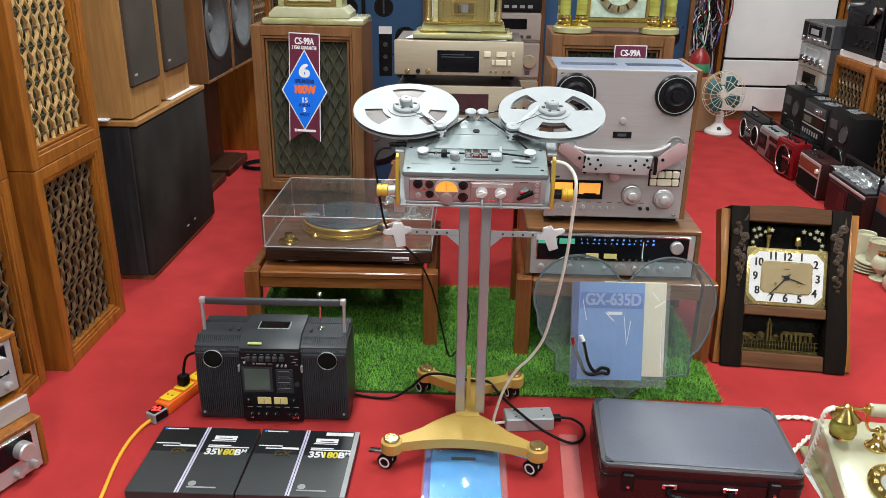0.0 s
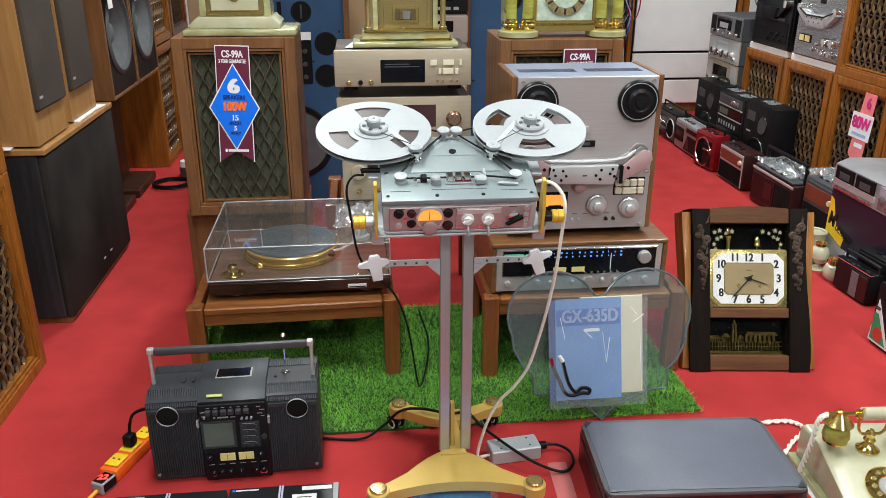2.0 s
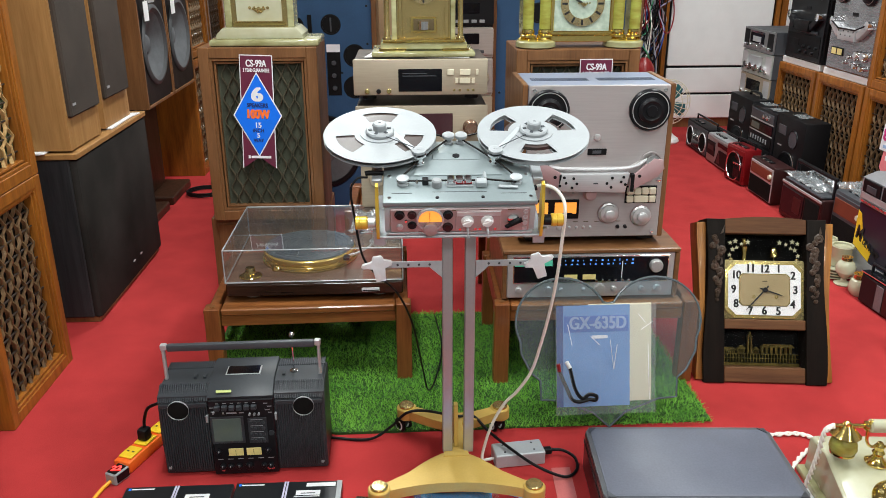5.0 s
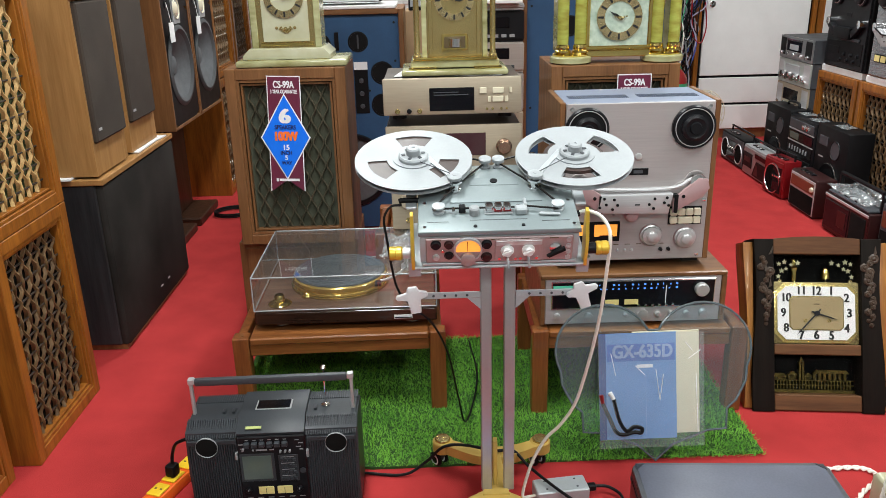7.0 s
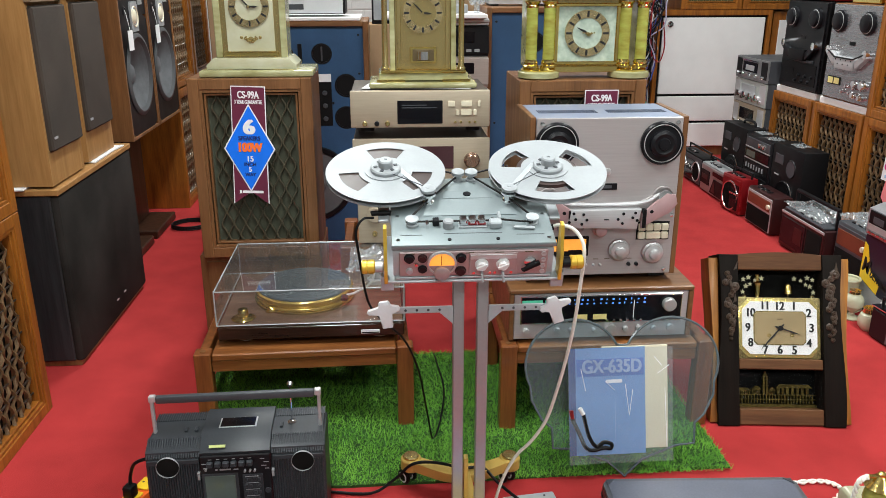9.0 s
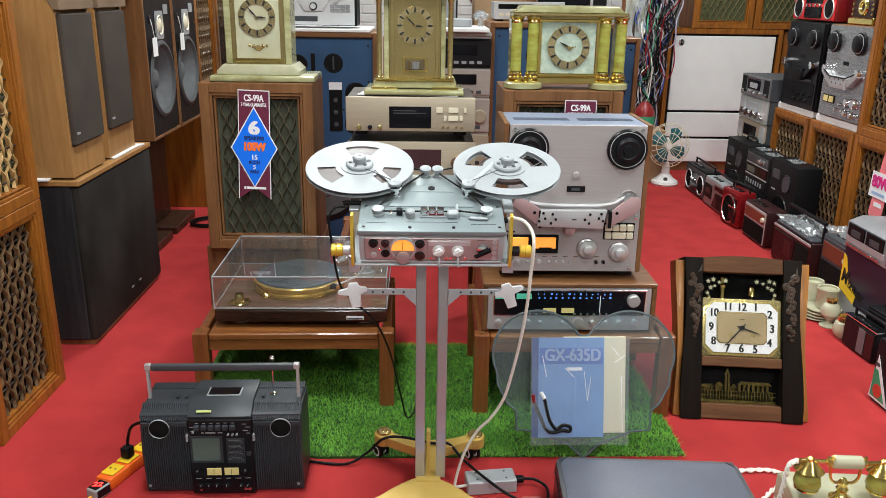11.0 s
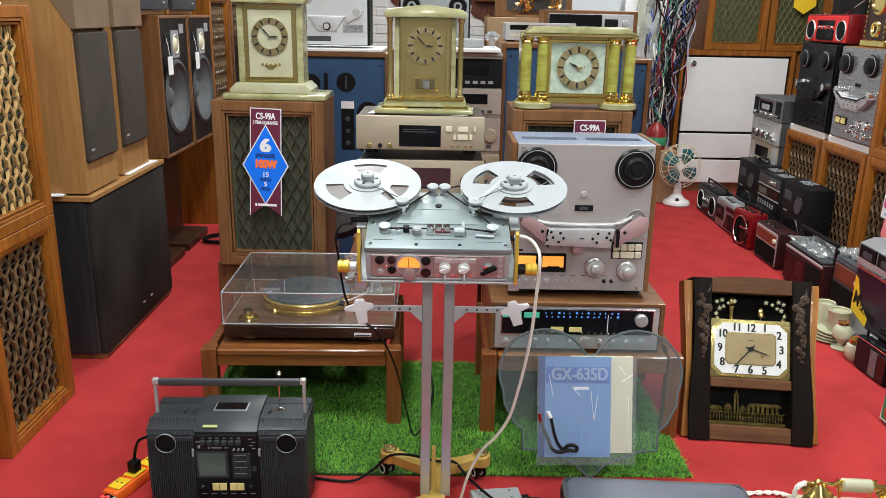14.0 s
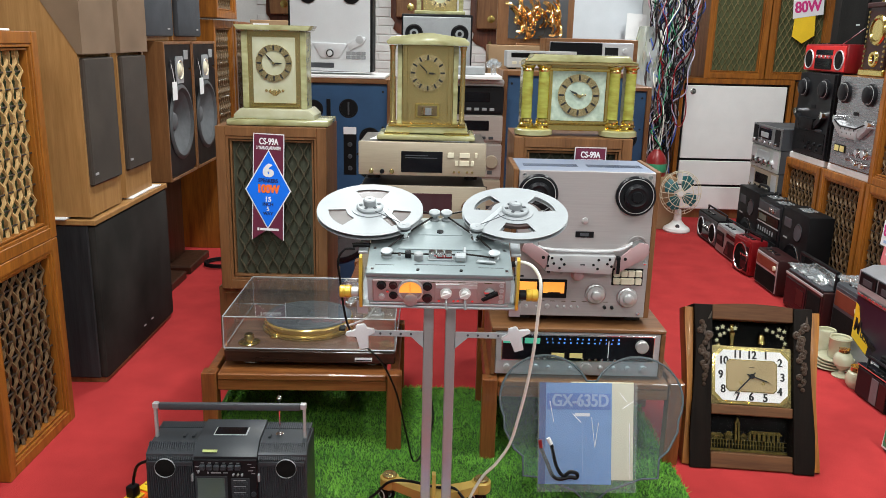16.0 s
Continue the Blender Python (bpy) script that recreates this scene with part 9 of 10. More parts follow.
# ---- back of the shop ----
def white_cabinet(m, label):
    ob = thing("white_cabinet", m, label, "cabinet", "white-fronted cabinets")
    w, d, h = 0.86, 0.46, 1.075
    for s in (-1, 1):
        part("side_panel", bx(B(), min(s * w / 2, s * (w / 2 - 0.03)), max(s * w / 2, s * (w / 2 - 0.03)), 0, d, 0, h, 0.003), HONEY, ob, "honey wood side")
    part("top_panel", bx(B(), -w / 2 + 0.03, w / 2 - 0.03, 0, d, h - 0.04, h, 0.003), HONEY, ob)
    part("plinth", bx(B(), -w / 2 + 0.03, w / 2 - 0.03, 0.03, d, 0, 0.07), WALNUT, ob)
    part("carcass", bx(B(), -w / 2 + 0.031, w / 2 - 0.031, 0.03, d - 0.005, 0.07, h - 0.041), BLACK, ob)
    dr = part("door", bx(B(), -w / 2 + 0.05, w / 2 - 0.05, 0.004, 0.026, 0.470, h - 0.055, 0.004), WHITEP, ob, "white lacquered door")
    part("lock", lathe(B(), [(0, 0), (0.022, 0), (0.022, 0.006), (0.016, 0.008), (0, 0.008)], (-w / 2 + 0.10, 0.004, h - 0.10), "y", 22), CHROME, dr)
    part("drawer_front", bx(B(), -w / 2 + 0.05, w / 2 - 0.05, 0.004, 0.026, 0.268, 0.452, 0.004), WHITEP, ob)
    part("drawer_front", bx(B(), -w / 2 + 0.05, w / 2 - 0.05, 0.004, 0.026, 0.074, 0.250, 0.004), WHITEP, ob)
    return ob


wc = white_cabinet(pose(2.445, 6.22, 0), "white-fronted cabinet with honey wood sides against the back wall")
ob = thing("cabinet_upright", pose(3.06, 6.24, 0), "honey wood cabinet with a white door beside another", "cabinet")
part("carcass", bx(B(), -0.165, 0.185, 0.01, 0.44, 0, 1.06, 0.003), HONEY, ob)
part("door", bx(B(), -0.12, 0.15, -0.004, 0.009, 0.10, 1.0, 0.003), WHITEP, ob)
for x in (2.405, 2.865):
    fret_speaker("fretwork_loudspeaker", pose(x, 6.215, 1.076), 0.45, 0.72, 0.33, "honey wood loudspeaker with green diamond fretwork on a cabinet", "diamond", "diamond loudspeakers")
ob = thing("price_ribbon", pose(2.875, 6.205, 1.35), "yellow and white price ribbon on a green fretwork loudspeaker", "price ribbon")
part("ribbon", prism(B(), [(-0.075, 0.17), (0.075, 0.20), (0.085, 0.05), (0.0, -0.01), (-0.08, 0.04)], -0.003, -0.001), YELLOWP, ob)
part("card", prism(B(), [(-0.10, 0.30), (0.12, 0.33), (0.13, 0.20), (-0.09, 0.165)], -0.006, -0.004), INKW, ob)
words("lettering", "80W", 0.11, front(0.012, -0.007, 0.25) @ Matrix.Rotation(radians(7), 4, "Z"), MAGENTA, ob, squeeze=0.85)

# small table fan
ob = thing("table_fan", pose(1.950, 5.76, 0.0, 0, 0, -12) @ Matrix.Diagonal((0.86, 0.9, 0.95, 1)), "white table fan with teal blades on the carpet", "fan")
part("base", lathe(B(), [(0, 0), (0.105, 0), (0.112, 0.012), (0.105, 0.03), (0.07, 0.05), (0.035, 0.085), (0.028, 0.15), (0.024, 0.17), (0, 0.17)], seg=32), WHITEP, ob)
part("switch", lathe(B(), [(0, 0), (0.018, 0), (0.014, 0.008), (0, 0.009)], (0.0, -0.075, 0.05), "y", 18), GREYP, ob)
part("motor", lathe(B(), [(0, -0.10), (0.03, -0.09), (0.05, -0.05), (0.045, 0.0), (0.02, 0.012), (0, 0.012)], (0, -0.03, 0.305), "y", 24), WHITEP, ob)
blade = None
for k in range(4):
    bm = prism(B(), [(0.02, -0.015), (0.06, -0.05), (0.125, -0.055), (0.145, 0.0), (0.12, 0.05), (0.05, 0.03)], -0.046, -0.043, "xz", 0.001)
    mm = Matrix.Translation((0, 0, 0.305)) @ Matrix.Rotation(radians(90 * k + 20), 4, "Y") @ Matrix.Rotation(radians(12), 4, "X")
    if blade is None:
        blade = part("blade", bm, TEALF, ob, "teal fan blade")
        blade.matrix_local = mm
    else:
        bm.free()
        again(blade, mm)
for k in range(20):
    a = 2 * math.pi * k / 20
    c, s = math.cos(a), math.sin(a)
    part("guard_wire", tube(B(), [(0.015 * c, -0.10, 0.305 + 0.015 * s), (0.10 * c, -0.095, 0.305 + 0.10 * s), (0.155 * c, -0.065, 0.305 + 0.155 * s), (0.165 * c, -0.04, 0.305 + 0.165 * s), (0.15 * c, -0.01, 0.305 + 0.15 * s)], 0.0022, 5, 3), IVORY, ob)
for r, y in ((0.165, -0.04), (0.10, -0.095), (0.15, -0.01)):
    part("guard_ring", tube(B(), [(r * math.cos(a), y, 0.305 + r * math.sin(a)) for a in np.linspace(0, 2 * math.pi, 33)], 0.003, 6, 0), IVORY, ob)
part("guard_cap", cyl(B(), (0, -0.10, 0.305), 0.02, 0.006, "y", 18), WHITEP, ob)


# blue-fronted studio monitors
def monitor(m, label):
    ob = thing("blue_monitor", m, label, "loudspeaker", "blue monitors")
    w, h, d = 0.635, 1.105, 0.40
    t = 0.025
    bm = B()
    for s in (-1, 1):
        part("side_panel", bx(B(), min(s * w / 2, s * (w / 2 - t)), max(s * w / 2, s * (w / 2 - t)), -0.01, d, 0, h, 0.003), WALNUT, ob)
    part("top_panel", bx(B(), -w / 2 + t, w / 2 - t, -0.01, d, h - t, h, 0.003), WALNUT_H, ob, "wooden top")
    bm.free()
    part("baffle", bx(B(), -w / 2 + t, w / 2 - t, 0.01, d - 0.01, 0.02, h - t - 0.001), BLUEB, ob, "matt blue baffle")
    for x, z, r in ((0.094, 0.953, 0.044), (-0.085, 0.945, 0.044), (0.205, 0.803, 0.050), (0.200, 0.648, 0.050)):
        p = part("port_ring", lathe(B(), [(r * 0.9, -0.03), (r * 0.95, 0.003), (r * 1.08, 0.003), (r * 1.12, 0.0)], (x, 0.01, z), "y", 28), BLACKS, ob)
        part("port_bottom", cyl(B(), (x, 0.0108, z), r * 0.96, 0.0012, "y", 24), BLACK, p)
    w1 = part("woofer_ring", lathe(B(), [(0.16, 0.0), (0.165, 0.012), (0.185, 0.012), (0.19, 0)], (0.03, 0.01, 0.32), "y", 40), BLACKS, ob)
    part("woofer_cone", lathe(B(), [(0.162, 0.006), (0.06, 0.002), (0.055, 0.010), (0, 0.012)], (0.03, 0.01, 0.32), "y", 36), CONE, w1)
    lp = part("level_plate", bx(B(), 0.068, 0.134, 0.006, 0.011, 0.61, 0.857, 0.001), BLACK, ob)
    part("plate_label", bx(B(), 0.068, 0.134, 0.0045, 0.006, 0.822, 0.859), INKW, lp)
    for k in range(3):
        part("dial", lathe(B(), [(0, 0), (0.012, 0), (0.010, 0.008), (0, 0.009)], (0.101, 0.006, 0.645 + 0.062 * k), "y", 16), GREYP, lp)
    part("slot", bx(B(), -0.018, 0.002, 0.006, 0.011, 0.915, 1.0), BLACK, ob)
    part("port_fin", bx(B(), 0.090, 0.098, 0.004, 0.0095, 0.92, 0.986, 0.001), GREYP, ob)
    for x, z in ((0.27, 1.04), (0.27, 0.86), (0.27, 0.56), (-0.27, 1.04), (-0.27, 0.56), (0.14, 0.72)):
        part("screw", cyl(B(), (x, 0.0102, z), 0.006, 0.002, "y", 10), BLACKS, ob)
    return ob


monitor(pose(-0.35, 4.25, 0), "large studio monitor with a blue baffle and wooden shell")
monitor(pose(0.845, 4.22, 0.06), "large studio monitor with a blue baffle, beside the far stack")
monitor(pose(1.085, 4.68, 0) @ Matrix.Diagonal((1, 1, 0.973, 1)), "large studio monitor with a blue baffle, under the table radio")
ob = thing("speaker_plinth", pose(0.845, 4.22, 0), "low black board under a blue studio monitor", "plinth", "loudspeaker plinths")
part("box", bx(B(), -0.31, 0.31, 0.02, 0.39, 0, 0.059, 0.003), BLACK, ob)

# stack of separates between the monitors
z = 0.0
for i, (h, mt, lab) in enumerate(((0.445, CARDB, "brown carton at the foot of the far stack"), (0.18, CHAMP, "champagne amplifier in the far stack"), (0.182, CHAMPP, "pinkish champagne amplifier with a round knob in the far stack"), (0.142, CHAMPP, "pinkish champagne tuner in the far stack"), (0.14, BLACKS, "black amplifier with a lit display in the far stack"), (0.034, SILVER, "thin silver tray unit on the far stack"))):
    ob = thing("stacked_unit", pose(0.327, 4.12, z) @ Matrix.Diagonal((0.95, 1, 1, 1)), lab, "audio unit", "stacked audio units")
    part("case", bx(B(), -0.21, 0.21, 0.006, 0.30, 0.0, h - 0.002, 0.003), mt, ob)
    part("front_panel", bx(B(), -0.212, 0.212, -0.003, 0.006, 0.012, h - 0.006, 0.003), mt, ob)
    if i == 2:
        part("volume_knob", lathe(B(), [(0, 0), (0.034, 0), (0.034, 0.012), (0.030, 0.018), (0, 0.018)], (0.16, -0.003, h * 0.5), "y", 28), CHAMP, ob)
    if 0 < i < 5:
        part("window", bx(B(), -0.05, 0.10 if i == 2 else 0.14, -0.006, -0.002, h * 0.45, h * 0.8, 0.002), DIALG, ob)
        for k in range(4):
            part("button", bx(B(), 0.02 + 0.04 * k, 0.045 + 0.04 * k, -0.007, -0.002, h * 0.15, h * 0.25, 0.001), GREYL if i == 4 else GREYP, ob)
    z += h
ob = thing("white_board", pose(0.212, 4.05, z), "white board laid on the far stack of separates", "board")
part("board", bx(B(), -0.16, 0.30, 0.0, 0.36, 0, 0.018, 0.003), WHITEP, ob)
ob = thing("round_tin", pose(0.35, 4.22, z + 0.019), "flat grey round tin on the white board", "tin")
part("tin", lathe(B(), [(0, 0), (0.085, 0), (0.088, 0.004), (0.088, 0.034), (0.084, 0.038), (0, 0.038)], seg=32), GREYL, ob)
ob = thing("glass_ornament", pose(0.475, 4.16, z + 0.019), "small clear glass flower ornament on the white board", "ornament")
for k in range(6):
    bm = lathe(B(), [(0, 0), (0.012, 0.004), (0.016, 0.016), (0.008, 0.03), (0, 0.034)], (0, 0, 0), "z", 10)
    p = part("petal", bm, FOIL, ob)
    p.matrix_local = pose(0.012 * math.cos(k), 0.012 * math.sin(k), 0.04 + 0.008 * (k % 3), 50 * math.sin(k), 50 * math.cos(k), 0)
part("stem", cyl(B(), (0, 0, 0), 0.014, 0.045), FOIL, ob)

# on the left monitor: white tape deck in a black frame
ob = thing("reel_deck", pose(-0.351, 4.30, 1.1225) @ Matrix.Diagonal((0.91, 0.91, 0.91, 1)), "white and silver reel-to-reel deck on the blue monitor", "tape deck", "upright tape decks")
WD = M("white_silver_front", (0.72, 0.73, 0.75), 0.35, 0.2, var=0.03)
part("case", bx(B(), -0.235, 0.235, 0.01, 0.22, 0.012, 0.55, 0.003), BLACK, ob)
part("front_panel", bx(B(), -0.222, 0.222, -0.002, 0.01, 0.016, 0.545, 0.002), WD, ob)
for s in (-1, 1):
    part("arm", prism(B(), [(s * 0.10, 0.16), (s * 0.16, 0.215), (s * 0.20, 0.20), (s * 0.185, 0.17), (s * 0.11, 0.13)], -0.02, -0.002, "xz", 0.003), WD, ob)
    part("roller", lathe(B(), [(0, 0), (0.024, 0), (0.022, 0.02), (0, 0.021)], (s * 0.165, -0.002, 0.19), "y", 20), SILVER, ob)
    part("reel_hub", lathe(B(), [(0.05, 0), (0.05, 0.012), (0.02, 0.02), (0, 0.02)], (s * 0.12, -0.002, 0.43), "y", 24), BLACKS, ob)
part("head_cover", prism(B(), [(-0.10, 0.17), (0.10, 0.17), (0.05, 0.09), (-0.05, 0.09)], -0.016, -0.002, "xz", 0.003), WD, ob)
part("knob", lathe(B(), [(0, 0), (0.022, 0), (0.020, 0.014), (0, 0.015)], (0.0, -0.016, 0.115), "y", 22), BLACKS, ob)
part("knob_face", cyl(B(), (0.0, -0.031, 0.115), 0.015, 0.003, "y", 20), WD, ob)
part("meter", bx(B(), -0.18, 0.02, -0.006, -0.001, 0.035, 0.062, 0.002), GREYP, ob)
for k in range(8):
    part("key", bx(B(), 0.09 + 0.028 * (k % 4), 0.114 + 0.028 * (k % 4), -0.008, -0.001, 0.085 + 0.022 * (k // 4), 0.103 + 0.022 * (k // 4), 0.001), GREYL, ob)
ob = thing("white_board", pose(-0.34, 4.235, 1.1055), "white board under the white tape deck", "board")
part("board", bx(B(), -0.25, 0.272, 0.0, 0.38, 0, 0.016, 0.003), WHITEP, ob)

# black box with two small round speakers, and a gilt clock on it
ob = thing("speaker_box", pose(0.185, 5.0, 1.05), "black and grey box with two small round loudspeakers", "loudspeaker")
part("case", bx(B(), -0.21, 0.21, 0.01, 0.25, 0.0, 0.40, 0.004), BLACK, ob)
part("front_panel", bx(B(), -0.20, 0.20, -0.002, 0.01, 0.02, 0.385, 0.003), GREYL, ob)
for s in (-1, 1):
    sp = part("driver_ring", lathe(B(), [(0.040, 0), (0.046, 0.006), (0.052, 0.003), (0.053, 0)], (s * 0.135, -0.002, 0.29), "y", 28), BLACKS, ob)
    part("driver_cone", lathe(B(), [(0.042, 0.003), (0.014, -0.002), (0.012, 0.003), (0, 0.005)], (s * 0.135, -0.002, 0.29), "y", 24), BLACK, sp)
ob = thing("box_stand", pose(0.185, 5.0, 0), "plain dark carton behind the separates", "carton")
part("carton", bx(B(), -0.23, 0.23, 0, 0.28, 0, 1.049, 0.003), CARDB, ob)
ob = thing("gilt_clock", pose(0.20, 5.06, 1.451), "gilt and onyx clock on the black speaker box", "clock")
part("base", bx(B(), -0.15, 0.15, -0.03, 0.10, 0, 0.02, 0.003), ONYX, ob)
part("case", bx(B(), -0.10, 0.10, 0.0, 0.09, 0.02, 0.22, 0.003), BRASSD, ob)
for s in (-1, 1):
    part("column", cyl(B(), (s * 0.125, 0, 0.02), 0.014, 0.2, "z", 18), ONYX, ob)
dial(ob, (0, 0.0, 0.11), 0.07, ONYXW, ((60, 0.035, 0.002), (-40, 0.05, 0.0015)))

# right monitor: wooden table radio, silver tuner and copper ornament
ob = thing("table_radio", pose(1.055, 4.72, 1.0755), "wooden table radio with black front and silver panel", "radio")
part("case", bx(B(), -0.26, 0.26, 0.0, 0.26, 0, 0.255, 0.004), WALNUT_H, ob)
part("silver_field", bx(B(), -0.235, 0.235, -0.004, 0.0, 0.02, 0.235, 0.001), SILVER, ob)
part("black_field", bx(B(), -0.233, 0.06, -0.006, -0.0035, 0.025, 0.232, 0.001), DIALG, ob)
part("scale_field", bx(B(), 0.075, 0.15, -0.006, -0.0035, 0.06, 0.21, 0.001), BLACK, ob)
for k in range(4):
    part("scale_line", bx(B(), 0.09 + 0.014 * k, 0.093 + 0.014 * k, -0.0066, -0.0058, 0.07, 0.17), GREYL, ob)
for zz in (0.19, 0.13):
    part("knob", lathe(B(), [(0, 0), (0.017, 0), (0.015, 0.014), (0, 0.015)], (0.19, -0.004, zz), "y", 20), SILVER, ob)
ob = thing("silver_tuner", pose(0.74, 4.40, 1.1655), "silver tuner with pale buttons on a blue monitor", "tuner")
part("body", bx(B(), -0.18, 0.18, 0.004, 0.22, 0.010, 0.094, 0.003), GREYL, ob)
part("front_panel", bx(B(), -0.182, 0.182, -0.002, 0.004, 0.008, 0.096, 0.002), SILVER, ob)
for x in (-0.15, 0.15):
    part("foot", bx(B(), x - 0.02, x + 0.02, 0.02, 0.20, 0.0, 0.010, 0.002), BLACK, ob)
part("window", bx(B(), -0.16, 0.02, -0.004, -0.0015, 0.060, 0.084, 0.001), DIALG, ob)
for k in range(8):
    part("button", bx(B(), -0.155 + 0.036 * k, -0.131 + 0.036 * k, -0.005, -0.0015, 0.026, 0.040, 0.001), IVORY, ob)
ob = thing("shelf_box", pose(0.70, 5.12, 0), "plain carton carrying the copper ornament", "carton")
part("carton", bx(B(), -0.2, 0.32, 0.0, 0.28, 0, 1.2835, 0.003), CARDB, ob)
ob = thing("copper_ornament", pose(0.80, 5.2, 1.284), "shiny curled copper foil ornament before a wooden board", "ornament")
part("back_board", bx(B(), -0.24, 0.24, 0.12, 0.15, 0.0, 0.46, 0.004), WALNUT, ob)
part("inner_panel", bx(B(), -0.17, 0.20, 0.112, 0.119, 0.04, 0.44), GREYP, ob)
part("stand", bx(B(), -0.12, 0.12, 0.01, 0.10, 0.0, 0.012, 0.003), WALNUT, ob)
rng = random.Random(8)
for k in range(60):
    x0, z0, yy = rng.uniform(-0.16, 0.13), rng.uniform(0.03, 0.20), rng.uniform(0.015, 0.09)
    a = rng.uniform(-0.5, 0.7)
    ln = rng.uniform(0.05, 0.12)
    pts = [(x0 + ln * t * math.cos(a + 1.6 * t), yy + 0.02 * math.sin(3 * t + k), max(0.016, z0 + ln * t * math.sin(a + 1.6 * t) + 0.02 * t * t)) for t in (0.0, 0.3, 0.6, 0.85, 1.0)]
    part("foil_strip", tube(B(), pts, rng.uniform(0.006, 0.013), 6, 3, 0.0012), COPPER, ob)

# bundle of hanging leads
ob = thing("lead_bundle", pose(1.80, 6.0, 0.0), "thick bundle of coloured audio leads hanging by a cabinet", "cable bundle")
cols = [BLACK, GREYL, BLACKS, REDP, GREENTXT, BLACK, M("grey_lead", (0.45, 0.46, 0.48), 0.5), BLACKS, M("pink_lead", (0.6, 0.38, 0.42), 0.5), M("lilac_lead", (0.42, 0.38, 0.5), 0.5), DKRED, M("blue_lead", (0.05, 0.10, 0.40), 0.5), CABLEW, BLACK]
rng = random.Random(21)
for k in range(110):
    a = rng.uniform(-0.12, 0.17)
    pts, z = [], rng.uniform(1.55, 1.9)
    y0 = rng.uniform(-0.06, 0.08)
    low = rng.uniform(0.25, 0.9)
    while z > low:
        pts.append((a * (1 - 0.5 * (1.5 - z)) + rng.uniform(-0.055, 0.055) + 0.06 * (z - 1), y0 + rng.uniform(-0.04, 0.04), z))
        z -= rng.uniform(0.05, 0.17)
    if k % 3 == 0:
        pts += [(pts[-1][0] + 0.05, y0, pts[-1][2] - 0.05), (pts[-1][0] + 0.08, y0, pts[-1][2] + 0.06), (pts[-1][0] + 0.06, y0, pts[-1][2] + 0.22)]
    part("lead", tube(B(), pts, rng.uniform(0.003, 0.0052), 6, 4), cols[k % len(cols)], ob)
part("hook_rail", bx(B(), -0.16, 0.24, 0.10, 0.13, 1.85, 1.90, 0.003), WALNUT, ob)
ob = thing("rail_post", pose(1.80, 6.0, 0.0), "dark upright post that carries the cable rail", "post")
part("post", bx(B(), -0.02, 0.03, 0.135, 0.165, 0.0, 1.92, 0.003), WALNUT, ob)
ob = thing("plastic_bag", pose(1.66, 5.95, 0.0), "hanging yellow-green plastic bag beside the leads", "plastic bag")
bm = B()
bmesh.ops.create_grid(bm, x_segments=12, y_segments=20, size=0.5)
for v in bm.verts:
    q = Vector((v.co.x * 4, v.co.y * 3, 7.7))
    wd = 0.20 * (0.55 + 0.45 * math.sin((v.co.y + 0.5) * 3.0))
    v.co = Vector((v.co.x * wd + 0.02 * noise.noise(q), 0.05 * noise.noise(q * 1.6), 0.75 + (v.co.y + 0.5) * 0.68))
part("film", bm, glass("yellow_green_film", (0.82, 0.86, 0.52), 0.12, 0.62, 1.7), ob, sharp=12)
ob = thing("drinks_bottle", pose(1.80, 5.86, 0.0), "red-wrapped bottle pack on a low box below the leads", "bottle")
part("box", bx(B(), -0.14, 0.14, -0.05, 0.16, 0.0, 0.38, 0.004), CARDB, ob)
part("wrapper", lathe(B(), [(0, 0), (0.070, 0), (0.074, 0.02), (0.072, 0.12), (0.05, 0.16), (0.022, 0.19), (0, 0.19)], (0.0, 0.05, 0.381), "z", 24), REDBTL, ob)
part("green_band", lathe(B(), [(0.0745, 0.03), (0.0755, 0.034), (0.0755, 0.085), (0.0745, 0.09)], (0.0, 0.05, 0.381), "z", 24), GREENTXT, ob)

# white appliance beyond the radio, and papers
ob = thing("fridge", pose(1.33, 6.4, 0.0), "tall white fridge standing against the back wall", "fridge")
part("body", bx(B(), -0.40, 0.40, 0.03, 0.60, 0.0, 1.86, 0.01), WHITEP, ob)
part("door", bx(B(), -0.40, 0.40, 0.0, 0.027, 0.03, 1.85, 0.008), M("cool_white_enamel", (0.62, 0.66, 0.70), 0.35, var=0.04), ob)
part("handle", tube(B(), [(-0.34, -0.002, 1.1), (-0.34, -0.04, 1.13), (-0.34, -0.04, 1.5), (-0.34, -0.002, 1.53)], 0.01, 8, 4), CHROME, ob)
for x, z0, s in ((1.66, 1.30, 0.0), (1.75, 1.12, 0.3)):
    ob = thing("paper_note", pose(x, 6.28, z0, 0, 0, 6), "white printed paper hanging near the leads", "paper", "paper notes")
    part("sheet", prism(B(), [(-0.08, 0), (0.07, 0.01), (0.075, 0.22), (-0.075, 0.23)], 0, 0.002), PAPER, ob)
    part("backing", bx(B(), -0.05, 0.05, 0.003, 0.09, -z0, 0.0), WALNUT, ob)


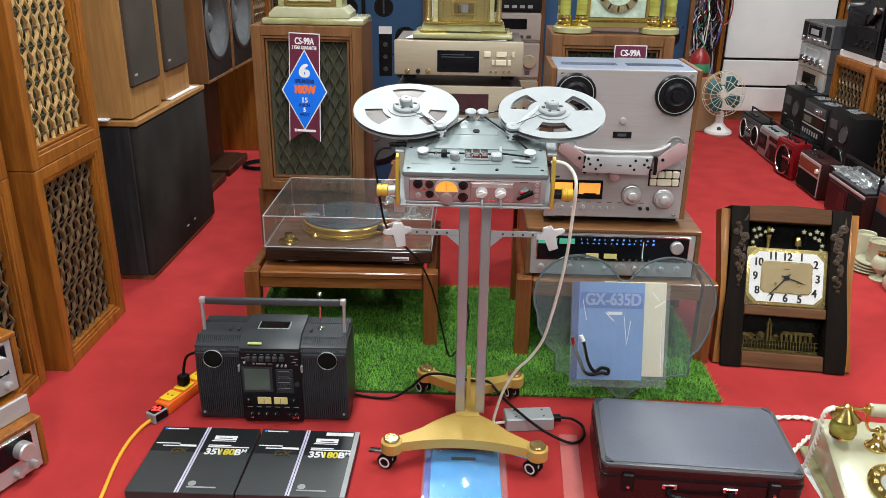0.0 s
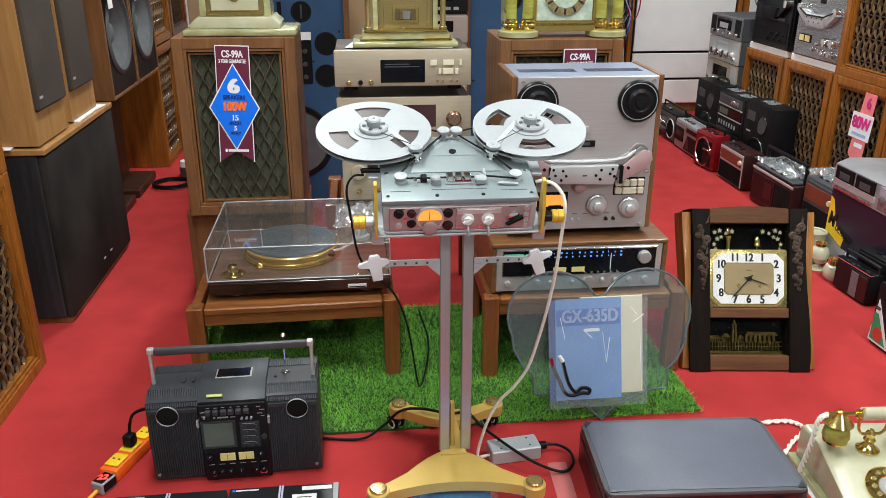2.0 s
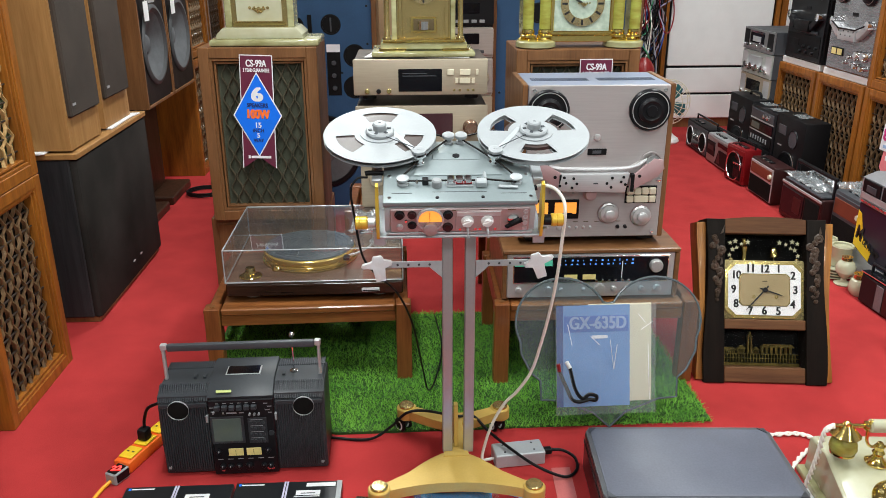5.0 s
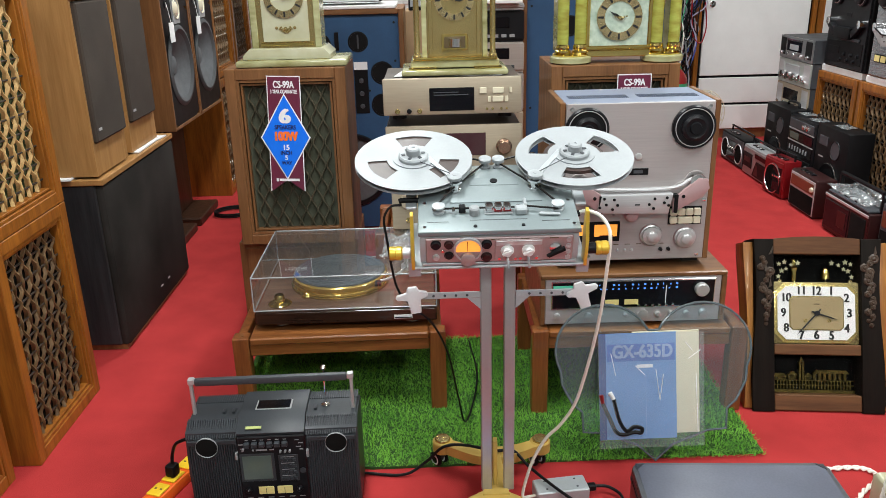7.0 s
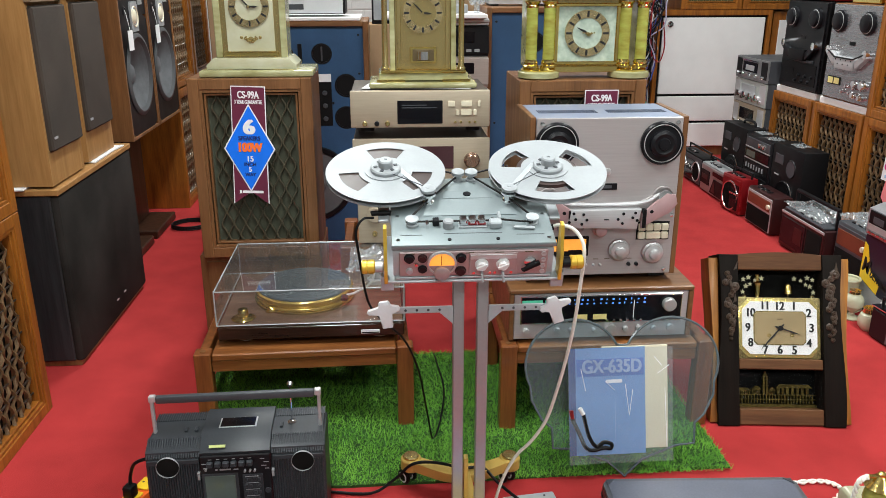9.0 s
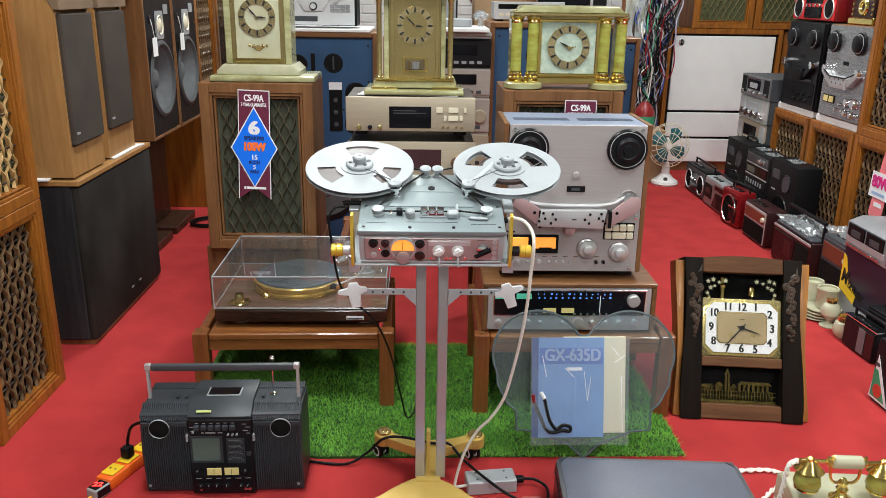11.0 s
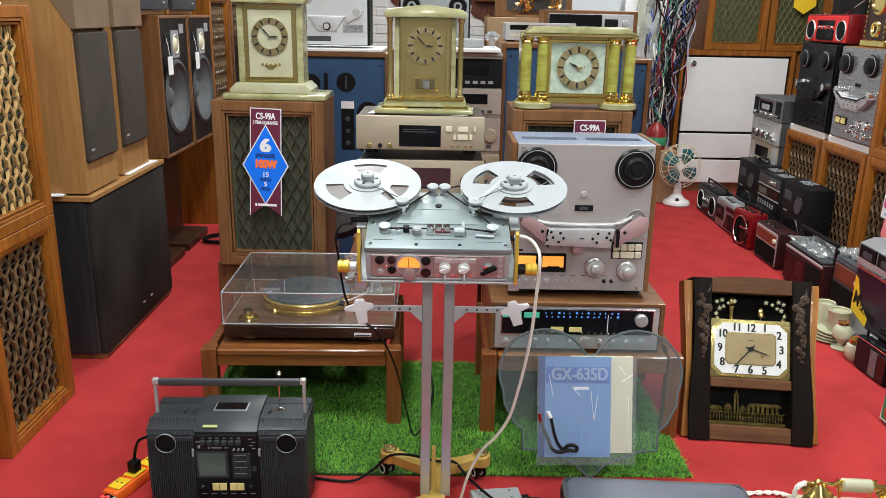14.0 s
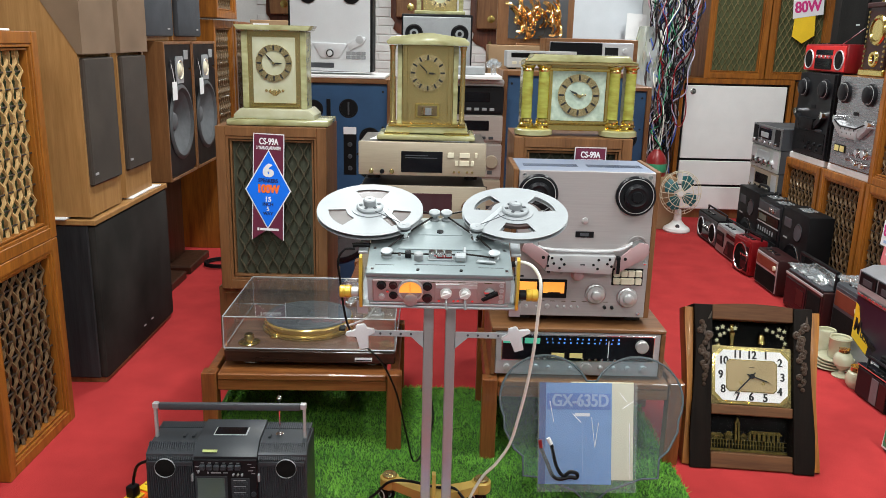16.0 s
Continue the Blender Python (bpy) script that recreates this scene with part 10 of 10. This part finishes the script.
# pendulum clocks on the back wall
def pendulum_clock(m, label):
    ob = thing("pendulum_clock", m, label, "clock", "carved wall clocks")
    prof = [(0.0, 0.0), (0.03, 0.02), (0.05, 0.06), (0.11, 0.07), (0.15, 0.11), (0.13, 0.16), (0.17, 0.20), (0.17, 0.75), (0.12, 0.82), (0.05, 0.86), (0, 0.90)]
    pts = [(x, z) for x, z in prof] + [(-x, z) for x, z in prof[-2:0:-1]]
    part("carved_board", prism(B(), pts, 0.10, 0.125, "xz", 0.006), wood("red_brown_carving", (0.16, 0.055, 0.03), (0.07, 0.022, 0.012), 0.35), ob)
    part("case", bx(B(), -0.12, 0.12, 0.0, 0.10, 0.20, 0.72, 0.006), WALNUT, ob)
    part("dial", lathe(B(), [(0, 0.004), (0.09, 0.004), (0.10, 0.0)], (0, 0, 0.55), "y", 28), PAPER, ob)
    part("pendulum_bob", lathe(B(), [(0, 0.006), (0.03, 0.004), (0.033, 0)], (0, 0, 0.28), "y", 20), BRASS, ob)
    part("drop_finial", lathe(B(), [(0, -0.03), (0.016, -0.01), (0.01, 0.01), (0.022, 0.03), (0.012, 0.05), (0, 0.05)], (0, 0.09, 0.05), "z", 14), BRASSD, ob)
    return ob


pc = pendulum_clock(pose(-1.10, 7.02, 1.28), "carved red-brown pendulum clock hung on the brick wall")
copy_thing(pc, pose(-0.05, 7.02, 1.28))
copy_thing(pc, pose(0.62, 7.02, 1.20))

# carton with stuck papers behind the left speakers
ob = thing("carton_stack", pose(-0.86, 5.35, 0.0), "tall brown carton with coloured papers stuck on", "carton")
part("carton", bx(B(), -0.14, 0.16, 0, 0.35, 0, 1.40, 0.004), CARDB, ob)
for x0, z0, w_, h_, mt in ((-0.02, 1.02, 0.10, 0.12, M("pink_paper", (0.62, 0.45, 0.62), 0.6)), (-0.04, 0.90, 0.07, 0.08, M("blue_paper", (0.10, 0.28, 0.75), 0.6)), (0.03, 1.24, 0.09, 0.10, ORANGE), (-0.12, 1.20, 0.10, 0.18, PAPER)):
    part("stuck_paper", bx(B(), x0, x0 + w_, -0.003, -0.001, z0, z0 + h_), mt, ob)
ob = thing("plastic_pot", pose(-0.985, 4.80, 0.0), "small white and grey plastic pot on the carpet", "pot")
part("pot", lathe(B(), [(0, 0), (0.045, 0), (0.048, 0.06), (0, 0.06)], seg=20), GREYP, ob)
part("lid", lathe(B(), [(0, 0.061), (0.046, 0.061), (0.04, 0.09), (0, 0.095)], seg=20), WHITEP, ob)
ob = thing("cable_coil", pose(-1.035, 4.60, 0.0), "loosely coiled black cable on the carpet", "cable", "black leads")
part("coil", tube(B(), [(0.10 * math.cos(k * 0.5) * (1 + 0.05 * math.sin(k)), 0.09 * math.sin(k * 0.5), 0.006 + 0.0006 * k) for k in range(38)], 0.005, 6, 2), BLACK, ob)

# ---- bricks of the back wall ----
brick = None
rng = random.Random(2)
for r in range(17):
    for c in range(13):
        x = -1.25 + 0.205 * c + (0.1 if r % 2 else 0)
        z = 0.98 + 0.072 * r
        mm = Matrix.Translation((x, Y1 - 0.002 + rng.uniform(-0.002, 0.002), z))
        if brick is None:
            brick = part("brick", bx(B(), -0.098, 0.098, -0.010, 0.004, 0.0, 0.062, 0.004), WALLW, wall_n)
            brick.matrix_local = mm
        else:
            again(brick, mm)
